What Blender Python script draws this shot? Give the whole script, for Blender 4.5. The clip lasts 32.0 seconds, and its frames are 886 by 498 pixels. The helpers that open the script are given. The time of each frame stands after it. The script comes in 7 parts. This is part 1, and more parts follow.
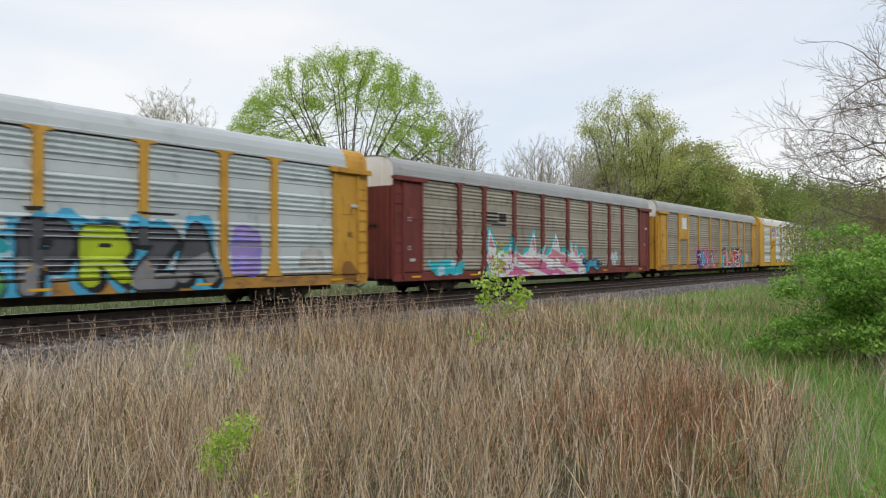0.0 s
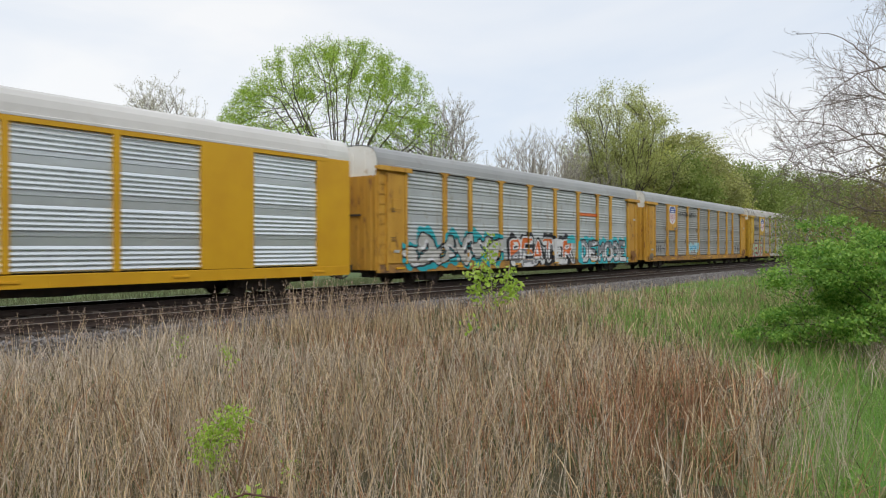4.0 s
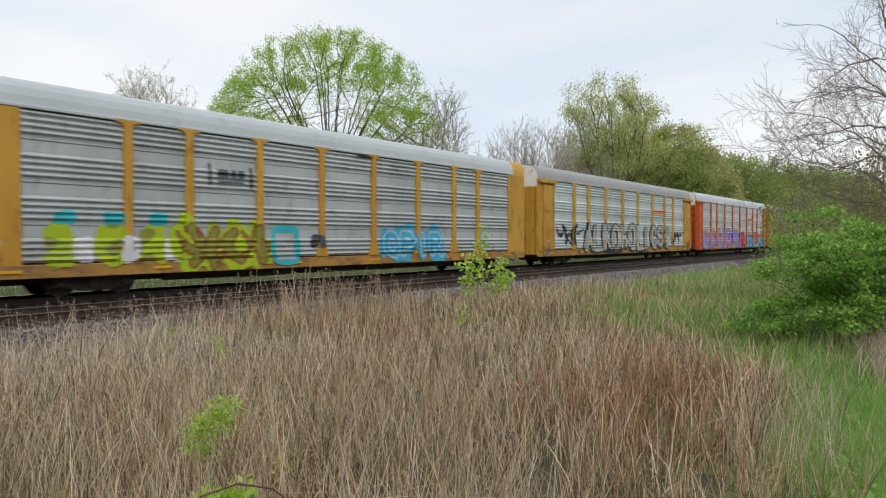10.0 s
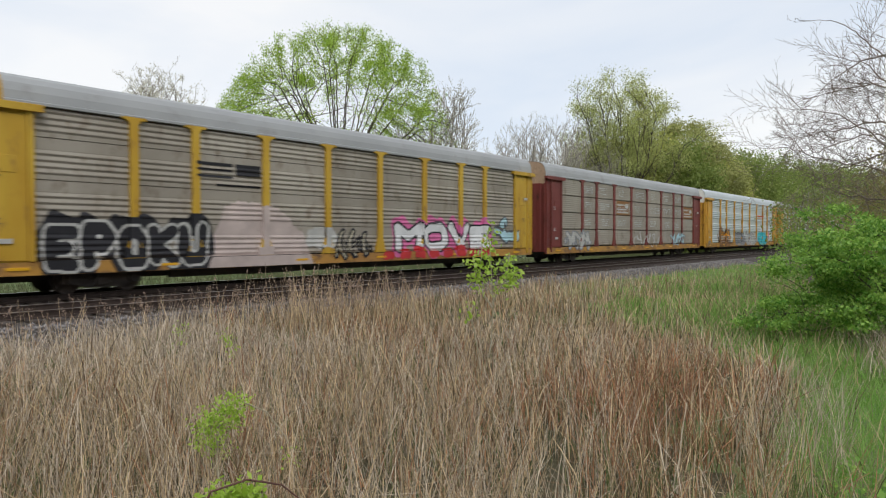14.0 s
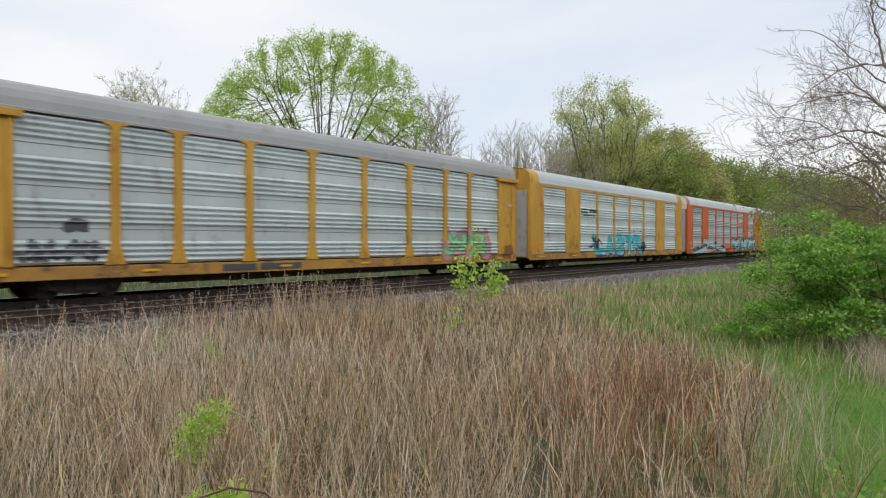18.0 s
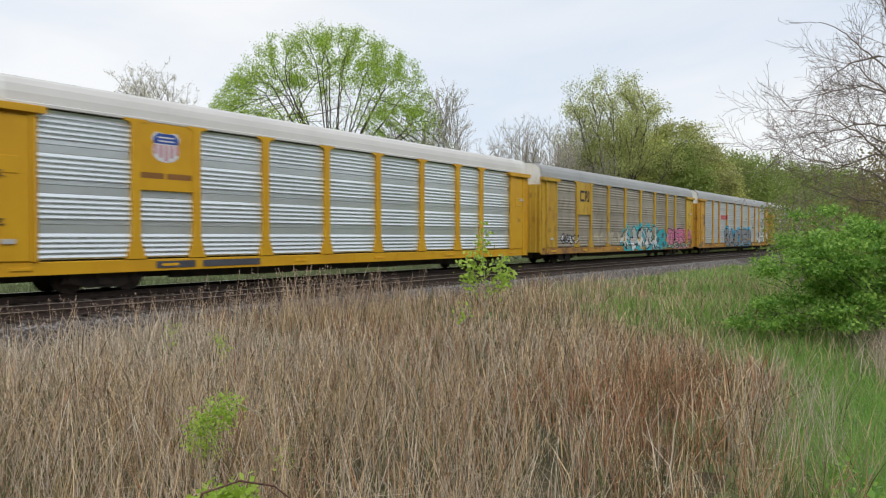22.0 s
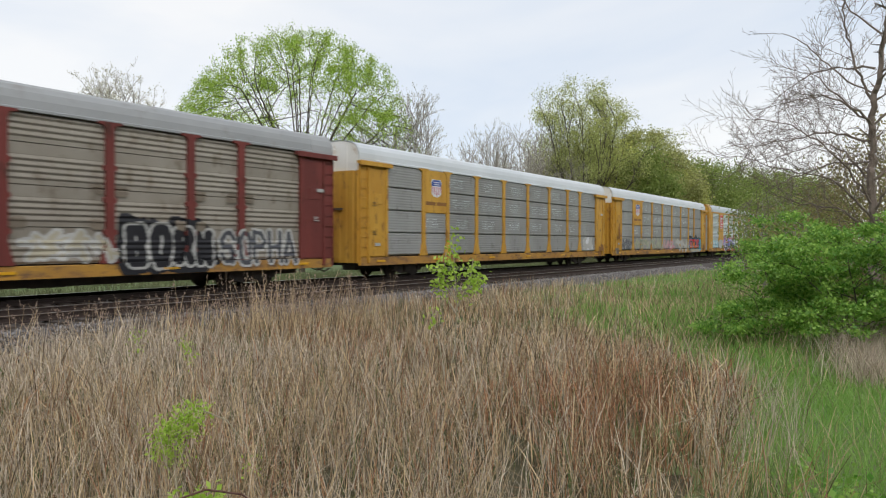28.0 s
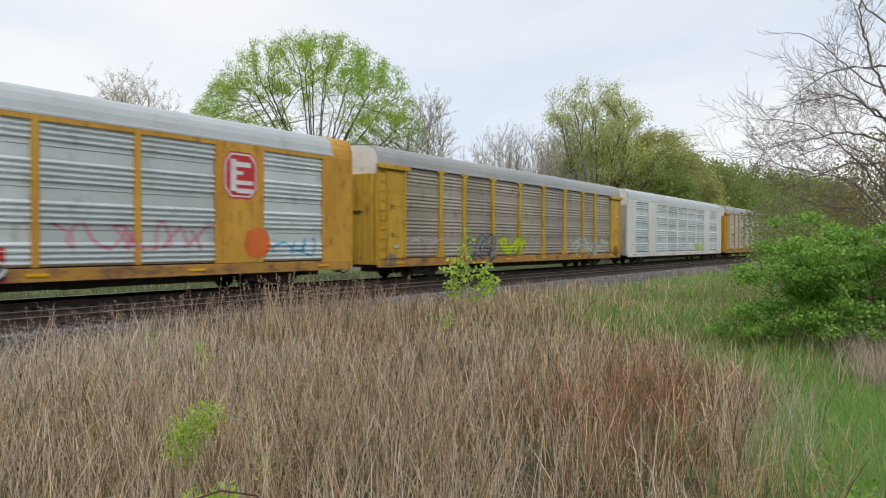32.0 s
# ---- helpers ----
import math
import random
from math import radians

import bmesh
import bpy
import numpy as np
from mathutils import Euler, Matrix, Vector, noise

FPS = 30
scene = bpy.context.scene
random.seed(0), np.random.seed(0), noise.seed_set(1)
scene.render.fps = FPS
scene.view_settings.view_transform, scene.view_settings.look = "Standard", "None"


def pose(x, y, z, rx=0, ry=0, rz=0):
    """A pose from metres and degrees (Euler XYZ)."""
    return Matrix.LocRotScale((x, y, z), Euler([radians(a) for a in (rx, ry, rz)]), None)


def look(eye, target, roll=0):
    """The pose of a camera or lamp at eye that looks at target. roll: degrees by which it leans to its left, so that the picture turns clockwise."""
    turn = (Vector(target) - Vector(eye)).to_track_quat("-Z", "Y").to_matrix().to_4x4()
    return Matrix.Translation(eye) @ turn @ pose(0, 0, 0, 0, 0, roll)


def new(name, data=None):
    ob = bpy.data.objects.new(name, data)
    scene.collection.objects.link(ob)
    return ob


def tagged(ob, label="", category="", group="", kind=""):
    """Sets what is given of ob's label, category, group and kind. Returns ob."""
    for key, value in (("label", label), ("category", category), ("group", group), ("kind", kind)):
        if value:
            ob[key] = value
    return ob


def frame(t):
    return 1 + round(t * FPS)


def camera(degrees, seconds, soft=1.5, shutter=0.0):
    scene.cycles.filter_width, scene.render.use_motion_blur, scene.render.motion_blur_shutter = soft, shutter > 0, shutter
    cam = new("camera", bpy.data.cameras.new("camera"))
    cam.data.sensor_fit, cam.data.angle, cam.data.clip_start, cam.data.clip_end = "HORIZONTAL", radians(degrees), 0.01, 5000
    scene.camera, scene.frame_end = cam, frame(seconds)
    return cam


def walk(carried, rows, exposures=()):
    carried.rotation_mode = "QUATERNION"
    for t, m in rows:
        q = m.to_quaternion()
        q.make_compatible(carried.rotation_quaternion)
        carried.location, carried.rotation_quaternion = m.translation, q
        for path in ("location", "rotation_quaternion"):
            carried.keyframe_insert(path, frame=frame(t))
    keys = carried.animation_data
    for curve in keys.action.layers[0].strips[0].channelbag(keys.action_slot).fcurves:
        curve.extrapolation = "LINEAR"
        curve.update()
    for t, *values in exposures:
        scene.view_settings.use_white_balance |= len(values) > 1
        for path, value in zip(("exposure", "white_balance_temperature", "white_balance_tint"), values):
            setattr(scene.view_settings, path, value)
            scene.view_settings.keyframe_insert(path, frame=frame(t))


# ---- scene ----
cam = camera(67.0, 32.0, soft=1.15, shutter=0.2)
EYE = 1.64
# seconds, yaw, pitch, lean; hand-held, the feet stand still
ROWS = [
    (0, -50.47, 0.69, -0.09),
    (0.5, -50.85, 0.53, 0.06),
    (1, -50.85, 0.29, 0.14),
    (1.5, -51.23, 0.13, 0.12),
    (2, -51.41, 0.05, 0.03),
    (2.5, -51.54, -0.12, -0.01),
    (4.5, -51.12, -0.06, -0.16),
    (5, -51.43, -0.49, -0.05),
    (5.5, -51.67, -0.81, 0.03),
    (6, -51.77, -0.97, -0.04),
    (6.5, -51.87, -1.07, 0.04),
    (7, -50.85, -0.78, 0.03),
    (7.5, -50.05, -0.48, -0.24),
    (8, -49.87, -0.38, -0.21),
    (8.5, -51.46, -0.40, -0.03),
    (9, -51.72, -0.70, -0.02),
    (9.5, -51.81, -0.83, -0.08),
    (10, -51.89, -0.86, -0.08),
    (10.5, -51.93, -0.93, -0.07),
    (11, -51.33, -0.91, -0.08),
    (11.5, -50.48, -0.89, -0.11),
    (12, -50.11, -0.99, -0.15),
    (12.5, -50.41, -1.46, -0.04),
    (13, -50.88, -1.61, -0.07),
    (13.5, -51.16, -1.66, 0.00),
    (14, -51.18, -1.10, -0.04),
    (14.5, -51.20, -0.87, -0.12),
    (16.5, -50.25, -0.49, -0.14),
    (17, -49.89, -0.48, -0.18),
    (17.5, -50.20, -0.62, -0.18),
    (18, -52.51, -0.58, 0.03),
    (18.5, -53.62, -0.47, 0.09),
    (19, -54.10, -0.52, 0.01),
    (19.5, -53.66, -0.54, 0.03),
    (20, -53.26, -0.54, 0.04),
    (20.5, -53.21, -0.74, 0.11),
    (21, -52.63, -0.82, 0.03),
    (21.5, -52.10, -0.96, -0.01),
    (22, -51.78, -1.05, -0.01),
    (22.5, -51.62, -1.15, 0.03),
    (23, -51.56, -1.21, 0.07),
    (23.5, -51.51, -1.21, 0.06),
    (24, -51.33, -1.09, -0.04),
    (24.5, -51.24, -0.97, -0.06),
    (25, -51.80, -0.89, -0.06),
    (25.5, -52.25, -1.41, 0.14),
    (27.5, -53.98, -0.71, 0.06),
    (28, -54.28, -0.62, 0.11),
    (28.5, -54.54, -0.52, 0.15),
    (29, -54.70, -0.49, 0.06),
    (29.5, -54.89, -0.39, 0.11),
    (30, -54.65, -0.37, 0.15),
    (30.5, -53.86, -0.36, 0.11),
    (31, -53.49, -0.33, 0.10),
    (31.5, -53.27, -0.37, 0.07),
    (32, -53.19, -0.46, 0.00),
]
walk(cam, [(t, pose(0, 0, EYE, 90 + pitch, 0, yaw) @ pose(0, 0, 0, 0, 0, lean)) for t, yaw, pitch, lean in ROWS])

import collections
import functools

# ---- light ----
world = bpy.data.worlds.new("overcast_sky")
scene.world = world
world.use_nodes = True
wn, wl = world.node_tree.nodes, world.node_tree.links
wn.clear()
SUN_ELEV, SUN_ROT = radians(42), radians(215)
sky = wn.new("ShaderNodeTexSky")
sky.sky_type, sky.sun_disc, sky.sun_elevation, sky.sun_rotation = "NISHITA", False, SUN_ELEV, SUN_ROT
sky_gain = wn.new("ShaderNodeVectorMath")
sky_gain.operation = "SCALE"
sky_gain.inputs["Scale"].default_value = 0.10
wl.new(sky.outputs[0], sky_gain.inputs[0])
wtc, wmap = wn.new("ShaderNodeTexCoord"), wn.new("ShaderNodeMapping")
wmap.inputs["Scale"].default_value = (1.0, 1.0, 3.2)
wl.new(wtc.outputs["Generated"], wmap.inputs["Vector"])
cloud = wn.new("ShaderNodeTexNoise")
cloud.inputs["Scale"].default_value, cloud.inputs["Detail"].default_value = 1.7, 5.0
cloud.inputs["Distortion"].default_value = 0.4
wl.new(wmap.outputs[0], cloud.inputs["Vector"])
ramp = wn.new("ShaderNodeValToRGB")
ramp.color_ramp.elements[0].position, ramp.color_ramp.elements[0].color = 0.34, (0.77, 0.84, 0.94, 1)
ramp.color_ramp.elements[1].position, ramp.color_ramp.elements[1].color = 0.66, (1.0, 1.0, 1.0, 1)
wl.new(cloud.outputs["Fac"], ramp.inputs[0])
wmix = wn.new("ShaderNodeMix")
wmix.data_type = "RGBA"
wmix.inputs["Factor"].default_value = 0.86
wl.new(sky_gain.outputs[0], wmix.inputs["A"])
wl.new(ramp.outputs[0], wmix.inputs["B"])
wbg, wout = wn.new("ShaderNodeBackground"), wn.new("ShaderNodeOutputWorld")
wbg.inputs["Strength"].default_value = 1.04
wl.new(wmix.outputs["Result"], wbg.inputs["Color"])
wl.new(wbg.outputs[0], wout.inputs["Surface"])

sun_data = bpy.data.lights.new("sun", "SUN")
sun_data.energy, sun_data.angle, sun_data.color = 1.2, radians(25), (1.0, 0.96, 0.9)
sun = new("sun", sun_data)
sun.matrix_world = look((0, 0, 40), (0 + 22, 30, 0))
scene.view_settings.exposure = 0.0

# ---- materials ----


def material(name, color, other=None, rough=0.7, metal=0.0, scale=2.0, stretch=(1, 1, 1), bump=0.0, bump_scale=60.0,
             spots=None, spot_scale=6.0, spot_at=0.62, vary=0.0, island=False, sheen=0.5, thin=0.0):
    """Two-scale procedural surface: a broad blend to `other`, stains of colour `spots`, fine relief."""
    m = bpy.data.materials.new(name)
    m.use_nodes = True
    n, l = m.node_tree.nodes, m.node_tree.links
    bsdf = n["Principled BSDF"]
    bsdf.inputs["Roughness"].default_value, bsdf.inputs["Metallic"].default_value = rough, metal
    bsdf.inputs["Specular IOR Level"].default_value = sheen
    tc, mp, info = n.new("ShaderNodeTexCoord"), n.new("ShaderNodeMapping"), n.new("ShaderNodeObjectInfo")
    mp.inputs["Scale"].default_value = stretch
    shift = n.new("ShaderNodeVectorMath")
    shift.operation = "SCALE"
    shift.inputs[0].default_value = (37.0, 11.0, 23.0)
    l.new(info.outputs["Random"], shift.inputs["Scale"])
    l.new(tc.outputs["Object"], mp.inputs["Vector"])
    l.new(shift.outputs[0], mp.inputs["Location"])
    other = other or tuple(c * 0.75 for c in color)
    broad = n.new("ShaderNodeTexNoise")
    broad.inputs["Scale"].default_value, broad.inputs["Detail"].default_value = scale, 6.0
    l.new(mp.outputs[0], broad.inputs["Vector"])
    mix = n.new("ShaderNodeMix")
    mix.data_type = "RGBA"
    mix.inputs["A"].default_value, mix.inputs["B"].default_value = (*color, 1), (*other, 1)
    last = mix.outputs["Result"]
    if island:
        geo = n.new("ShaderNodeNewGeometry")
        l.new(geo.outputs["Random Per Island"], mix.inputs["Factor"])
    else:
        rng = n.new("ShaderNodeMapRange")
        rng.inputs["From Min"].default_value, rng.inputs["From Max"].default_value = 0.35, 0.65
        l.new(broad.outputs["Fac"], rng.inputs["Value"])
        l.new(rng.outputs[0], mix.inputs["Factor"])
    if spots:
        fine = n.new("ShaderNodeTexNoise")
        fine.inputs["Scale"].default_value, fine.inputs["Detail"].default_value = spot_scale, 8.0
        fine.inputs["Roughness"].default_value = 0.7
        l.new(mp.outputs[0], fine.inputs["Vector"])
        r2 = n.new("ShaderNodeMapRange")
        r2.inputs["From Min"].default_value, r2.inputs["From Max"].default_value = spot_at - 0.06, spot_at + 0.08
        l.new(fine.outputs["Fac"], r2.inputs["Value"])
        mix2 = n.new("ShaderNodeMix")
        mix2.data_type = "RGBA"
        mix2.inputs["B"].default_value = (*spots, 1)
        l.new(last, mix2.inputs["A"])
        l.new(r2.outputs[0], mix2.inputs["Factor"])
        last = mix2.outputs["Result"]
    if vary:
        hsv = n.new("ShaderNodeHueSaturation")
        r3 = n.new("ShaderNodeMapRange")
        r3.inputs["To Min"].default_value, r3.inputs["To Max"].default_value = 1 - vary, 1 + vary
        l.new(info.outputs["Random"], r3.inputs["Value"])
        l.new(r3.outputs[0], hsv.inputs["Value"])
        l.new(last, hsv.inputs["Color"])
        last = hsv.outputs["Color"]
    l.new(last, bsdf.inputs["Base Color"])
    if thin:
        through_light, blend = n.new("ShaderNodeBsdfTranslucent"), n.new("ShaderNodeMixShader")
        blend.inputs[0].default_value = thin
        l.new(last, through_light.inputs["Color"])
        l.new(bsdf.outputs[0], blend.inputs[1])
        l.new(through_light.outputs[0], blend.inputs[2])
        l.new(blend.outputs[0], n["Material Output"].inputs["Surface"])
    if bump:
        rel = n.new("ShaderNodeTexNoise")
        rel.inputs["Scale"].default_value, rel.inputs["Detail"].default_value = bump_scale, 4.0
        l.new(tc.outputs["Object"], rel.inputs["Vector"])
        bp = n.new("ShaderNodeBump")
        bp.inputs["Strength"].default_value, bp.inputs["Distance"].default_value = bump, 0.02
        l.new(rel.outputs["Fac"], bp.inputs["Height"])
        l.new(bp.outputs[0], bsdf.inputs["Normal"])
    return m


RUST = (0.13, 0.055, 0.025)
PAINT = {
    "yellow": material("yellow_paint", (0.61, 0.345, 0.055), (0.50, 0.255, 0.035), 0.5, scale=0.9, stretch=(1, 1, 0.35), spots=(0.24, 0.11, 0.035), spot_scale=3.5, spot_at=0.60, bump=0.05, sheen=0.3),
    "lemon": material("lemon_paint", (0.58, 0.38, 0.05), (0.48, 0.28, 0.03), 0.5, scale=0.9, stretch=(1, 1, 0.35), spots=(0.27, 0.15, 0.045), spot_scale=3.5, spot_at=0.60, bump=0.05, sheen=0.3),
    "bright": material("fresh_yellow_paint", (0.66, 0.37, 0.02), (0.6, 0.32, 0.02), 0.42, scale=0.9, bump=0.03, sheen=0.3),
    "orange": material("orange_paint", (0.62, 0.115, 0.014), (0.52, 0.085, 0.012), 0.5, scale=0.9, stretch=(1, 1, 0.35), spots=(0.25, 0.06, 0.03), spot_scale=3.0, spot_at=0.65, bump=0.05, sheen=0.3),
    "maroon": material("maroon_paint", (0.21, 0.05, 0.042), (0.15, 0.038, 0.033), 0.55, scale=0.9, stretch=(1, 1, 0.35), spots=(0.07, 0.03, 0.02), spot_scale=3.0, bump=0.05, sheen=0.3),
    "dull": material("grimy_yellow_paint", (0.50, 0.27, 0.05), (0.36, 0.19, 0.06), 0.6, scale=0.9, stretch=(0.5, 1, 1), spots=(0.17, 0.10, 0.06), spot_scale=3.0, spot_at=0.55, bump=0.06, sheen=0.3),
    "rusted": material("grimy_orange_paint", (0.52, 0.10, 0.02), (0.34, 0.07, 0.02), 0.6, scale=0.9, stretch=(0.5, 1, 1), spots=(0.15, 0.05, 0.03), spot_scale=3.0, spot_at=0.57, bump=0.06, sheen=0.3),
    "tan": material("tan_primer", (0.50, 0.36, 0.24), (0.42, 0.29, 0.19), 0.6, scale=1.0, spots=(0.3, 0.2, 0.13), spot_scale=3.0, spot_at=0.6, bump=0.05, sheen=0.3),
    "white": material("white_paint", (0.72, 0.72, 0.7), (0.6, 0.6, 0.57), 0.5, scale=0.9, stretch=(1, 1, 0.35), spots=(0.3, 0.24, 0.18), spot_scale=3.0, spot_at=0.66, bump=0.05, sheen=0.3),
}
STEEL = {
    "silver": material("galvanised_steel", (0.68, 0.745, 0.765), (0.60, 0.665, 0.685), 0.38, 0.36, 0.6, (1, 1, 0.5), spots=(0.43, 0.45, 0.45), spot_scale=2.5, spot_at=0.62, vary=0.06, bump=0.05, sheen=0.2),
    "grey": material("weathered_steel", (0.49, 0.525, 0.54), (0.42, 0.45, 0.455), 0.55, 0.1, 0.6, (1, 1, 0.5), spots=(0.34, 0.325, 0.295), spot_scale=2.5, spot_at=0.6, vary=0.06, bump=0.06, sheen=0.2),
    "brown": material("grimy_steel", (0.37, 0.34, 0.29), (0.295, 0.265, 0.22), 0.6, 0.1, 0.5, (1, 1, 0.5), spots=(0.21, 0.175, 0.135), spot_scale=2.5, spot_at=0.6, vary=0.08, bump=0.06, sheen=0.2),
    "dark": material("dull_grey_steel", (0.35, 0.355, 0.35), (0.29, 0.29, 0.28), 0.55, 0.15, 0.6, (1, 1, 0.5), spots=(0.2, 0.19, 0.175), spot_scale=2.5, spot_at=0.62, vary=0.08, bump=0.05, sheen=0.2),
    "cream": material("patched_cream_steel", (0.46, 0.425, 0.345), (0.30, 0.30, 0.29), 0.6, 0.1, 0.5, (1, 1, 0.8), spots=(0.33, 0.26, 0.19), spot_scale=2.0, vary=0.14, bump=0.05, sheen=0.2),
    "bright": material("new_galvanised_steel", (0.80, 0.85, 0.88), (0.74, 0.79, 0.82), 0.28, 0.68, 0.6, (1, 1, 0.5), vary=0.04, bump=0.04, sheen=0.2),
}
ROOF = {
    "pale": material("pale_roof_sheet", (0.52, 0.56, 0.58), (0.47, 0.51, 0.53), 0.5, 0.1, 0.4, spots=(0.41, 0.43, 0.43), spot_scale=1.2, bump=0.04),
    "grey": material("grey_roof_sheet", (0.37, 0.38, 0.385), (0.32, 0.33, 0.335), 0.55, 0.1, 0.4, spots=(0.28, 0.275, 0.265), spot_scale=1.2, bump=0.04),
    "white": material("white_roof_sheet", (0.66, 0.65, 0.63), (0.59, 0.58, 0.56), 0.5, 0.0, 0.4, spots=(0.56, 0.54, 0.51), spot_scale=1.2, spot_at=0.66, bump=0.04),
    "dirty": material("rusty_white_roof_sheet", (0.5, 0.49, 0.47), (0.38, 0.36, 0.34), 0.6, 0.0, 0.6, spots=(0.3, 0.24, 0.19), spot_scale=1.5, spot_at=0.56, bump=0.05),
}
ROOF["frost"] = material("cool_white_roof_sheet", (0.63, 0.665, 0.69), (0.56, 0.595, 0.62), 0.45, 0.0, 0.4, spots=(0.52, 0.54, 0.55), spot_scale=1.2, spot_at=0.66, bump=0.04)
ROOF["cap"] = material("white_end_sheet", (0.86, 0.85, 0.81), (0.78, 0.76, 0.70), 0.5, 0.0, 0.8, spots=(0.45, 0.33, 0.2), spot_scale=1.6, spot_at=0.64, bump=0.04)
IRON = material("sooty_cast_iron", (0.045, 0.039, 0.035), (0.075, 0.058, 0.047), 0.8, scale=3.0, bump=0.1)
ADDED_WOOD = material("added_wood_foliage", (0.05, 0.075, 0.022), (0.09, 0.11, 0.035), 0.95, scale=0.5, spots=(0.02, 0.025, 0.012), spot_scale=2.0, spot_at=0.5, bump=0.8, bump_scale=3.0)
WHEEL_STEEL = material("wheel_steel", (0.09, 0.07, 0.06), (0.05, 0.04, 0.035), 0.6, 0.4, 4.0)
RAIL_STEEL = material("rusty_rail_steel", (0.065, 0.045, 0.037), (0.045, 0.03, 0.025), 0.7, 0.2, 4.0)
RAIL_TOP = material("polished_rail_head", (0.62, 0.60, 0.58), (0.5, 0.47, 0.44), 0.28, 0.9, 4.0)
TIE_WOOD = material("creosoted_wood", (0.05, 0.04, 0.034), (0.09, 0.07, 0.058), 0.9, scale=5.0, stretch=(6, 1, 1), vary=0.25, bump=0.3)
STONE = material("ballast_stone", (0.34, 0.32, 0.31), (0.13, 0.12, 0.12), 0.9, island=True)
BALLAST = material("ballast_bed", (0.085, 0.071, 0.063), (0.055, 0.045, 0.039), 0.95, scale=9.0, spots=(0.11, 0.095, 0.085), spot_scale=30, spot_at=0.64, bump=0.6, bump_scale=25)
SOIL = material("thatchy_soil", (0.085, 0.065, 0.038), (0.05, 0.055, 0.02), 0.95, scale=0.35, spots=(0.14, 0.11, 0.065), spot_scale=8, bump=0.5, bump_scale=20)
GREEN_FIELD = material("green_verge", (0.10, 0.17, 0.045), (0.15, 0.18, 0.065), 0.95, scale=0.4, bump=0.5, bump_scale=20)
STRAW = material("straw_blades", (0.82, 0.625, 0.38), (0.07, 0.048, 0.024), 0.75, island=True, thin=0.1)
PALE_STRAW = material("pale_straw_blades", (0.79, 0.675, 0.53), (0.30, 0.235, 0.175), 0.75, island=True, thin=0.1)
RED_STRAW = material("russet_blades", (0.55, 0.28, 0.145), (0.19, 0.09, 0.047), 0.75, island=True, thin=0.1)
PLUME = material("seed_plumes", (0.46, 0.35, 0.28), (0.28, 0.20, 0.16), 0.85, island=True, thin=0.2)
GRASS = material("fresh_grass_blades", (0.18, 0.38, 0.055), (0.33, 0.48, 0.14), 0.6, island=True, thin=0.4)
OLIVE = material("olive_grass_blades", (0.075, 0.12, 0.035), (0.19, 0.22, 0.08), 0.7, island=True, thin=0.3)
LEAF_SPRING = material("spring_leaves", (0.29, 0.46, 0.04), (0.48, 0.62, 0.115), 0.55, island=True, thin=0.5)
VERGE = material("far_verge_blades", (0.16, 0.165, 0.08), (0.09, 0.11, 0.045), 0.75, island=True, thin=0.2)
LEAF_LIME = material("lime_leaves", (0.34, 0.53, 0.05), (0.52, 0.68, 0.13), 0.5, island=True, thin=0.4)
LEAF_BUSH = material("bush_leaves", (0.09, 0.26, 0.028), (0.40, 0.60, 0.12), 0.5, island=True, thin=0.4)
LEAF_OLIVE = material("olive_bud_leaves", (0.38, 0.41, 0.085), (0.64, 0.64, 0.21), 0.65, island=True, thin=0.5)
LEAF_BUD = material("pale_olive_buds", (0.40, 0.44, 0.13), (0.58, 0.61, 0.24), 0.65, island=True, thin=0.5)
LEAF_MIXED = material("dull_olive_leaves", (0.30, 0.33, 0.095), (0.50, 0.50, 0.20), 0.65, island=True, thin=0.4)
LEAF_FAR = material("far_wood_leaves", (0.19, 0.27, 0.055), (0.36, 0.42, 0.12), 0.65, island=True, thin=0.5)
LEAF_PALE = material("pale_bud_leaves", (0.50, 0.48, 0.36), (0.62, 0.59, 0.48), 0.65, island=True, thin=0.3)
LEAF_TAN = material("tan_dead_leaves", (0.38, 0.29, 0.16), (0.30, 0.31, 0.10), 0.75, island=True, thin=0.4)
DEAD_BARK = material("dry_grey_bark", (0.25, 0.20, 0.165), (0.16, 0.125, 0.10), 0.9, scale=3.0, bump=0.3, bump_scale=18)
BARK = material("grey_brown_bark", (0.11, 0.088, 0.07), (0.07, 0.056, 0.046), 0.9, scale=3.0, bump=0.4, bump_scale=18)
PALE_BARK = material("pale_bark", (0.36, 0.33, 0.295), (0.25, 0.22, 0.19), 0.9, scale=3.0, bump=0.4, bump_scale=18)
STEM = material("young_stem", (0.46, 0.41, 0.32), (0.34, 0.31, 0.2), 0.8, scale=6.0)
VINE = material("red_brown_vine", (0.14, 0.055, 0.04), (0.09, 0.04, 0.03), 0.7, scale=6.0)

# ---- mesh helpers ----


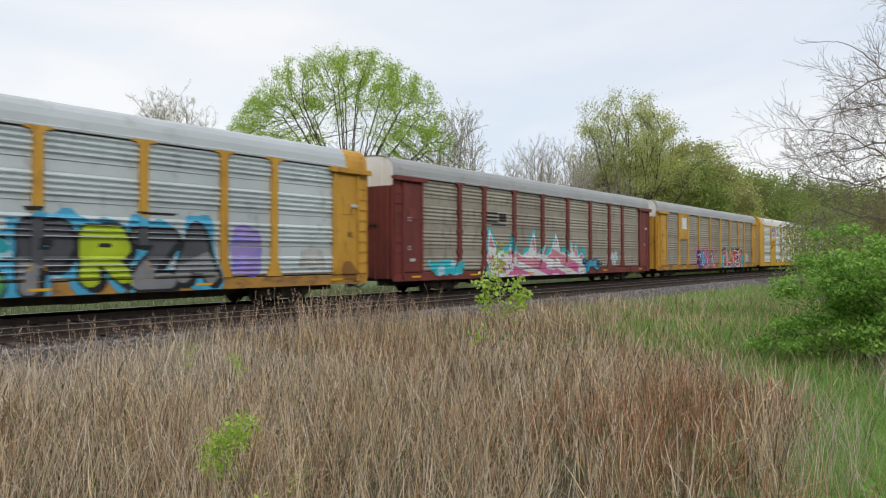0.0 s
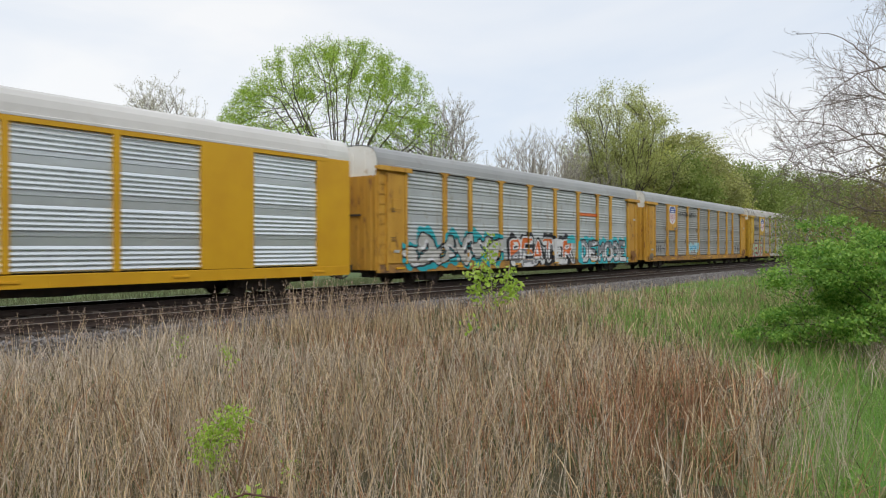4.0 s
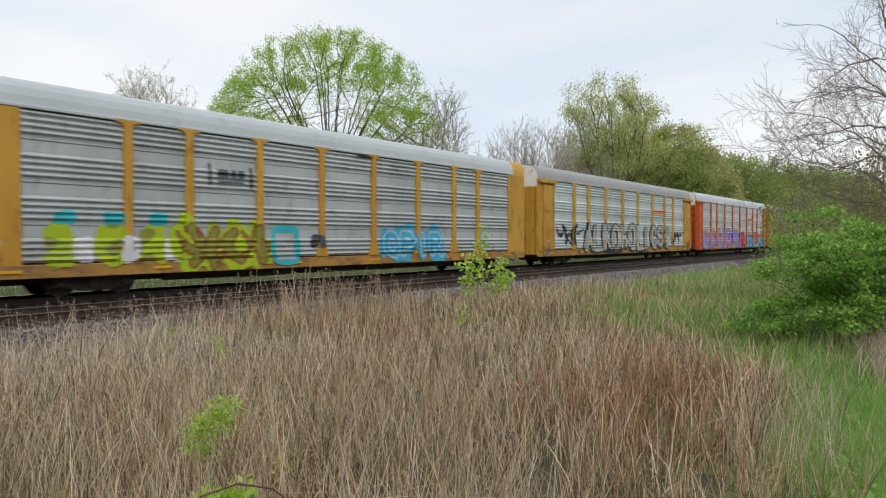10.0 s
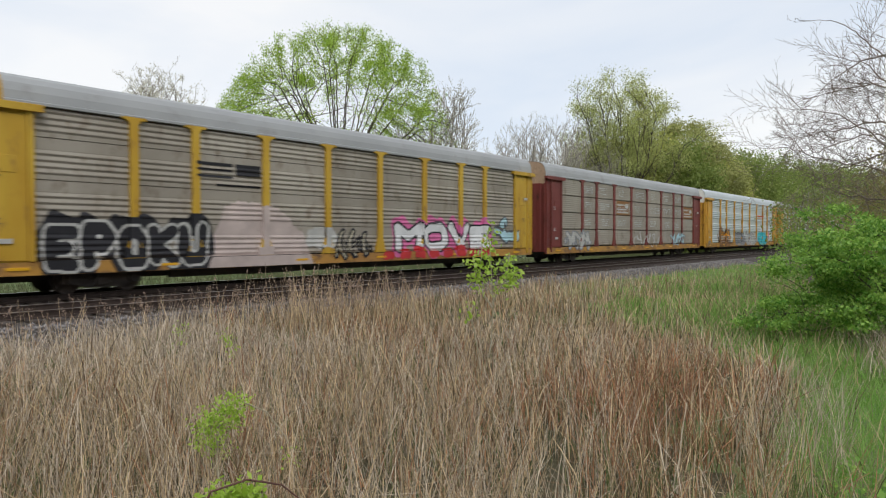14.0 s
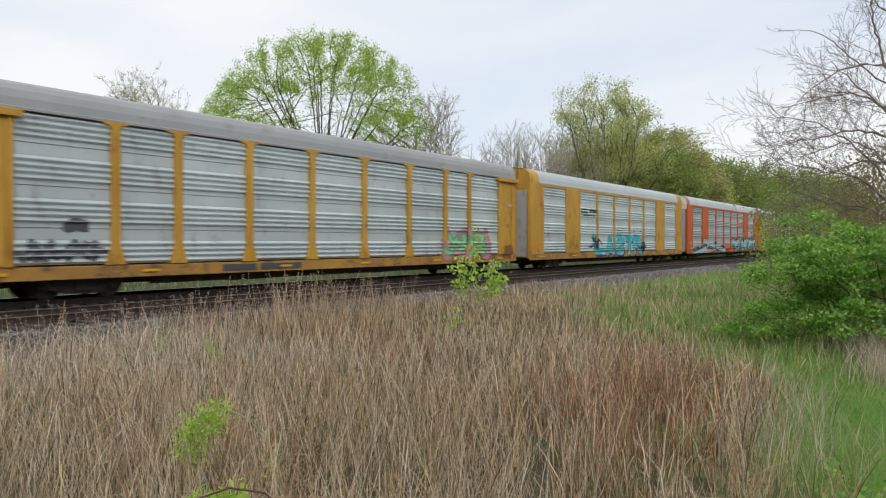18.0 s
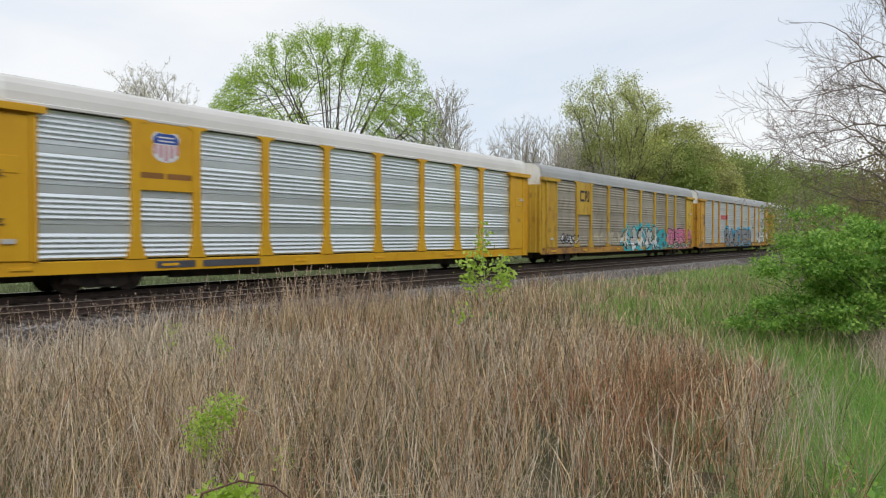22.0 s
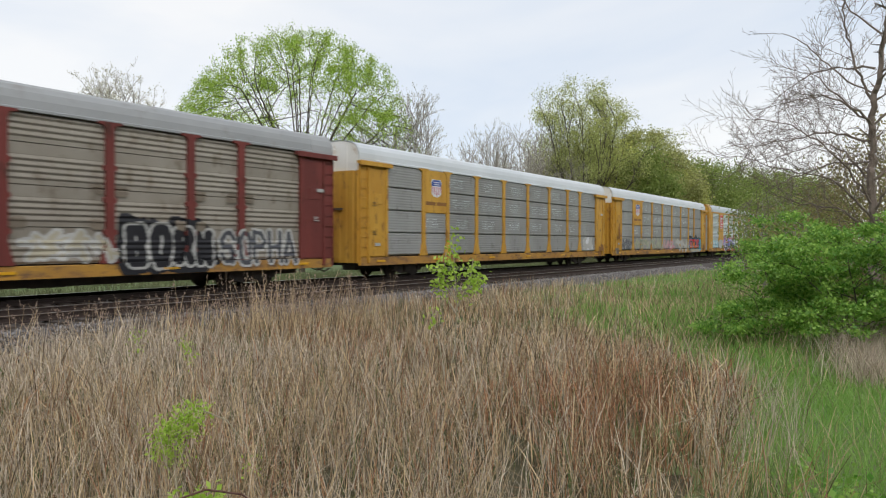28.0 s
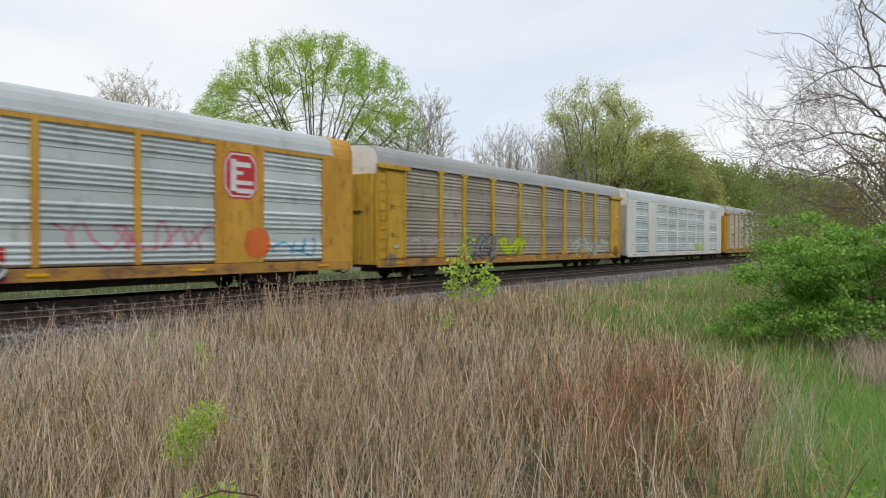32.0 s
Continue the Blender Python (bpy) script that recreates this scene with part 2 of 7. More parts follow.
class Shape:
    """Collects faces for one mesh."""

    def __init__(self):
        self.v, self.f, self.m = [], [], []

    def add(self, verts, faces, slot=0):
        b = len(self.v)
        self.v += [tuple(p) for p in verts]
        self.f += [tuple(i + b for i in f) for f in faces]
        self.m += [slot] * len(faces)
        return self

    def box(self, x0, x1, y0, y1, z0, z1, slot=0):
        p = [(x, y, z) for z in (z0, z1) for y in (y0, y1) for x in (x0, x1)]
        return self.add(p, [(0, 2, 3, 1), (4, 5, 7, 6), (0, 1, 5, 4), (2, 6, 7, 3), (0, 4, 6, 2), (1, 3, 7, 5)], slot)

    def slab(self, x0, x1, y0, y1, z0, z1, c=0.012, slot=0):
        """A box with chamfered front edges (the front faces -y)."""
        p = [(x0, y1, z0), (x1, y1, z0), (x1, y1, z1), (x0, y1, z1), (x0, y0 + c, z0), (x1, y0 + c, z0), (x1, y0 + c, z1), (x0, y0 + c, z1),
             (x0 + c, y0, z0 + c), (x1 - c, y0, z0 + c), (x1 - c, y0, z1 - c), (x0 + c, y0, z1 - c)]
        f = [(0, 3, 2, 1)] + [(i, (i + 1) % 4, 4 + (i + 1) % 4, 4 + i) for i in range(4)] + [(4 + i, 4 + (i + 1) % 4, 8 + (i + 1) % 4, 8 + i) for i in range(4)] + [(8, 9, 10, 11)]
        return self.add(p, f, slot)

    def prism(self, outline, y0, y1, slot=0):
        """An (x, z) outline, counter-clockwise seen from -y, pushed from y0 (front) to y1."""
        n = len(outline)
        p = [(x, y0, z) for x, z in outline] + [(x, y1, z) for x, z in outline]
        f = [tuple(range(n)), tuple(range(2 * n - 1, n - 1, -1))] + [(i, n + i, n + (i + 1) % n, (i + 1) % n) for i in range(n)]
        return self.add(p, f, slot)

    def sweep(self, prof, x0, x1, steps=1, closed=False, caps=False, slot=0):
        """A (y, z) profile drawn along x."""
        n, p, f = len(prof), [], []
        for s in range(steps + 1):
            x = x0 + (x1 - x0) * s / steps
            p += [(x, y, z) for y, z in prof]
        for s in range(steps):
            for i in range(n if closed else n - 1):
                j = (i + 1) % n
                f.append((s * n + i, s * n + j, (s + 1) * n + j, (s + 1) * n + i))
        if caps:
            f += [tuple(range(n - 1, -1, -1)), tuple(range(steps * n, steps * n + n))]
        return self.add(p, f, slot)

    def disc(self, cx, cz, r, y0, y1, k=20, slot=0):
        return self.prism([(cx + r * math.cos(2 * math.pi * i / k), cz + r * math.sin(2 * math.pi * i / k)) for i in range(k)], y0, y1, slot)

    def tube(self, pts, radii, k=6, slot=0):
        pts = [Vector(p) for p in pts]
        p, f = [], []
        side = Vector((0.3, 0.9, 0.2))
        for i, c in enumerate(pts):
            d = (pts[min(i + 1, len(pts) - 1)] - pts[max(i - 1, 0)]).normalized()
            a = d.cross(side)
            a = a.normalized() if a.length > 0.05 else d.orthogonal().normalized()
            b = d.cross(a)
            for j in range(k):
                w = 2 * math.pi * j / k
                p.append(c + (a * math.cos(w) + b * math.sin(w)) * radii[i])
        for i in range(len(pts) - 1):
            for j in range(k):
                f.append((i * k + j, i * k + (j + 1) % k, (i + 1) * k + (j + 1) % k, (i + 1) * k + j))
        f += [tuple(range(k - 1, -1, -1)), tuple(range(len(p) - k, len(p)))]
        return self.add(p, f, slot)

    def mesh(self, name, *mats, smooth=False):
        me = bpy.data.meshes.new(name)
        me.from_pydata(self.v, [], self.f)
        for m in mats:
            me.materials.append(m)
        if len(mats) > 1:
            me.polygons.foreach_set("material_index", self.m)
        if smooth:
            me.polygons.foreach_set("use_smooth", [True] * len(self.f))
        me.update()
        return me


def part(name, me, parent, label="", at=(0, 0, 0)):
    ob = new(name, me)
    ob.parent, ob.location = parent, at
    if label:
        ob["label"] = label
    return ob


def thing(name, me, label, category, group="", kind="", at=(0, 0, 0)):
    ob = new(name, me)
    ob.location = at
    return tagged(ob, label, category, group, kind)


def quads_mesh(name, pts, mat, per=4):
    """A mesh from an (n, per, 3) array: one polygon each."""
    n = len(pts)
    me = bpy.data.meshes.new(name)
    me.vertices.add(n * per)
    me.vertices.foreach_set("co", np.ascontiguousarray(pts, dtype=np.float32).ravel())
    me.loops.add(n * per)
    me.loops.foreach_set("vertex_index", np.arange(n * per, dtype=np.int32))
    me.polygons.add(n)
    me.polygons.foreach_set("loop_start", np.arange(0, n * per, per, dtype=np.int32))
    me.materials.append(mat)
    me.update(calc_edges=True)
    return me


def ribbons_mesh(name, pts, mat):
    """A mesh from an (n, rows, 2, 3) array: n ribbons of rows - 1 quads."""
    n, k = pts.shape[:2]
    me = bpy.data.meshes.new(name)
    me.vertices.add(n * k * 2)
    me.vertices.foreach_set("co", np.ascontiguousarray(pts, dtype=np.float32).ravel())
    base = (np.arange(n) * k * 2)[:, None, None] + (np.arange(k - 1) * 2)[None, :, None] + np.array([0, 1, 3, 2])[None, None, :]
    q = base.reshape(-1).astype(np.int32)
    me.loops.add(len(q))
    me.loops.foreach_set("vertex_index", q)
    me.polygons.add(len(q) // 4)
    me.polygons.foreach_set("loop_start", np.arange(0, len(q), 4, dtype=np.int32))
    me.materials.append(mat)
    me.update(calc_edges=True)
    return me

# ---- ground and track ----
SIDE_Y = 19.62           # near flank of the train
TRACK_Y = SIDE_Y + 1.52  # middle of the train's track
NEAR_Y = TRACK_Y - 4.15  # middle of the nearer track


def ground_z(x, y):
    x, y = np.asarray(x, float), np.asarray(y, float)
    r = np.hypot(x, y)
    z = -0.55 + 0.5 * np.clip(1 - r / 13.0, 0, 1)
    z = np.where(y > 26, -0.75, z)
    z = np.where((x > 12) & (y < 12), -0.55 + 0.25 * np.clip((x - 12) / 6, 0, 1), z)
    return z + 0.05 * np.sin(x * 0.9 + 1.3 * np.sin(y * 0.7)) + 0.03 * np.sin(y * 1.7 + x * 0.31)


def build_ground():
    xs = np.concatenate([[-1500, -600, -250, -100, -40], np.arange(-20, 20, 0.4), np.arange(20, 60, 1.0), [65, 75, 90, 120, 180, 300, 600, 1500]])
    ys = np.concatenate([[-1500, -500, -150, -50], np.arange(-20, -6, 1.0), np.arange(-6, 14, 0.4), np.arange(14, 40, 1.0), [44, 55, 70, 100, 180, 400, 1500]])
    gx, gy = np.meshgrid(xs, ys)
    inner = (np.abs(gx) < 19) & (gy > -5) & (gy < 13)
    r = np.random.RandomState(4)
    gx, gy = gx + inner * r.uniform(-0.15, 0.15, gx.shape), gy + inner * r.uniform(-0.15, 0.15, gy.shape)
    gz = ground_z(gx, gy)
    w = len(xs)
    verts = list(zip(gx.ravel(), gy.ravel(), gz.ravel()))
    faces, slots = [], []
    for j in range(len(ys) - 1):
        for i in range(w - 1):
            faces.append((j * w + i, j * w + i + 1, (j + 1) * w + i + 1, (j + 1) * w + i))
            cx, cy = (xs[i] + xs[i + 1]) / 2, (ys[j] + ys[j + 1]) / 2
            wave = 1.2 * math.sin(cx * 0.8) + 0.9 * math.sin(cx * 2.3 + cy)
            slots.append(1 if cy > 25 or cy < 0.3 + 0.25 * abs(cx) - 0.4 * wave * min(1, abs(cx) / 3) + r.uniform(-0.5, 0.3) or cx > 16 + wave or cx < -26 + wave else 0)
    s = Shape()
    s.v, s.f, s.m = verts, faces, slots
    thing("ground", s.mesh("ground", SOIL, GREEN_FIELD, smooth=True), "rough grassy ground beside the railway", "ground", kind="structure")


def build_ballast():
    lo, hi, rng = NEAR_Y - 2.0, TRACK_Y + 2.0, random.Random(3)
    prof = [(lo - 1.7, -0.78), (lo - 0.9, -0.5), (lo, -0.25), (NEAR_Y, -0.2), ((NEAR_Y + TRACK_Y) / 2, -0.27), (TRACK_Y, -0.2), (hi, -0.25), (hi + 1.3, -0.78)]
    s = Shape().sweep(prof, -120, 400, 1)
    thing("ballast_bed", s.mesh("ballast_bed", BALLAST), "grey crushed stone ballast bed under two tracks", "ballast", kind="structure")
    # loose stones on the shoulder and between the rails
    n = 15000
    r = np.random.RandomState(5)
    x = 2 + 55 * r.rand(n) ** 1.3
    y = np.where(r.rand(n) < 0.75, lo - 1.6 + 1.9 * r.rand(n), lo + (hi - lo) * r.rand(n))
    z = np.interp(y, [p[0] for p in prof], [p[1] for p in prof])
    size = 0.022 + 0.035 * r.rand(n)
    octa = np.array([(1, 0, 0), (-1, 0, 0), (0, 1, 0), (0, -1, 0), (0, 0, 1), (0, 0, -1)], float)
    tri = np.array([(0, 2, 4), (2, 1, 4), (1, 3, 4), (3, 0, 4), (2, 0, 5), (1, 2, 5), (3, 1, 5), (0, 3, 5)])
    v = octa[None] * (0.6 + 0.8 * r.rand(n, 6, 1)) * size[:, None, None]
    a = r.rand(n) * 6.28
    ca, sa = np.cos(a)[:, None], np.sin(a)[:, None]
    vx, vy = v[..., 0] * ca - v[..., 1] * sa, v[..., 0] * sa + v[..., 1] * ca
    v = np.stack([vx + x[:, None], vy + y[:, None], v[..., 2] * 0.8 + z[:, None] + 0.012], -1)
    me = bpy.data.meshes.new("ballast_stones")
    me.vertices.add(n * 6)
    me.vertices.foreach_set("co", v.astype(np.float32).ravel())
    q = (np.arange(n)[:, None, None] * 6 + tri[None]).astype(np.int32).ravel()
    me.loops.add(len(q))
    me.loops.foreach_set("vertex_index", q)
    me.polygons.add(len(q) // 3)
    me.polygons.foreach_set("loop_start", np.arange(0, len(q), 3, dtype=np.int32))
    me.materials.append(STONE)
    me.update(calc_edges=True)
    thing("ballast_stones", me, "loose grey crushed stones along the track shoulder", "gravel", kind="stuff")


def build_track(mid, label, shiny):
    tr = thing("railway_track", None, label, "railway track", "the two tracks")
    web = [(-0.07, -0.17), (0.07, -0.17), (0.07, -0.15), (0.012, -0.13), (0.012, -0.045), (0.036, -0.03), (0.036, -0.004), (-0.036, -0.004), (-0.036, -0.03), (-0.012, -0.045), (-0.012, -0.13), (-0.07, -0.15)]
    for side in (-1, 1):
        c = mid + side * 0.755
        s = Shape().sweep([(c + y, z) for y, z in web], -120, 400, 1, closed=True)
        rail = part("rail", s.mesh("rail", RAIL_STEEL), tr)
        s = Shape().box(-120, 400, c - 0.031, c + 0.031, -0.004, 0.0)
        part("rail_head", s.mesh("rail_head", RAIL_TOP if side in shiny else RAIL_STEEL), rail, "worn running surface")
    tie = Shape().slab(-0.115, 0.115, -1.28, 1.28, -0.36, -0.17, 0.015).mesh("tie", TIE_WOOD)
    rng = random.Random(int(mid))
    for i in range(150):
        x = 1.0 + i * 0.52 + rng.uniform(-0.03, 0.03)
        part("tie", tie, tr, at=(x, mid, rng.uniform(-0.015, 0.01)))
    return tr


def build_backdrop():
    """Unseen dark wood edge, added to close the place behind the camera and darken the flanks."""
    r = np.random.RandomState(8)
    xs = np.arange(-160, 520, 4.0)
    s = Shape()
    rows = [(0.0, 0.0), (4.5, 1.2), (9.0, 0.6), (12.5, -0.6), (13.5, -2.5)]
    v = [(x + r.uniform(-0.8, 0.8), -24 + out * 2 * r.rand() + 1.5 * math.sin(x * 0.11), -1 + z * (1 + 0.16 * math.sin(x * 0.37) + 0.2 * r.rand())) for z, out in rows for x in xs]
    w = len(xs)
    s.add(v, [(j * w + i, j * w + i + 1, (j + 1) * w + i + 1, (j + 1) * w + i) for j in range(len(rows) - 1) for i in range(w - 1)])
    thing("backdrop", s.mesh("backdrop", ADDED_WOOD), "unseen dark wood edge added behind the camera to dim reflections", "backdrop", kind="structure")


build_ground()
build_backdrop()
build_ballast()
build_track(NEAR_Y, "empty track of rusty steel rails on dark wooden ties", (-1, 1))
build_track(TRACK_Y, "track of steel rails on dark wooden ties under the train", (1,))

# ---- the train ----
PITCH = 28.6             # coupled length of a car
HALF = 13.51             # half of a body
FLANK, BACK = -1.52, 1.52
Z_SILL, Z_DECK, Z_EAVE, Z_TOP = 0.60, 0.99, 5.18, 6.1
POSTS = [-9.0, -7.0, -4.3, -1.43, 1.43, 4.3, 7.0, 9.0]
DOOR = 11.85             # where the corner panels begin
PANEL_EDGES = [-DOOR] + POSTS + [DOOR]


def rib_profile(style):
    """(depth, z) of a flank sheet from bottom to top; depth is inwards from the outer face."""
    pts, z0, z1 = [], Z_DECK + 0.02, Z_EAVE - 0.07
    h = (z1 - z0) / 4
    for row in range(4):
        b = z0 + row * h
        if style != "gapped":
            deep = {"soft": 0.034, "crisp": 0.052}.get(style, 0.08)
            low, high = (0.04, 0.055) if style == "crisp" else (0.065, 0.085)
            count, rise, seam = (5, 0.145, 0.95) if style == "crisp" else (4, 0.17, 1.0)
            b = z0 + row * (1.09 if style == "crisp" else 1.142)
            for k in range(count):
                c = b + k * rise
                pts += [(0.07, c), (0.07, c + 0.012), (0.07 - deep, c + low), (0.07 - deep, c + high), (0.07, c + rise - 0.004)]
            if row < 3:
                pts += [(0.065, b + count * rise + 0.02), (0.066, b + seam), (0.13, b + seam + 0.002), (0.13, b + seam + 0.025), (0.066, b + seam + 0.027)]
        else:
            k = 8
            step = (h - 0.06) / k
            pts += [(0.17, b), (0.17, b + 0.045)]
            for j in range(k):
                c = b + 0.05 + j * step
                pts += [(0.018, c), (0.009, c + step * 0.3), (0.008, c + step * 0.5), (0.017, c + step * 0.95)]
    pts.append((0.05, z1))
    return pts


PROFILES = {k: rib_profile(k) for k in ("grouped", "soft", "gapped", "crisp")}


@functools.lru_cache(None)
def panel_mesh(width, style, steel):
    prof = [(FLANK + d, z) for d, z in PROFILES[style]]
    s = Shape().sweep(prof, 0, width, 1)
    if style == "gapped" and abs(width - 2.85) > 0.005:  # rows of added tilted steel chips, bright like the sky seen through small holes
        rng, h = random.Random(int(width * 100)), (Z_EAVE - 0.09 - Z_DECK) / 4
        for row in (1, 2, 3):
            first, last = rng.uniform(0.02, 0.35) * width, rng.uniform(0.55, 0.95) * width
            for z in (0.3, 0.42, 0.54, 0.66):
                for k in range(int(first / 0.13), int(last / 0.13)):
                    if rng.random() < 0.7:
                        x, c = 0.06 + k * 0.13, Z_DECK + 0.02 + row * h + z * h
                        s.add([(x, FLANK - 0.03, c), (x + 0.075, FLANK - 0.03, c), (x + 0.06, FLANK + 0.006, c + 0.042), (x + 0.012, FLANK + 0.006, c + 0.042)], [(0, 1, 2, 3)], 1)
    return s.mesh("panel", STEEL[steel], STEEL["silver"])


@functools.lru_cache(None)
def post_mesh(paint, notched):
    w, a, b = 0.13, Z_DECK - 0.01, Z_EAVE - 0.02
    left = [(-0.30, a), (0.30, a), (0.22, a + 0.28), (w, a + 0.6)]
    zs = [1.9, 2.85, 3.8] if notched else []
    right = []
    for z in zs:
        right += [(w, z - 0.1), (w + 0.07, z - 0.05), (w + 0.07, z + 0.05), (w, z + 0.1)]
    right += [(w, b - 0.2), (0.2, b - 0.1), (0.36, b - 0.07), (0.36, b)]
    half = left[1:] + right
    outline = half + [(-x, z) for x, z in reversed(half)]
    return Shape().prism(outline, FLANK - 0.055, FLANK + 0.05).mesh("post", PAINT[paint])


@functools.lru_cache(None)
def solid_panel_mesh(width, z0, paint):
    s = Shape().slab(0, width, FLANK - 0.035, FLANK + 0.05, z0, Z_EAVE - 0.06, 0.01)
    return s.mesh("solid_panel", PAINT[paint])


@functools.lru_cache(None)
def corner_meshes(paint):
    """The painted flank next to an end, from x = 0 at the end inwards: sheet, door leaf, stiles, hatch."""
    w = HALF - DOOR
    m = PAINT[paint]
    return {
        "corner_panel": Shape().slab(0.0, w, FLANK - 0.02, FLANK + 0.06, Z_SILL + 0.02, Z_EAVE - 0.06, 0.012).mesh("corner_panel", m),
        "access_door": Shape().slab(0.62, w - 0.03, FLANK - 0.07, FLANK - 0.015, Z_DECK, Z_EAVE - 0.35, 0.015).mesh("access_door", m),
        "outer_stile": Shape().slab(0.50, 0.60, FLANK - 0.10, FLANK - 0.015, Z_SILL + 0.1, Z_EAVE - 0.3, 0.01).mesh("outer_stile", m),
        "inner_stile": Shape().slab(w - 0.02, w + 0.14, FLANK - 0.10, FLANK + 0.03, Z_DECK - 0.02, Z_EAVE - 0.2, 0.01).mesh("inner_stile", m),
        "hatch": Shape().slab(0.85, 1.35, FLANK - 0.09, FLANK - 0.065, 3.3, 3.75, 0.008).mesh("hatch", m),
    }


@functools.lru_cache(None)
def ledge_mesh(paint):
    w = HALF - DOOR
    s = Shape().slab(-0.1, w + 0.35, FLANK - 0.17, FLANK + 0.05, Z_EAVE - 0.20, Z_EAVE - 0.08, 0.015)
    s.slab(-0.1, w + 0.35, FLANK - 0.19, FLANK - 0.16, Z_EAVE - 0.26, Z_EAVE - 0.06, 0.01)
    return s.mesh("ledge", PAINT[paint])


@functools.lru_cache(None)
def ladder_mesh(paint):
    s = Shape()
    for k in range(10):
        z = 1.0 + k * 0.42
        s.slab(0.05, 0.46, FLANK - 0.062, FLANK - 0.04, z, z + 0.022, 0.004)
    for x in (0.02, 0.45):
        s.box(x, x + 0.03, FLANK - 0.06, FLANK - 0.01, 0.85, 4.95)
    return s.mesh("ladder", PAINT[paint])


ROOF_PROF = [(-1.50, 5.12), (-1.50, 5.24), (-1.475, 5.46), (-1.40, 5.68), (-1.26, 5.85), (-1.04, 5.955), (-0.7, 6.02), (-0.35, 6.06), (0, 6.08)]
ROOF_PROF = ROOF_PROF + [(-y, z) for y, z in reversed(ROOF_PROF[:-1])]


@functools.lru_cache(None)
def roof_mesh(kind):
    s = Shape().sweep(ROOF_PROF, -12.4, 12.4, 1)
    for k in range(17):
        x = -12.0 + k * 1.5
        s.sweep([(y * 1.003, z + 0.004) for y, z in ROOF_PROF], x, x + 0.05, 1)
    s.sweep([(-1.5, 5.135), (-1.56, 5.13), (-1.56, 5.20), (-1.5, 5.23)], -12.4, 12.4, 1)
    return s.mesh("roof", ROOF[kind])


@functools.lru_cache(None)
def cap_mesh(kind):
    """The last stretch of the roof with a rolled rim, x = 0 at the car's end."""
    s = Shape().sweep([(y * 1.002, z + 0.003) for y, z in ROOF_PROF], 0.0, 1.11, 1)
    s.sweep([(y * 1.012, z + 0.022) for y, z in ROOF_PROF], 0.0, 0.05, 1)
    return s.mesh("roof_end", dict(ROOF, **PAINT)[kind])


@functools.lru_cache(None)
def rim_mesh(paint):
    """A painted band round the roof's end, widest at the eaves."""
    prof = [(y * 1.008, z + 0.012) for y, z in ROOF_PROF]
    ends = [0.75 if z < 5.3 else 0.75 - 0.6 * (z - 5.3) / 0.8 for y, z in prof]
    n = len(prof)
    s = Shape().add([(0.0, y, z) for y, z in prof] + [(e, y, z) for e, (y, z) in zip(ends, prof)], [(i, i + 1, n + i + 1, n + i) for i in range(n - 1)])
    return s.mesh("roof_rim", PAINT[paint])


@functools.lru_cache(None)
def end_panel_mesh(kind):
    """The upright panel that closes the roof's end, its head rounded like the roof."""
    low = 4.68
    ring = [(-1.42, low)] + [(y * 0.985, z - 0.02) for y, z in ROOF_PROF[1:-1]] + [(1.42, low)]
    n = len(ring)
    s = Shape().add([(x, y, z) for x in (0.035, 0.09) for y, z in ring], [tuple(range(n - 1, -1, -1))] + [(i, (i + 1) % n, n + (i + 1) % n, n + i) for i in range(n)])
    for y in (-0.75, 0.0, 0.75):
        s.box(0.015, 0.04, y - 0.03, y + 0.03, low + 0.05, 5.75)
    return s.mesh("end_panel", dict(ROOF, **PAINT)[kind])


@functools.lru_cache(None)
def end_door_mesh(kind):
    """One leaf of an end door, folded upright, in the car's end plane x = 0; y from 0 to 1.45."""
    folds = [(0.0, -0.10), (0.06, -0.13), (0.10, -0.10), (0.44, -0.09), (0.48, -0.065), (0.80, -0.055), (0.84, -0.03), (1.14, -0.015), (1.18, 0.03), (1.36, 0.05), (1.38, -0.06), (1.47, -0.06), (1.49, 0.08)]
    zs, m = (0.72, 4.71), len(folds)
    s = Shape().add([(x, y, z) for z in zs for y, x in folds], [(i, i + 1, m + i + 1, m + i) for i in range(m - 1)])
    s.add([(x, y, 4.71) for y, x in folds] + [(0.12, 1.49, 4.71), (0.12, 0.0, 4.71)], [tuple(range(m + 2))])
    return s.mesh("end_door", dict(STEEL, **PAINT)[kind])


LATCH = Shape().box(-0.16, -0.08, 0.02, 0.62, 3.02, 3.10).mesh("door_latch", IRON)
DOOR_SHEET = Shape().box(-0.125, -0.09, 0.40, 1.36, 0.80, 4.66).box(-0.14, -0.125, 0.44, 0.48, 0.85, 4.6).box(-0.14, -0.125, 0.86, 0.90, 0.85, 4.6).box(-0.14, -0.125, 1.28, 1.32, 0.85, 4.6).mesh("door_sheet", STEEL["grey"])
# dark sheet behind the end doors, stands for the shade in their gaps
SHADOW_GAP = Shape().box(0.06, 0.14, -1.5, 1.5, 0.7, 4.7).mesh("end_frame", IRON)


def side_frame():
    out = [(-1.15, 0.30), (-0.75, 0.26), (-0.45, 0.16), (0.45, 0.16), (0.75, 0.26), (1.15, 0.30), (1.15, 0.56), (0.6, 0.70), (-0.6, 0.70), (-1.15, 0.56)]
    s = Shape().prism(out, -0.07, 0.07)
    s.slab(-0.22, 0.22, -0.16, -0.05, 0.24, 0.60)
    for x in (-0.89, 0.89):
        s.disc(x, 0.42, 0.14, -0.14, 0.0, 12)
    return s.mesh("side_frame", IRON)


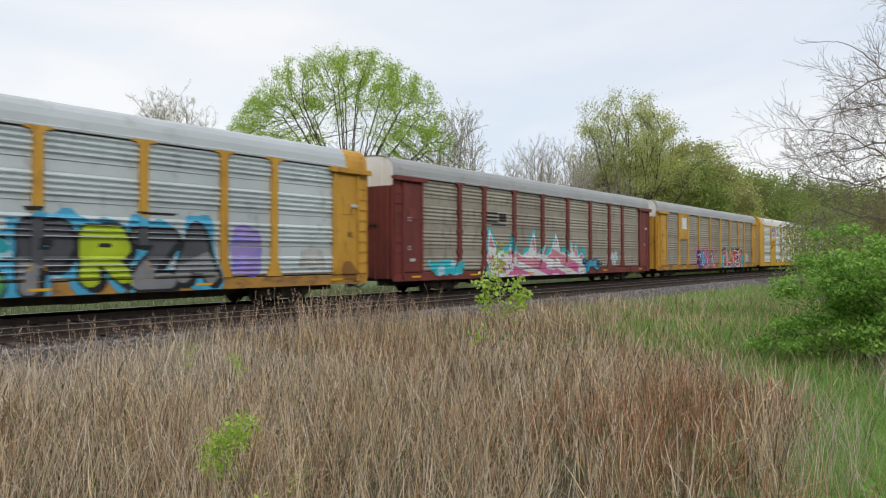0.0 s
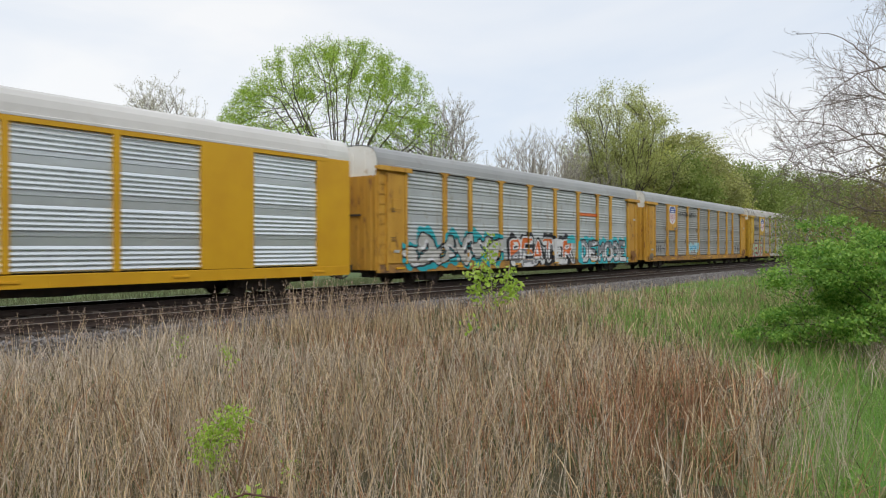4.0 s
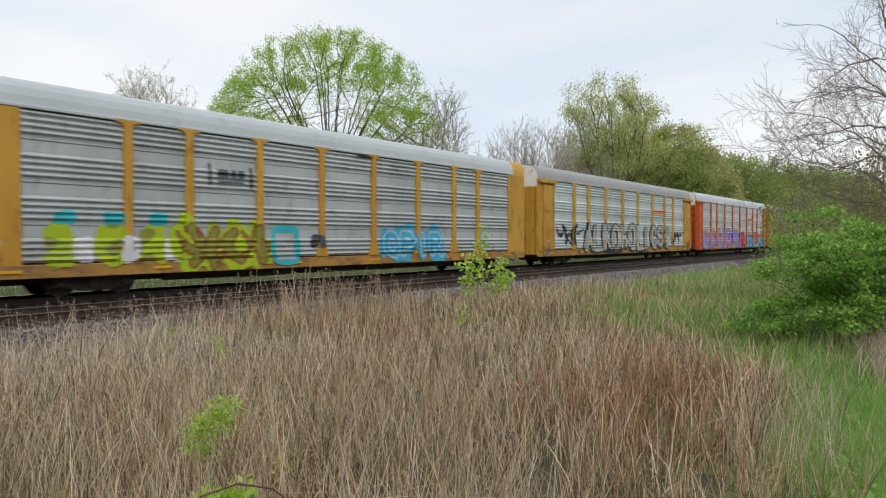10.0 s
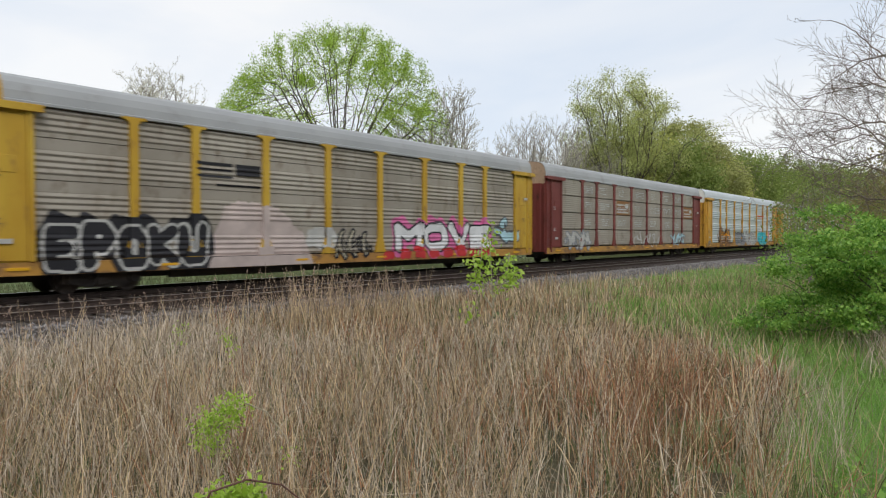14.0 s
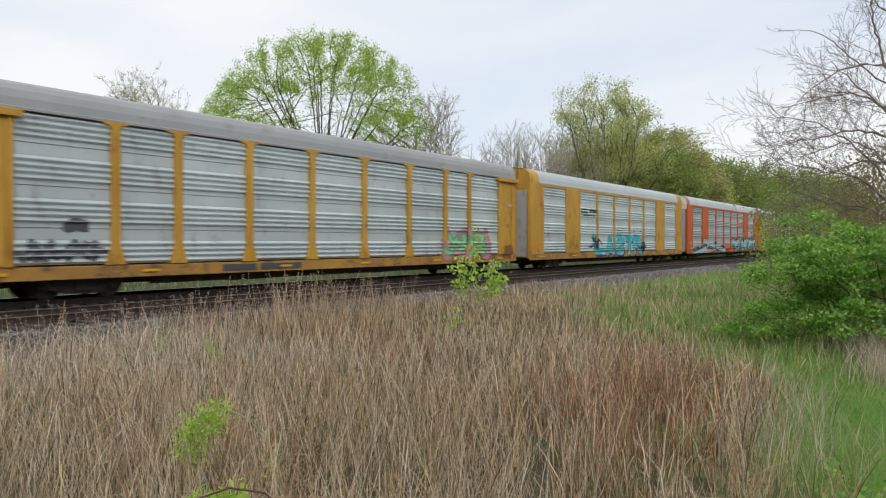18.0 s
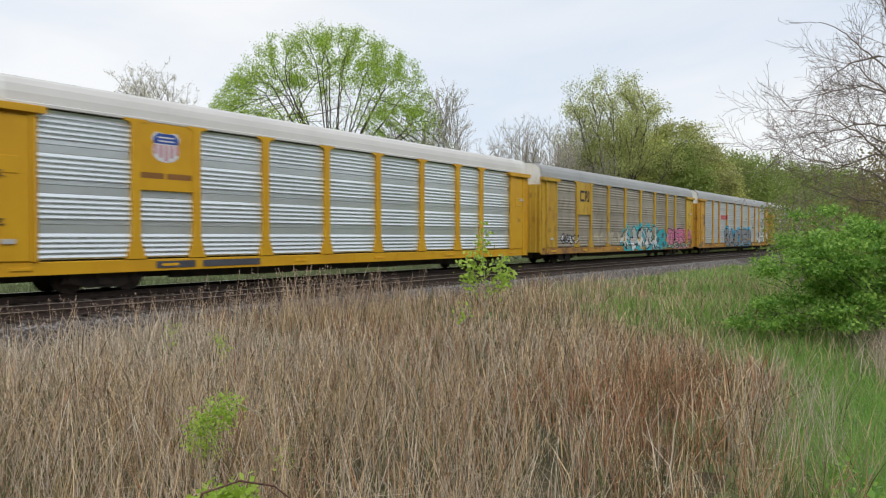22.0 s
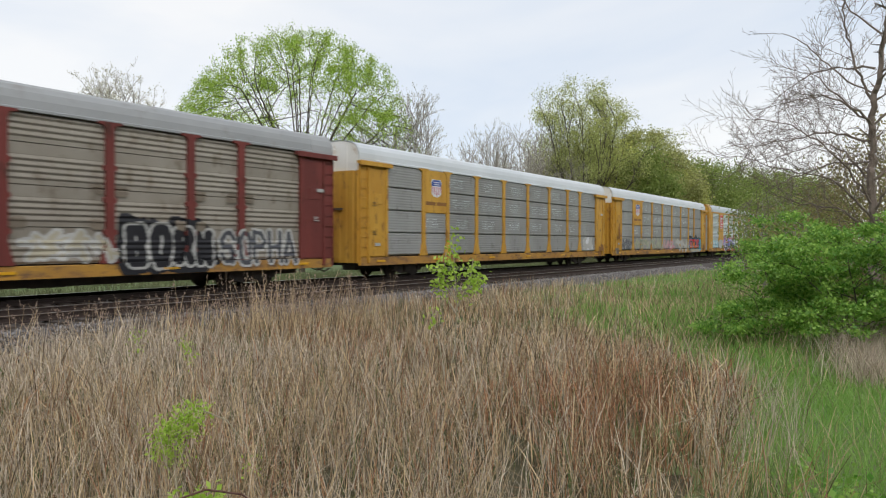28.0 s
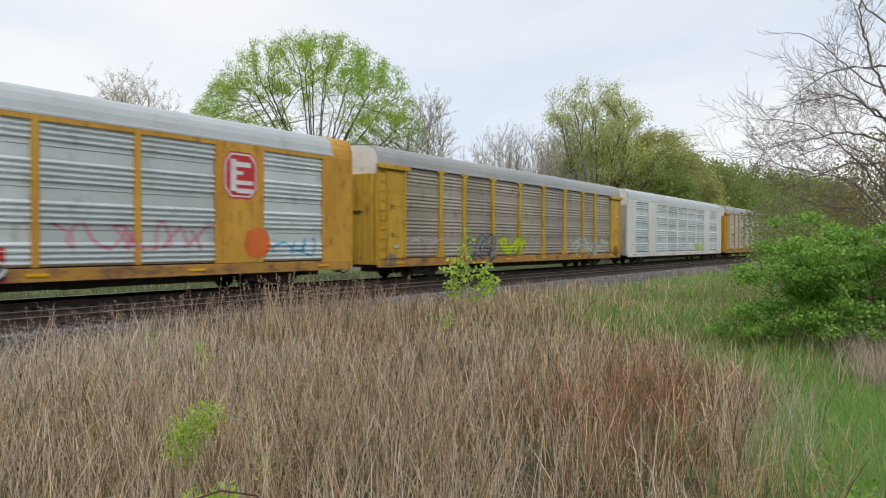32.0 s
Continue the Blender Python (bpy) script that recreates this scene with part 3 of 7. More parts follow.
def wheelset():
    s = Shape()
    for side in (-1, 1):
        c = side * 0.755
        s.disc(0, 0, 0.42, c - 0.06, c + 0.06, 24)
        s.disc(0, 0, 0.445, c - side * 0.06 - 0.012, c - side * 0.06 + 0.012, 24)
        s.disc(0, 0, 0.16, c - 0.09, c + 0.09, 12)
        for k in range(3):
            w = k * 2.094
            s.box(0.24 * math.cos(w) - 0.03, 0.24 * math.cos(w) + 0.03, c - 0.075, c + 0.075, 0.24 * math.sin(w) - 0.03, 0.24 * math.sin(w) + 0.03)
    s.disc(0, 0, 0.085, -0.95, 0.95, 10)
    return s.mesh("wheelset", WHEEL_STEEL)


SIDE_FRAME, WHEELSET = side_frame(), wheelset()
BOLSTER = Shape().slab(-0.2, 0.2, -0.95, 0.95, 0.48, 0.72).box(-0.7, 0.7, -0.3, 0.3, 0.55, 0.66).mesh("bolster", IRON)


def underframe_mesh():
    s = Shape()
    s.box(-HALF + 0.15, HALF - 0.15, -1.36, 1.36, 0.84, 1.0)
    s.box(-12.6, 12.6, -0.38, 0.38, 0.36, 0.84)
    s.box(-4.6, -2.6, -0.8, -0.4, 0.3, 0.7)
    s.box(2.4, 3.4, -0.8, -0.4, 0.3, 0.7)
    for k in range(13):
        x = -7.5 + k * 1.25
        s.box(x - 0.06, x + 0.06, -1.3, 1.3, 0.62, 0.84)
    # added near girder: dark iron that fills in the shaded band below the sill
    s.box(-7.6, 7.6, -0.95, -0.8, 0.33, 0.84)
    s.box(-7.6, 7.6, 1.05, 1.2, 0.40, 0.84)
    return s.mesh("underframe", IRON)


UNDERFRAME = underframe_mesh()
COUPLER = Shape().slab(0, 0.9, -0.12, 0.12, 0.72, 0.95).slab(0.5, 0.86, -0.2, 0.2, 0.66, 1.0).box(-0.3, 0.1, -0.5, 0.5, 0.6, 1.02).mesh("coupler", IRON)
HOSE = Shape().tube([(0.0, -0.4, 0.72), (0.25, -0.45, 0.5), (0.6, -0.45, 0.38), (0.95, -0.42, 0.5)], [0.035] * 4, 6).mesh("air_hose", IRON)
REFLECTOR = Shape().slab(0, 0.55, FLANK - 0.062, FLANK - 0.03, 0.74, 0.82, 0.004)
REFLECT_MAT = material("amber_reflector", (0.75, 0.42, 0.02), (0.7, 0.36, 0.02), 0.35)
REFLECTOR = REFLECTOR.mesh("reflector", REFLECT_MAT)


def stencil(mat):
    s = Shape()
    for w, z in ((0.26, 0.0), (0.18, 0.07), (0.23, 0.14)):
        s.slab(0, w, FLANK - 0.1, FLANK - 0.098 + 0.02, z, z + 0.03, 0.002)
    return s.mesh("stencil", mat)


STENCIL_PALE = stencil(material("faded_white_stencil", (0.5, 0.47, 0.45), (0.4, 0.36, 0.34), 0.6))
STENCIL_DARK = stencil(material("faded_dark_stencil", (0.16, 0.10, 0.04), (0.24, 0.15, 0.05), 0.6))


@functools.lru_cache(None)
def sill_mesh(paint):
    s = Shape().slab(-HALF + 0.1, HALF - 0.1, FLANK - 0.03, FLANK + 0.14, Z_SILL, Z_DECK - 0.03, 0.015)
    s.box(-HALF + 0.1, HALF - 0.1, FLANK - 0.045, FLANK - 0.03, Z_SILL, Z_SILL + 0.05)
    for k in range(9):
        x = -10.2 + k * 2.55
        s.slab(x - 0.05, x + 0.05, FLANK - 0.05, FLANK - 0.028, Z_SILL + 0.05, Z_DECK - 0.05, 0.006)
    return s.mesh("side_sill", PAINT[paint])


@functools.lru_cache(None)
def rail_mesh(paint):
    # without paint it is no rail: a dark strip for the shade below the eave
    if paint is None:
        return Shape().slab(-12.3, 12.3, FLANK + 0.03, FLANK + 0.1, Z_EAVE - 0.10, Z_EAVE - 0.02, 0.006).mesh("eave_rail", IRON)
    return Shape().slab(-12.3, 12.3, FLANK - 0.03, FLANK + 0.06, Z_EAVE - 0.20, Z_EAVE - 0.02, 0.006).mesh("eave_rail", PAINT[paint])


@functools.lru_cache(None)
def far_side_mesh(steel):
    s = Shape()
    prof = [(BACK - d, z) for d, z in PROFILES["gapped"]]
    s.sweep(list(reversed(prof)), -HALF, HALF, 1)
    s.box(-HALF, HALF, BACK - 0.12, BACK - 0.1, 0.6, 1.0)
    return s.mesh("far_side", STEEL[steel])


COLOUR_WORD = {"yellow": "yellow", "lemon": "dull yellow", "bright": "bright yellow", "orange": "orange", "maroon": "maroon", "white": "white"}
STEEL_WORD = {"silver": "silver ribbed", "grey": "weathered grey", "brown": "grimy brown-grey", "dark": "dull dark grey",
              "cream": "patchy cream", "bright": "shiny ribbed"}
REFLECT_X = (-12.4, -8.2, -3.0, 1.2, 6.0, 11.6)


def autorack(paint, steel, roof, style="grouped", wide=False, cap=("white", "yellow"), notched=False, logo=None, plain=False, sill=None, note=""):
    """One covered car carrier; returns its Empty, at rail height in the middle of the car."""
    text = f"{COLOUR_WORD[paint]} car-carrier, {STEEL_WORD[steel]} flanks" + (", " + note if note else "")
    car = thing("autorack_railcar", None, text, "railway car", "cars of the train")
    part("underframe", UNDERFRAME, car)
    part("side_sill", sill_mesh({"yellow": "dull", "lemon": "dull", "orange": "rusted"}.get(sill or paint, sill or paint)), car)
    for x in REFLECT_X:
        part("reflector", REFLECTOR, car, at=(x, 0, 0))
    part("eave_rail", rail_mesh(paint if wide else None), car)
    part("roof", roof_mesh(roof), car)
    for side, kind in ((-1, cap[0]), (1, cap[1])):
        turn = (0, 0, math.pi if side > 0 else 0)
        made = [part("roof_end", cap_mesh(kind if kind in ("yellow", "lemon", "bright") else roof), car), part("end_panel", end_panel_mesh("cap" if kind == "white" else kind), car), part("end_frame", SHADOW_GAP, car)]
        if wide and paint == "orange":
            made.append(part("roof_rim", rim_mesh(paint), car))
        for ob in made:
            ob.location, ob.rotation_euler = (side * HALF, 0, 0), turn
        for leaf in (-1, 1):
            d = part("end_door", end_door_mesh("rusted" if paint == "orange" else paint), car, at=(side * HALF, 0, 0))
            d.scale = (-side, leaf, 1)
            if leaf < 0:
                part("door_latch", LATCH, d)
                if wide or plain:
                    part("door_sheet", DOOR_SHEET, d, "bare pale steel sheet")
    for i in range(9):
        a, b = PANEL_EDGES[i], PANEL_EDGES[i + 1]
        w = round(b - a, 3)
        if wide and i in (1, 7):
            part("solid_panel", solid_panel_mesh(w, Z_DECK - 0.02, paint), car, at=(a, 0, 0))
            continue
        part("panel", panel_mesh(w, style, steel), car, at=(a, 0, 0))
        if logo and i == 1:
            part("solid_panel", solid_panel_mesh(w, 3.05, paint), car, at=(a, 0, 0))
    for i, x in enumerate(POSTS):
        if wide and i in (0, 1, 6, 7):
            continue
        part("post", slim_post(paint) if wide else post_mesh(paint, notched), car, at=(x, 0, 0))
    for side in (-1, 1):
        pieces = corner_meshes(paint)
        made = [part("corner_panel", pieces["corner_panel"], car)]
        if not (plain or wide):
            made += [part(k, pieces[k], car) for k in ("access_door", "outer_stile", "inner_stile", "hatch")]
            made.append(part("ledge", ledge_mesh(paint), car))
            made.append(part("ladder", ladder_mesh(paint), car))
        for ob in made:
            ob.location = (side * HALF, 0, 0)
            if side > 0:
                ob.scale = (-1, 1, 1)
        cp = part("coupler", COUPLER, car, at=(side * (HALF - 0.1), 0, 0))
        ho = part("air_hose", HOSE, car, at=(side * (HALF - 0.05), 0, 0))
        if side < 0:
            cp.rotation_euler = ho.rotation_euler = (0, 0, math.pi)
    part("far_side", far_side_mesh(steel), car)
    ink = STENCIL_DARK if paint in ("yellow", "lemon", "bright", "white") else STENCIL_PALE
    y0 = 0.085 if (wide or plain) else 0.0
    for x, z in ((-12.75, 3.2), (12.4, 2.45), (-12.75, 1.95)):
        part("stencil", ink, car, at=(x, y0, z))
    for tx in (-9.75, 9.75):
        truck = part("truck", BOLSTER, car, "soot-black cast truck", at=(tx, 0, 0))
        for y in (-1.02, 1.02):
            part("side_frame", SIDE_FRAME, truck, at=(0, y, 0))
        for wx in (-0.86, 0.86):
            WHEELS.append((part("wheelset", WHEELSET, truck, at=(wx, 0, 0.42)), car))
    return car


@functools.lru_cache(None)
def slim_post(paint):
    return Shape().slab(-0.1, 0.1, FLANK - 0.04, FLANK + 0.05, Z_DECK, Z_EAVE - 0.06, 0.01).mesh("post", PAINT[paint])


WHEELS = []
Y, G = "yellow", "grouped"
SPECS = [
    dict(paint=Y, steel="silver", roof="pale", cap=("white", Y), note="heavy black and lime graffiti"),
    dict(paint="maroon", steel="brown", roof="grey", cap=("white", "grey"), notched=True, note="pink and white graffiti"),
    dict(paint=Y, steel="brown", roof="grey", cap=("white", "grey"), style="soft", logo=True, note="blue and red graffiti"),
    dict(paint="bright", steel="bright", style="crisp", roof="white", cap=("bright", "white"), wide=True, note="a shield emblem"),
    dict(paint=Y, steel="grey", roof="grey", cap=("white", "grey"), note="white and teal graffiti"),
    dict(paint=Y, steel="dark", roof="grey", cap=("white", "grey"), style="soft", logo=True, note="a shield emblem"),
    dict(paint="lemon", steel="brown", roof="dirty", cap=("white", "dirty"), style="gapped", logo=True, note="a shield emblem and green tags"),
    dict(paint="orange", steel="grey", style="grouped", roof="pale", cap=("white", "pale"), note="a white paint patch"),
    dict(paint=Y, steel="grey", style="grouped", roof="pale", cap=(Y, Y), plain=True, note="lime and blue tags"),
    dict(paint=Y, steel="silver", roof="grey", cap=("white", "grey"), note="big white and black lettering"),
    dict(paint="orange", steel="silver", roof="pale", cap=("white", "pale"), note="violet and blue graffiti"),
    dict(paint="lemon", steel="brown", roof="grey", cap=("lemon", "grey"), note="red and white graffiti"),
    dict(paint="maroon", steel="brown", roof="grey", cap=("tan", "grey"), style="gapped", sill=Y, note="pale tags along the bottom"),
    dict(paint=Y, steel="silver", roof="pale", cap=("white", "grey"), note="brown, grey and teal tags"),
    dict(paint=Y, steel="silver", roof="grey", cap=("white", "grey"), note="a small green tag"),
    dict(paint=Y, steel="silver", roof="pale", cap=(Y, Y), wide=True, note="turquoise graffiti"),
    dict(paint="orange", steel="grey", style="grouped", roof="pale", cap=("white", "pale"), wide=True, note="black and pale blue graffiti"),
    dict(paint="bright", steel="bright", style="crisp", roof="white", cap=("white", "white"), logo=True, note="a shield emblem"),
    dict(paint="lemon", steel="brown", roof="grey", cap=("white", "grey"), style="soft", logo=True, note="blue and pink graffiti"),
    dict(paint=Y, steel="grey", roof="grey", cap=("white", "grey"), style="soft", note="grey and black graffiti"),
    dict(paint="lemon", steel="cream", roof="white", cap=("white", "white"), style="gapped", note="pale blue tags"),
    dict(paint="maroon", steel="brown", roof="grey", cap=("tan", "grey"), notched=True, sill=Y, note="white and black tags"),
    dict(paint=Y, steel="dark", roof="frost", cap=("white", "white"), style="gapped", logo=True, note="a shield emblem"),
    dict(paint=Y, steel="dark", roof="frost", cap=("white", "white"), style="gapped", logo=True, note="a shield emblem and many tags"),
    dict(paint=Y, steel="silver", roof="pale", cap=(Y, Y), wide=True, note="red octagon emblems"),
    dict(paint="lemon", steel="brown", roof="grey", cap=("white", "grey"), note="small grey and lime tags"),
    dict(paint="white", steel="silver", roof="pale", cap=("white", "white"), wide=True, note="clean paint"),
    dict(paint=Y, steel="grey", roof="grey", cap=("white", "grey"), note="no tags"),
    dict(paint=Y, steel="brown", roof="white", cap=("white", "white"), style="gapped", note="a white roof"),
    dict(paint="orange", steel="grey", roof="pale", cap=("white", "pale"), note="a pale roof"),
]
for spec in SPECS:
    if spec["steel"] in ("brown", "grey") and "style" not in spec:
        spec["style"] = "soft"
CARS = [autorack(**spec) for spec in SPECS]

# ---- painted marks on the cars ----
INK = {k: material(k + "_spray_paint", c, tuple(v * 0.8 for v in c), 0.55, scale=1.6, spots=tuple(v * 0.6 + 0.05 for v in c), spot_scale=5.0, spot_at=0.66, sheen=0.3) for k, c in {
    "black": (0.025, 0.025, 0.03), "charcoal": (0.09, 0.095, 0.11), "steel_grey": (0.25, 0.26, 0.28), "white": (0.75, 0.76, 0.78), "chalk": (0.52, 0.52, 0.50),
    "lime": (0.45, 0.58, 0.03), "olive": (0.28, 0.29, 0.05), "green": (0.10, 0.42, 0.16), "mint": (0.36, 0.60, 0.42), "sky": (0.08, 0.42, 0.66), "blue": (0.035, 0.09, 0.38),
    "ice": (0.42, 0.64, 0.72), "teal": (0.03, 0.40, 0.46), "turquoise": (0.05, 0.50, 0.58), "violet": (0.30, 0.27, 0.70), "lilac": (0.38, 0.29, 0.66), "pink": (0.66, 0.16, 0.36),
    "rose": (0.62, 0.27, 0.34), "blush": (0.55, 0.46, 0.43), "red": (0.58, 0.045, 0.05), "orange_red": (0.72, 0.17, 0.04), "amber": (0.66, 0.30, 0.03), "rust": (0.28, 0.13, 0.04),
    "navy": (0.04, 0.045, 0.13), "stain": (0.24, 0.20, 0.155), "sand": (0.46, 0.42, 0.32), "sage": (0.33, 0.37, 0.28)}.items()}


def skin(car_spec, x, z):
    """How far the outer skin of a car stands at (x, z), as y."""
    if z < Z_DECK + 0.005:
        return FLANK - 0.053
    ax = abs(x)
    if ax > DOOR - 0.02:
        return FLANK - (0.024 if car_spec.get("wide") or car_spec.get("plain") else 0.106)
    wide = car_spec.get("wide")
    if wide and 7.0 <= ax <= 9.0:
        return FLANK - 0.039
    if car_spec.get("logo") and -9.0 < x < -7.0 and z > 3.05:
        return FLANK - 0.039
    half = 0.11 if wide else (0.14 + 0.17 * max(0.0, min(1.0, (1.6 - z) / 0.6)))
    for p in POSTS:
        if abs(x - p) < half:
            return FLANK - (0.044 if wide else 0.059)
    prof = PROFILES[car_spec.get("style", "grouped")]
    return FLANK + float(np.interp(z, [q[1] for q in prof], [q[0] for q in prof])) - 0.004


COATS = collections.Counter()  # each coat of paint lies over the ones before it


def seg_dist(px, pz, ax, az, bx, bz):
    dx, dz = bx - ax, bz - az
    t = np.clip(((px - ax) * dx + (pz - az) * dz) / (dx * dx + dz * dz + 1e-9), 0, 1)
    return np.hypot(px - ax - t * dx, pz - az - t * dz)


def bend(a, b, c, steps=6):
    """Points of a curve from a to c, drawn towards b."""
    return [tuple((1 - u) ** 2 * p + 2 * u * (1 - u) * q + u * u * w for p, q, w in zip(a, b, c)) for u in (k / steps for k in range(steps + 1))]


# strokes of block letters on a grid of five by five, a to y from the lower left
GLYPH = {"A": "awe gi", "B": "auxtnk knjda", "C": "txvpfbdj", "D": "auwtjca", "E": "yuae kn", "F": "yua kn", "G": "txvpfbdjom", "H": "ua ye ko", "I": "wc", "K": "ua yk ke", "L": "uae", "M": "aumye", "N": "auey",
         "O": "vpfbdjtxv", "P": "auxtnk", "R": "auxtnk me", "S": "txvplnjdbf", "T": "uy wc", "U": "ufbdjy", "V": "ucy", "W": "ubrdy", "X": "ue ay", "Y": "um ym mc", "Z": "uyae", "!": "xm bc", "a": "nltjdbglnt", "c": "nkfbdi", "h": "ua klnjd", "i": "lb qv", "o": "lkfbdjonl", "s": "olkmjda"}


def letter_strokes(text, x0, x1, z0, z1, t, jag, rng):
    """Centre lines of fat letters that fill the box, their joints shaken by jag."""
    w, lines = (x1 - x0) / len(text), []
    for k, ch in enumerate(text):
        a, b = x0 + k * w + t * 0.95, x0 + (k + 1) * w - t * 0.95
        shake = {}
        lean, drop, rise = rng.uniform(-0.5, 0.9) * jag * w, rng.uniform(0, 0.1) * (z1 - z0), rng.uniform(0, 0.12) * (z1 - z0)
        for run in GLYPH.get(ch, "").split():
            line = []
            for c in run:
                q = ord(c) - 97
                if c not in shake:
                    shake[c] = (rng.uniform(-jag, jag) * w, rng.uniform(-jag, jag) * (z1 - z0) * 0.5)
                u, v = (q % 5) / 4, (q // 5) / 4
                lo, hi = z0 + t + drop, z1 - t - rise
                line.append((a + (b - a) * u + lean * v + shake[c][0], lo + (hi - lo) * v + shake[c][1]))
            lines.append(line)
    return lines


def tag_field(seed, x0, x1, z0, z1, count, heavy, jag, text="", shape=""):
    """A signed distance to a row of swollen, hooked and spiked paint shapes, on a grid."""
    rng = random.Random(seed)
    xs = np.arange(x0 - 0.35, x1 + 0.35, 0.03)
    zs = sorted({round(z, 3) for z in np.arange(max(Z_SILL + 0.01, z0 - 0.25), z1 + 0.3, 0.04)})
    px, pz = np.meshgrid((xs[1:] + xs[:-1]) / 2, (np.array(zs)[1:] + np.array(zs)[:-1]) / 2)
    wob = 0.04 * np.sin(px * 2.3 + seed) + 0.025 * np.sin(pz * 7 + px * 5.1)
    d = np.full(px.shape, 9.0)
    w, h = (x1 - x0) / count, (z1 - z0)
    t = heavy * min(w, h)

    def stroke(line, thick, taper):
        nonlocal d
        n = len(line) - 1
        for q in range(n):
            f = 1 - taper * abs(2 * (q + 0.5) / n - 1) ** 1.5
            d = np.minimum(d, seg_dist(px + wob, pz + wob * 0.6, *line[q], *line[q + 1]) - thick * f)

    if text:
        w = (x1 - x0) / len(text)
        t = heavy * min(w, h)
        if set(text) & set("SGEBs"):  # three bars above one another must leave room between them
            t = min(t, 0.145 * h)
        for line in letter_strokes(text, x0, x1, z0, z1, t, jag, rng):
            for a, b in zip(line[:-1], line[1:]):
                d = np.minimum(d, seg_dist(px + wob * 0.6, pz + wob * 0.4, *a, *b) - t)
        return xs, zs, px, pz, d
    if shape == "peaks":  # a crest of spires with slanting cuts
        d = pz - (z0 + h * 0.5) + 0.1 * np.sin(px * 5)
        for k in range(count):
            cx, top = x0 + (k + 0.5) * w + rng.uniform(-0.2, 0.2) * w, z0 + h * (1.0 if k % 3 == 0 else rng.uniform(0.5, 0.85))
            d = np.minimum(d, np.abs(px - cx - 0.25 * (pz - z0) * rng.uniform(-1, 1)) * 1.35 + (pz - top) * 0.5)
        d = np.maximum(d, np.maximum(x0 - px, px - x1) - 0.1 * np.sin(pz * 9))
        for k in range(count * 2):
            a = (rng.uniform(x0, x1), rng.uniform(z0, z0 + h * 0.5))
            e = (a[0] + rng.uniform(-0.5, 0.9) * w, a[1] + rng.uniform(-0.1, 0.35) * h)
            d = np.maximum(d, 0.05 - seg_dist(px, pz, *a, *e))
        return xs, zs, px, pz, d
    if shape == "shards":  # long slanting blades laid over one another
        d = np.full(px.shape, 9.0)
        for k in range(count):
            a = (x0 + k * w + rng.uniform(-0.2, 0.1) * w, z0 + h * rng.uniform(0.05, 0.5))
            e = (a[0] + w * rng.uniform(1.5, 2.4), a[1] + h * rng.uniform(0.2, 0.6) * rng.choice((-0.5, 1)))
            n = 7
            for q in range(n):
                u = (q + 0.5) / n
                mid = [(a[m] + (e[m] - a[m]) * g) for g in (q / n, (q + 1) / n) for m in (0, 1)]
                d = np.minimum(d, seg_dist(px, pz, *mid) - h * 0.23 * (1 - abs(2 * u - 1) ** 1.5) - 0.02)
        mast = x0 + (x1 - x0) * 0.38
        d = np.minimum(d, np.abs(np.abs(px - mast) - (z1 - pz) * 0.55) * 0.85 - 0.17 + 9 * (pz > z1))
        return xs, zs, px, pz, d
    if heavy < 0.1:  # one looping scrawl
        p = (x0, rng.uniform(z0, z1))
        for k in range(count * 3):
            e = (x0 + (x1 - x0) * (k + 1) / (count * 3) + rng.uniform(-0.4, 0.4) * w, z0 + h * (0.1 if k % 2 else 0.9) + rng.uniform(-0.25, 0.25) * h)
            stroke(bend(p, (p[0] + rng.uniform(-0.6, 0.9) * w, e[1] + rng.uniform(-0.3, 0.3) * h), e, 5), max(t, 0.025), 0.3)
            p = e
        return xs, zs, px, pz, d
    spike = 0.35 + 4 * jag
    for k in range(count):
        cx, lean = x0 + (k + 0.5) * w, rng.uniform(-0.5, 0.5)
        lo, hi = z0 + t * 0.8 + rng.uniform(0, 0.12) * h, z1 - t * 0.8 - rng.uniform(0, 0.14) * h
        body = bend((cx - lean * w * 0.5, lo), (cx + rng.uniform(-0.9, 0.9) * w, (lo + hi) / 2), (cx + lean * w * 0.5, hi))
        stroke(body, t * rng.uniform(1.15, 1.6), min(0.6, spike * 0.5))
        for side in (-1, 1):
            a = body[rng.randrange(1, 6)]
            e = (cx + side * w * rng.uniform(0.45, 0.85), rng.uniform(lo, hi))
            stroke(bend(a, (a[0] + side * w * rng.uniform(0.2, 0.8), rng.uniform(lo - 0.2 * h, hi + 0.2 * h)), e), t * rng.uniform(0.6, 0.95), min(0.95, spike))
        # slits cut back into the swollen body
        for q in range(2 if heavy > 0.13 else 0):
            a = (cx + rng.uniform(-0.45, 0.45) * w, rng.uniform(lo, hi))
            e = (a[0] + rng.uniform(-0.3, 0.3) * w, a[1] + rng.choice((-1, 1)) * rng.uniform(0.15, 0.3) * h)
            cut = np.full(px.shape, 9.0)
            line = bend(a, (a[0] + rng.uniform(-0.2, 0.2) * w, (a[1] + e[1]) / 2), e, 3)
            for m in range(3):
                cut = np.minimum(cut, seg_dist(px + wob, pz, *line[m], *line[m + 1]) - t * 0.17)
            d = np.maximum(d, -cut)
    return xs, zs, px, pz, d


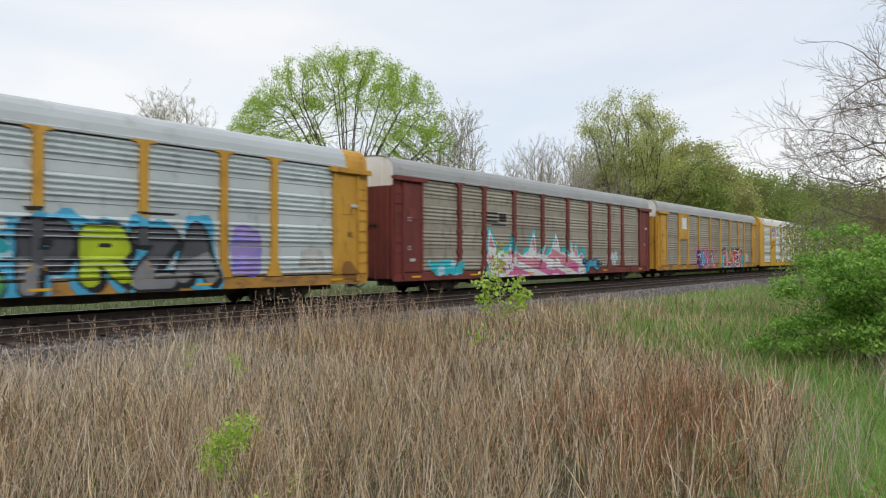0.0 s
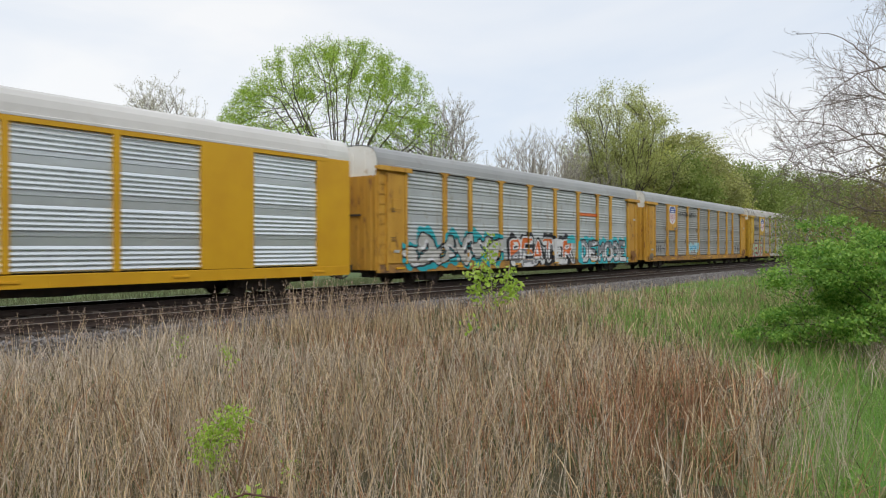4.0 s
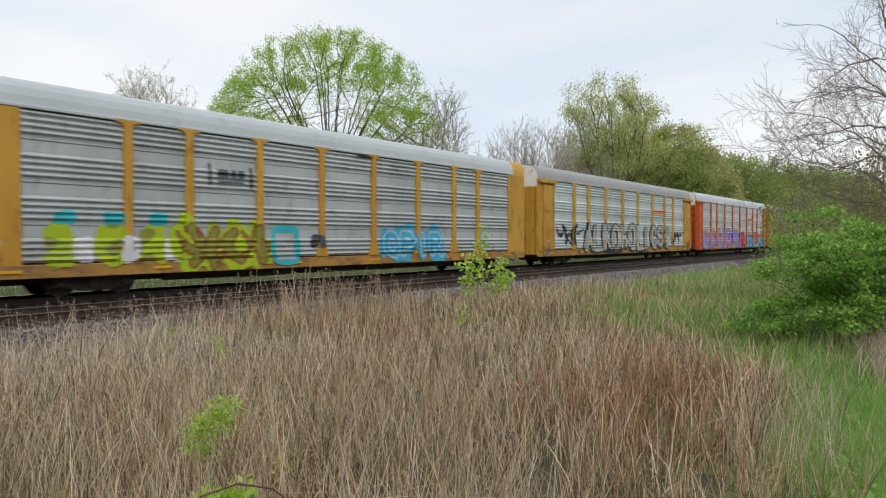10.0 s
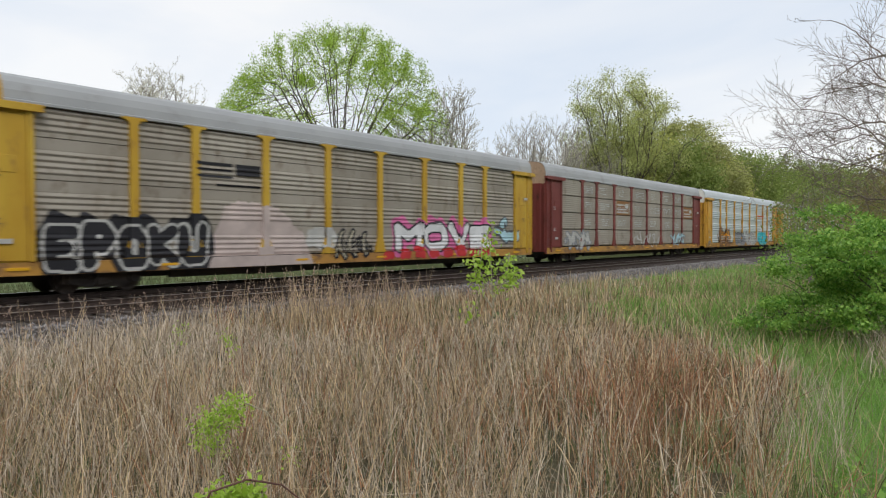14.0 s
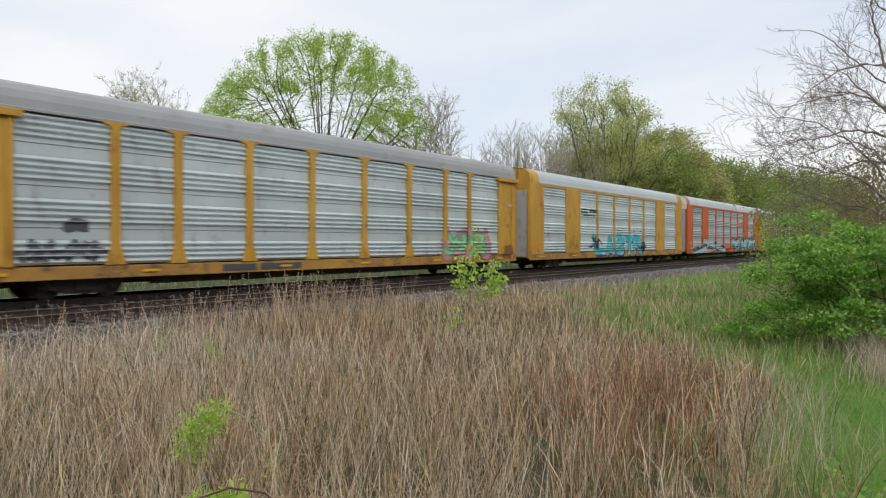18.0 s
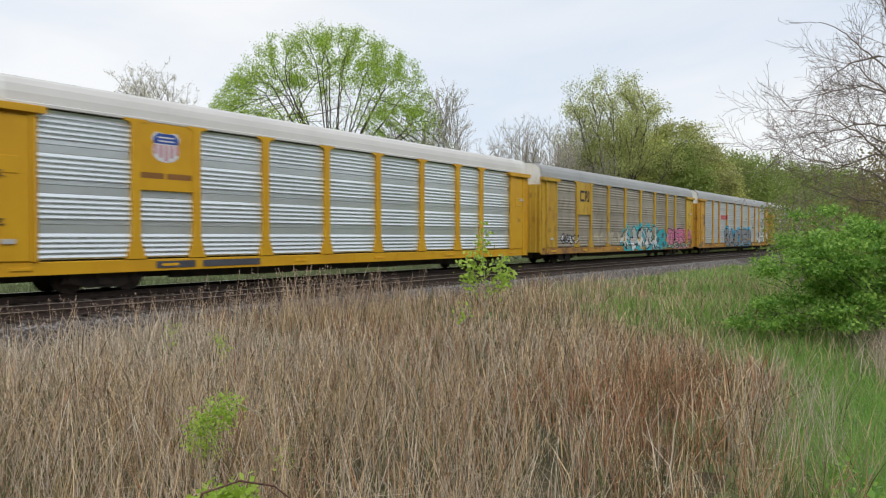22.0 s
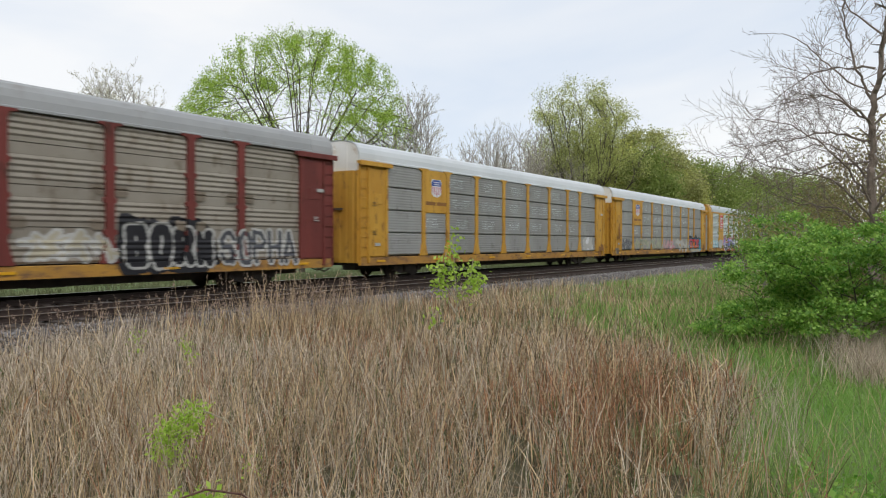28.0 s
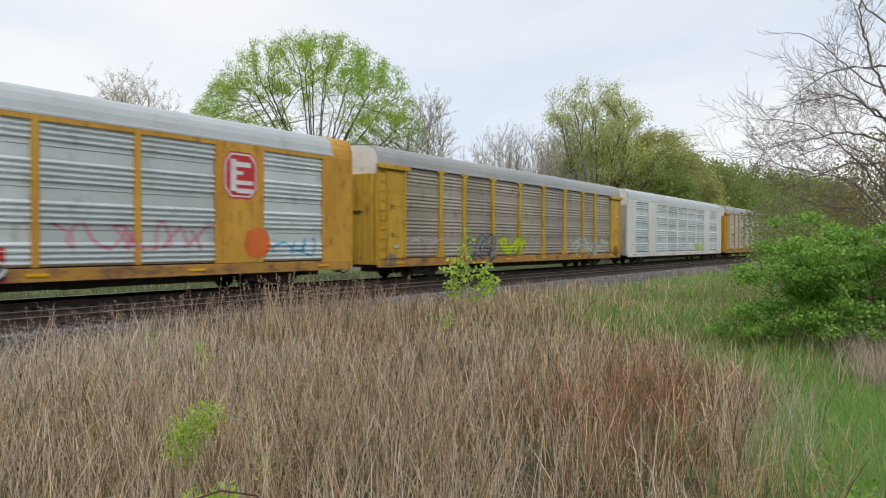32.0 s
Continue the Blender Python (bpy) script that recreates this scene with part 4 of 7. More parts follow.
def lay_paint(name, car, spec, xs, zs, img, inks, label):
    """Turns a picture of ink numbers (0: none) into thin paint that follows the skin of the car; each separate stroke is a piece."""
    COATS[car.name] += 1
    lift = 0.0015 * COATS[car.name]
    cuts = [p + q * e for p in POSTS for e in (-1, 1) for q in (0.14, 0.31)] + [-DOOR, DOOR]
    mid = (xs[1:] + xs[:-1]) / 2
    zone = np.digitize(mid, sorted(cuts))
    # runs of painted cells, joined from row to row
    root, last, runs = [], [], []
    def find(q):
        while root[q] != q:
            q = root[q]
        return q
    for r in range(len(zs) - 1):
        on = np.concatenate([[0], (img[r] > 0).astype(int), [0]])
        step = np.diff(on)
        now = []
        for a, b in zip(np.flatnonzero(step == 1), np.flatnonzero(step == -1)):
            k = len(root)
            root.append(k)
            for a2, b2, k2 in last:
                if a < b2 and a2 < b:
                    root[find(k2)] = find(k)
            now.append((a, b, k))
            runs.append((r, a, b, k))
        last = now
    shapes, area = {}, {}
    for r, a0, b0, k in runs:
        own = find(k)
        s = shapes.setdefault(own, Shape())
        area[own] = area.get(own, 0) + b0 - a0
        za, zb = zs[r], zs[r + 1]
        if za < Z_DECK < zb:
            za, zb = (Z_DECK, zb) if (za + zb) / 2 > Z_DECK else (za, Z_DECK)
        key = img[r, a0:b0] * 100 + zone[a0:b0]
        edge = a0 + 1 + np.flatnonzero(np.diff(key))
        before = None
        for a, b in zip([a0, *edge], [*edge, b0]):
            xa, xb = max(xs[a], -HALF + 0.02), min(xs[b], HALF - 0.02)
            if xb <= xa:
                continue
            xm = (xa + xb) / 2
            ya, yb = skin(spec, xm, za + (0.006 if za == Z_DECK else 0.0)) - lift, skin(spec, xm, zb) - lift
            ink = int(img[r, a]) - 1
            s.add([(xa, ya, za), (xb, ya, za), (xb, yb, zb), (xa, yb, zb)], [(0, 1, 2, 3)], ink)
            # the paint runs on over the sides of posts and the top of the sill
            if before and abs(before[0] - ya) + abs(before[1] - yb) > 0.002:
                s.add([(xa, before[0], za), (xa, ya, za), (xa, yb, zb), (xa, before[1], zb)], [(0, 1, 2, 3)], ink)
            if za == Z_DECK and r:
                yl = skin(spec, xm, za - 0.01) - lift
                s.add([(xa, yl, za), (xb, yl, za), (xb, ya, za), (xa, ya, za)], [(0, 1, 2, 3)], ink)
            before = (ya, yb)
    order = sorted((k for k in shapes if area[k] > 12 and shapes[k].f), key=lambda k: -area[k])
    holder = None
    for k in order:
        me = shapes[k].mesh(name, *[INK[i] for i in inks])
        if holder is None:
            holder = part(name, me, car, label)
        else:
            part(name + "_stroke", me, holder)


def graffiti(car, x0, x1, z0, z1, count, fill, edge=None, cloud=None, heavy=0.17, jag=0.06, label="spray-painted graffiti", fill2=None, shine=None, drop=None, seed=0, text="", shape="", odd=None, level=0.45, cast=(4, -3)):
    spec, holder = SPECS[car], CARS[car]
    seed = seed or int(car * 131 + abs(x0) * 17 + count)
    xs, zs, px, pz, d = tag_field(seed, x0, x1, z0, z1, count, heavy, jag, text, shape)
    inks, img = [], np.zeros(px.shape, int)

    def put(mask, ink):
        if ink not in inks:
            inks.append(ink)
        img[mask] = inks.index(ink) + 1
    lump = 0.12 * np.sin(px * 3.1 + seed) + 0.1 * np.sin(px * 7.3 + pz * 4 + seed * 2)
    if cloud:
        put(d + lump < 0.22, cloud)
    if drop:
        put(np.roll(np.roll(d, cast[0], 1), cast[1], 0) < 0.02, drop)
    if edge:
        put(d < 0.05, edge)
    inner = d < (-0.035 if edge else 0.0)
    put(inner, fill)
    if fill2:
        put(inner & (pz + 0.25 * np.sin(px * 2.0 + seed) < z0 + (z1 - z0) * level), fill2)
    for k, ink in (odd or {}).items():
        w = (x1 - x0) / len(text)
        put(inner & (px > x0 + k * w - 0.06) & (px < x0 + (k + 1) * w + 0.06), ink)
    if shine:
        put(inner & (np.roll(np.roll(d, -2, 1), 2, 0) > -0.09) & (np.sin(px * 4 + pz * 3) > 0), shine)
    if shape:
        bands = np.sin(px * 1.7 + pz * 6 + seed) - 0.35 if shape == "peaks" else np.sin(np.abs(px - x0 - 0.38 * (x1 - x0)) * 1.1 + pz * 8)
        put(inner & (d < -0.06) & (bands > 0), shine or fill)
        if shape == "shards":
            put(inner & (np.abs(bands) < 0.14), edge)
    img[(px < x0 - 0.3) | (px > x1 + 0.3)] = 0
    lay_paint("graffiti", holder, spec, xs, zs, img, inks, label)


def patch(car, x0, x1, z0, z1, ink, label="patch of sprayed paint", ragged=0.2, seed=1, second=None, name="paint_patch"):
    """A lump of paint with an uneven outline."""
    spec = SPECS[car]
    xs = np.arange(x0 - 0.3, x1 + 0.3, 0.03)
    zs = list(np.arange(max(Z_SILL + 0.01, z0 - 0.1), z1 + 0.2, 0.04))
    px, pz = np.meshgrid((xs[1:] + xs[:-1]) / 2, (np.array(zs)[1:] + np.array(zs)[:-1]) / 2)
    u, v = (px - (x0 + x1) / 2) / ((x1 - x0) / 2), (pz - (z0 + z1) / 2) / ((z1 - z0) / 2)
    rough = ragged * (np.sin(px * 5 + seed) * np.sin(pz * 6 + seed * 2) + 0.6 * np.sin(px * 11 + pz * 9 + seed))
    inside = u ** 4 + v ** 4 + rough < 1
    img = np.where(inside, 1, 0)
    if second:
        img = np.where(inside & (np.sin(px * 6 + seed) + np.sin(pz * 8 - px * 3) > 0.7), 2, img)
    lay_paint(name, CARS[car], spec, xs, zs, img, [ink] + ([second] if second else []), label)


def mound(car, top, ink, label):
    """A filled shape under a line of (x, z)."""
    xs = np.arange(top[0][0], top[-1][0], 0.03)
    zs = list(np.arange(Z_SILL + 0.01, max(q[1] for q in top), 0.04))
    px, pz = np.meshgrid((xs[1:] + xs[:-1]) / 2, (np.array(zs)[1:] + np.array(zs)[:-1]) / 2)
    roof = np.interp(px, [q[0] for q in top], [q[1] for q in top]) + 0.04 * np.sin(px * 9) + 0.03 * np.sin(px * 23)
    lay_paint("paint_patch", CARS[car], SPECS[car], xs, zs, np.where(pz < roof, 1, 0), [ink], label)


def bars(car, x0, x1, z0, z1, ink, rows=((0, 1, 0, 1),), label="stencilled marking", name="marking"):
    """Plain bars in a unit box, for marks and emblems that are not spelled out."""
    spec = SPECS[car]
    xs = np.arange(x0, x1 + 0.02, 0.03)
    zs = list(np.arange(z0, z1 + 0.02, 0.035))
    px, pz = np.meshgrid(((xs[1:] + xs[:-1]) / 2 - x0) / (x1 - x0), ((np.array(zs)[1:] + np.array(zs)[:-1]) / 2 - z0) / (z1 - z0))
    img = np.zeros(px.shape, int)
    for a, b, c, e in rows:
        img[(px >= a) & (px <= b) & (pz >= c) & (pz <= e)] = 1
    lay_paint(name, CARS[car], spec, xs, zs, img, [ink], label)


def shield(car, cx, z0, z1, y=FLANK - 0.038):
    """Enamel shield: dark blue head with a pale bar, red and white stripes below."""
    h, w = z1 - z0, (z1 - z0) * 0.46
    holder = part("emblem", Shape().prism([(cx - w * 0.95, z0 + h * 0.2), (cx - w * 0.6, z0 + h * 0.06), (cx, z0), (cx + w * 0.6, z0 + h * 0.06), (cx + w * 0.95, z0 + h * 0.2), (cx + w, z0 + h * 0.45), (cx + w * 0.88, z0 + h * 0.62), (cx + w * 1.08, z0 + h * 0.8), (cx + w * 0.8, z0 + h), (cx, z0 + h * 0.95), (cx - w * 0.8, z0 + h), (cx - w * 1.08, z0 + h * 0.8), (cx - w * 0.88, z0 + h * 0.62), (cx - w, z0 + h * 0.45)],
                                          y - 0.006, y + 0.002).mesh("emblem", INK["white"]), CARS[car], "white shield emblem")
    s = Shape().prism([(cx - w * 0.95, z0 + h * 0.62), (cx + w * 0.95, z0 + h * 0.62), (cx + w * 0.95, z0 + h * 0.8), (cx + w * 0.64, z0 + h * 0.95), (cx - w * 0.64, z0 + h * 0.95), (cx - w * 0.95, z0 + h * 0.8)], y - 0.011, y - 0.006)
    part("emblem_head", s.mesh("emblem_head", INK["blue"]), holder, "dark blue head of the shield")
    for k in range(2):
        z = z0 + h * (0.68 + 0.12 * k)
        part("emblem_bar", Shape().box(cx - w * 0.6, cx + w * 0.6, y - 0.015, y - 0.011, z, z + h * 0.05).mesh("emblem_bar", INK["white"]), holder)
    for k in range(5):
        x = cx - w * 0.9 + k * w * 0.41
        lo = z0 + h * (0.06 + 0.21 * abs(k - 2) / 2)
        part("emblem_stripe", Shape().box(x, x + w * 0.2, y - 0.010, y - 0.006, lo, z0 + h * 0.58).mesh("emblem_stripe", INK["rose"]), holder, "faded red stripe")


def octagon(car, cx, z0, z1, y=FLANK - 0.038):
    r, cz = (z1 - z0) / 2, (z0 + z1) / 2
    ring = lambda q: [(cx + q * 0.86 * a, cz + q * b) for a, b in ((1, -0.6), (1, 0.6), (0.62, 1), (-0.62, 1), (-1, 0.6), (-1, -0.6), (-0.62, -1), (0.62, -1))]
    holder = part("emblem", Shape().prism(ring(r), y - 0.006, y + 0.002).mesh("emblem", INK["red"]), CARS[car], "red octagon emblem")
    part("emblem_border", Shape().prism(ring(r * 0.93), y - 0.009, y - 0.006).mesh("emblem_border", INK["white"]), holder)
    part("emblem_field", Shape().prism(ring(r * 0.86), y - 0.012, y - 0.009).mesh("emblem_field", INK["red"]), holder)
    for a, b, c, e in ((-0.52, -0.24, -0.68, 0.68), (-0.24, 0.5, 0.36, 0.58), (-0.24, 0.1, 0.02, 0.18), (-0.24, 0.62, -0.4, -0.22), (-0.24, 0.62, -0.76, -0.56)):
        part("emblem_bar", Shape().box(cx + a * r, cx + b * r, y - 0.016, y - 0.012, cz + c * r, cz + e * r).mesh("emblem_bar", INK["white"]), holder)


def words(car, text, x0, x1, z, ink, y):
    """Readable words in the plain built-in face, their width stretched to fit."""
    cu = bpy.data.curves.new("lettering", "FONT")
    cu.body, cu.size, cu.extrude, cu.offset = text, 1.0, 0.0, 0.012
    tmp = new("lettering", cu)
    bpy.context.view_layer.update()
    me = bpy.data.meshes.new_from_object(tmp.evaluated_get(bpy.context.evaluated_depsgraph_get()))
    bpy.data.objects.remove(tmp)
    bpy.data.curves.remove(cu)
    w = max(v.co.x for v in me.vertices)
    k = (x1 - x0) / w
    for v in me.vertices:
        v.co = (x0 + v.co.x * k, y, z + v.co.y * k)
    me.materials.clear()
    me.materials.append(INK[ink])
    part("lettering", me, CARS[car], "painted words")


def paint_train():
    g = graffiti
    g(0, -9.0, 0.8, 0.62, 2.4, 5, "teal", "black", "sky", 0.22, fill2="green", shine="ice", label="blue and green graffiti")
    g(0, 1.0, 6.8, 0.62, 2.75, 4, "charcoal", "black", "sky", 0.194, 0.05, fill2="steel_grey", drop="black", label="large grey and lime lettering edged blue", text="PRZA", odd={1: "lime"}, seed=4)
    patch(0, 7.3, 8.5, 1.0, 2.7, "lilac", "violet sprayed blob", second="violet")
    patch(0, 10.2, 11.3, 1.2, 2.0, "chalk", ragged=0.7)
    g(1, -6.6, 3.4, 0.64, 2.95, 9, "rose", "white", "turquoise", 0.15, 0.1, fill2="pink", shine="white", label="pink and white spiky graffiti", shape="peaks", level=0.2)
    g(1, 3.6, 5.7, 0.75, 1.5, 2, "sky", "black", None, 0.2)
    g(1, 7.1, 8.3, 1.2, 2.0, 2, "ice", "white", None)
    patch(1, -11.2, -8.6, 0.8, 1.5, "turquoise", ragged=0.5, second="ice")
    bars(1, -6.9, -5.0, 3.25, 3.95, "black", ((0, 0.6, 0.8, 0.95), (0, 0.6, 0.5, 0.65), (0, 0.6, 0.2, 0.35), (0.65, 1, 0.3, 0.9), (0.3, 1, 0.0, 0.12)))
    g(2, -4.7, -0.4, 0.62, 2.35, 4, "sky", "black", "pink", 0.166, 0.05, label="blue lettering on pink", text="SAIR", odd={0: "blue", 3: "steel_grey"}, shine="white")
    g(2, 2.2, 8.2, 0.64, 2.35, 5, "red", "white", "black", 0.151, 0.05, drop="turquoise", label="red and white lettering", text="OLVER")
    patch(2, 1.6, 2.4, 0.7, 2.0, "turquoise", ragged=0.4, seed=4)
    patch(2, 8.1, 8.9, 0.9, 1.9, "teal", ragged=0.5, seed=2)
    patch(2, 9.6, 10.6, 1.1, 2.0, "chalk", ragged=0.6)
    bars(2, -8.5, -7.4, 3.9, 4.8, "white", label="white painted-over panel", name="paint_patch")
    shield(3, -8.05, 3.6, 5.0)
    words(3, "BUILDING", -8.85, -7.2, 3.2, "rust", FLANK - 0.04)
    words(3, "AMERICA", -8.85, -7.2, 2.85, "rust", FLANK - 0.04)
    g(3, -6.5, -4.8, 1.0, 1.4, 3, "black", None, None, 0.12)
    g(4, -11.8, -4.4, 0.8, 2.4, 4, "chalk", "black", "teal", 0.22, shine="white", label="chalk-white bubble graffiti")
    g(4, -3.4, 3.6, 0.63, 2.25, 6, "orange_red", "white", "black", 0.144, 0.07, fill2="steel_grey", shine="white", label="rust and white lettering", text="BEATER", odd={4: "white"})
    patch(4, 3.0, 4.0, 1.9, 2.4, "turquoise", ragged=0.5, seed=6)
    g(4, 4.7, 11.5, 0.7, 2.15, 6, "steel_grey", "black", "turquoise", 0.158, 0.05, fill2="white", label="turquoise and white lettering", text="DEMOGE", shine="white")
    patch(4, 4.2, 4.9, 0.7, 2.1, "turquoise", "turquoise paint block", 0.1, 3)
    bars(4, 4.5, 6.9, 3.55, 3.85, "orange_red", ((0, 1, 0.35, 1),), "orange sign board", "sign_board")
    shield(5, -8.0, 3.55, 5.02)
    words(5, "BUILDING  AMERICA", -6.3, -2.2, 4.35, "black", FLANK - 0.065)
    bars(5, -11.5, -9.4, 1.2, 2.1, "charcoal", ((0, 1, 0.94, 1), (0, 0.03, 0, 1), (0.97, 1, 0, 1), (0.1, 0.2, 0.1, 0.7), (0.3, 0.4, 0.1, 0.7), (0.5, 0.6, 0.1, 0.7), (0.7, 0.9, 0.4, 0.5)), "dark drawn tag", "graffiti")
    g(5, -3.6, -1.8, 1.45, 1.85, 4, "sky", None, "ice", 0.15)
    g(5, 9.6, 11.4, 1.2, 2.0, 3, "charcoal", None, None, 0.08, 0.1)
    words(6, "We will", -11.5, -9.3, 4.55, "charcoal", FLANK - 0.012)
    words(6, "deliver", -11.5, -9.3, 3.55, "charcoal", FLANK - 0.012)
    shield(6, -7.95, 3.45, 4.95)
    g(6, -12.2, -7.9, 0.62, 2.2, 4, "mint", "red", None, 0.166, 0.08, drop="black", label="green and red lettering", text="SEUS", fill2="chalk", level=0.2)
    g(6, -5.9, -3.3, 1.1, 2.0, 3, "chalk", None, None, 0.05, 0.1)
    g(6, -0.9, 3.7, 0.8, 2.0, 4, "sage", "chalk", None, 0.18)
    g(6, 6.4, 11.4, 0.9, 2.0, 5, "chalk", None, None, 0.05, 0.12)
    patch(6, -4.6, 1.5, 0.64, 0.95, "chalk", ragged=0.6)
    bars(7, 4.8, 7.2, 3.6, 3.95, "orange_red", ((0, 1, 0.5, 1), (0.02, 0.98, 0, 0.12)), "orange sign board", "sign_board")
    patch(7, -6.7, -5.2, 1.1, 2.0, "white", "white paint patch", 0.35, 3)
    g(7, -9.3, -7.6, 1.3, 1.7, 3, "steel_grey", None, None, 0.05)
    g(7, -11.6, -9.3, 1.1, 1.5, 4, "chalk", None, None, 0.04, 0.15)
    for k in range(3):
        x = -11.3 + k * 1.35
        patch(8, x, x + 0.85, 0.9, 2.1, "lime", "lime green paint figure", 0.55, k, "olive")
        patch(8, x + 0.25, x + 0.85, 2.05, 2.45, "turquoise", "turquoise outline", 0.2, k)
        patch(8, x + 0.75, x + 1.3, 0.95, 1.75, "white", "white paint", 0.4, k)
    g(8, -7.4, -3.9, 0.66, 2.2, 4, "olive", "rust", "lime", 0.17, 0.12, label="olive graffiti")
    patch(8, -3.8, -2.5, 0.7, 2.15, "turquoise", "turquoise paint block", 0.1, 2)
    bars(8, -3.6, -2.75, 0.9, 1.85, "blush", name="paint_patch", label="plain blush-coloured block")
    bars(8, -6.3, -4.6, 3.35, 4.2, "charcoal", ((0.0, 0.06, 0.1, 0.95), (0.94, 1, 0.05, 0.9), (0.2, 0.45, 0.4, 0.75), (0.5, 0.62, 0.4, 0.75), (0.66, 0.82, 0.4, 0.75), (0.2, 0.8, 0.2, 0.28)))
    g(8, 2.1, 6.1, 0.75, 2.1, 4, "sky", "ice", "sky", 0.151, 0.06, label="light blue lettering", text="OPIR")
    patch(8, -2.0, -1.3, 1.3, 1.8, "charcoal", ragged=0.5)
    bars(8, 0.5, 1.3, 4.98, 5.08, "black")
    g(9, -7.6, 6.9, 0.72, 2.8, 10, "chalk", "black", None, 0.15, 0.035, drop="black", label="large white lettering with black shadows", seed=77, text="ALKOhOLiCS", cast=(-8, -2))
    g(9, 6.9, 8.2, 0.72, 2.75, 1, "chalk", "black", None, 0.17, 0.05, drop="black", text="!", cast=(-8, -2))
    g(9, 8.4, 11.0, 1.1, 2.3, 2, "black", None, None, 0.12, 0.2, label="black spray-painted arrow")
    g(9, -11.0, -8.0, 1.2, 2.7, 2, "black", None, None, 0.1, 0.1)
    bars(9, 4.6, 7.1, 3.55, 3.9, "orange_red", ((0, 1, 0.5, 1), (0.02, 0.98, 0, 0.12)), "orange sign board", "sign_board")
    bars(9, -4.5, -1.6, 0.64, 0.92, "black", ((0, 0.45, 0, 1), (0.5, 1, 0, 1)), "black number board", "number_board")
    patch(10, -11.4, 3.4, 0.62, 2.3, "amber", "orange paint ground", 0.35, 3, "orange_red")
    g(10, -11.4, -5.0, 0.62, 2.5, 3, "violet", "lilac", "amber", 0.2, 0.12, drop="navy", label="violet graffiti on orange")
    g(10, -4.9, 2.6, 0.62, 2.75, 4, "violet", "lilac", "amber", 0.185, 0.07, drop="navy", label="violet lettering on orange", text="DVOA")
    for k in range(9):
        patch(10, -11 + k * 1.6, -10.5 + k * 1.6, 0.7 + 0.4 * (k % 3), 1.2 + 0.4 * (k % 3), ("mint", "amber", "red")[k % 3], seed=k)
    patch(10, 1.8, 3.6, 0.7, 2.4, "red", "red paint burst", 0.35, 5)
    patch(10, 3.4, 13.0, 0.62, 2.2, "orange_red", "orange paint ground", 0.3, 7)
    g(10, 4.0, 12.7, 0.63, 2.1, 5, "sky", "navy", None, 0.19, 0.03, drop="navy", label="bright blue block lettering", text="ZXLAX", shine="ice")
    bars(10, 4.8, 7.2, 3.5, 3.85, "orange_red", ((0, 1, 0.5, 1), (0.02, 0.98, 0, 0.12)), "orange sign board", "sign_board")
    mound(11, ((-6.9, 0.62), (-6.6, 1.5), (-6.2, 1.85), (-5.9, 2.7), (-5.2, 2.85), (-3.7, 2.65), (-3.3, 2.3), (-2.6, 1.7), (-2.2, 0.62)), "blush", "pale pink painted mound")
    patch(11, -2.4, -1.0, 1.2, 2.0, "chalk", ragged=0.6)
    g(11, -11.5, -6.6, 0.62, 2.1, 5, "black", "chalk", "black", 0.26, 0.05, label="black lettering edged white", text="EPOKU")
    g(11, -0.9, 0.9, 0.75, 1.95, 3, "sand", "black", None, 0.13)
    g(11, 2.4, 9.6, 0.85, 2.35, 4, "white", "black", "pink", 0.24, 0.04, label="white lettering on red", text="MOVE")
    for k in range(8):
        patch(11, 1.6 + k, 2.3 + k, 0.66, 1.0 + 0.1 * (k % 3), "red", seed=k, ragged=0.4)
    g(11, 10.2, 11.7, 1.2, 2.7, 1, "ice", "charcoal", None, 0.2)
    bars(11, -7.0, -4.5, 3.3, 4.1, "black", ((0, 0.55, 0.85, 0.95), (0, 0.55, 0.6, 0.7), (0, 0.55, 0.35, 0.45), (0.6, 1, 0.5, 0.95), (0.3, 1, 0.0, 0.1)))
    for x in (-3.9, 9.4):
        bars(12, x, x + 2.2, 3.05, 4.05, "rust", ((0, 1, 0, 1),), "maroon name board", "sign_board")
        bars(12, x + 0.1, x + 2.0, 3.2, 3.95, "chalk", ((0, 0.6, 0.75, 0.9), (0, 1, 0.05, 0.2), (0.0, 0.8, 0.35, 0.45), (0.7, 1, 0.5, 0.95)), "pale emblem bars")
    g(12, -11.2, -7.8, 0.8, 2.0, 4, "chalk", "steel_grey", None, 0.2)
    g(12, -0.7, 4.0, 0.9, 1.9, 4, "chalk", None, None, 0.06)
    g(12, 6.6, 9.6, 0.9, 1.9, 3, "ice", "steel_grey", None, 0.14)
    g(13, -9.4, -5.7, 0.72, 2.3, 4, "amber", "black", "rust", 0.2, fill2="rust", label="amber and brown graffiti")
    patch(13, -4.0, -0.3, 0.64, 1.85, "steel_grey", "grey paint ground", 0.3, 5)
    g(13, -4.0, -0.3, 0.78, 2.1, 4, "steel_grey", "charcoal", None, 0.17, 0.1)
    patch(13, 0.0, 4.0, 0.66, 1.9, "chalk", "pale grey paint ground", 0.25, 2)
    g(13, 0.0, 4.0, 0.75, 2.15, 4, "chalk", "steel_grey", None, 0.24, 0.06)
    patch(13, 4.8, 8.8, 0.64, 2.05, "turquoise", "turquoise painted block", 0.18, 1, "teal")
    patch(13, 9.2, 10.2, 1.3, 2.1, "rose", ragged=0.7)
    bars(13, 4.7, 7.2, 3.6, 3.95, "orange_red", ((0, 1, 0.5, 1), (0.02, 0.98, 0, 0.14)), "orange sign board", "sign_board")
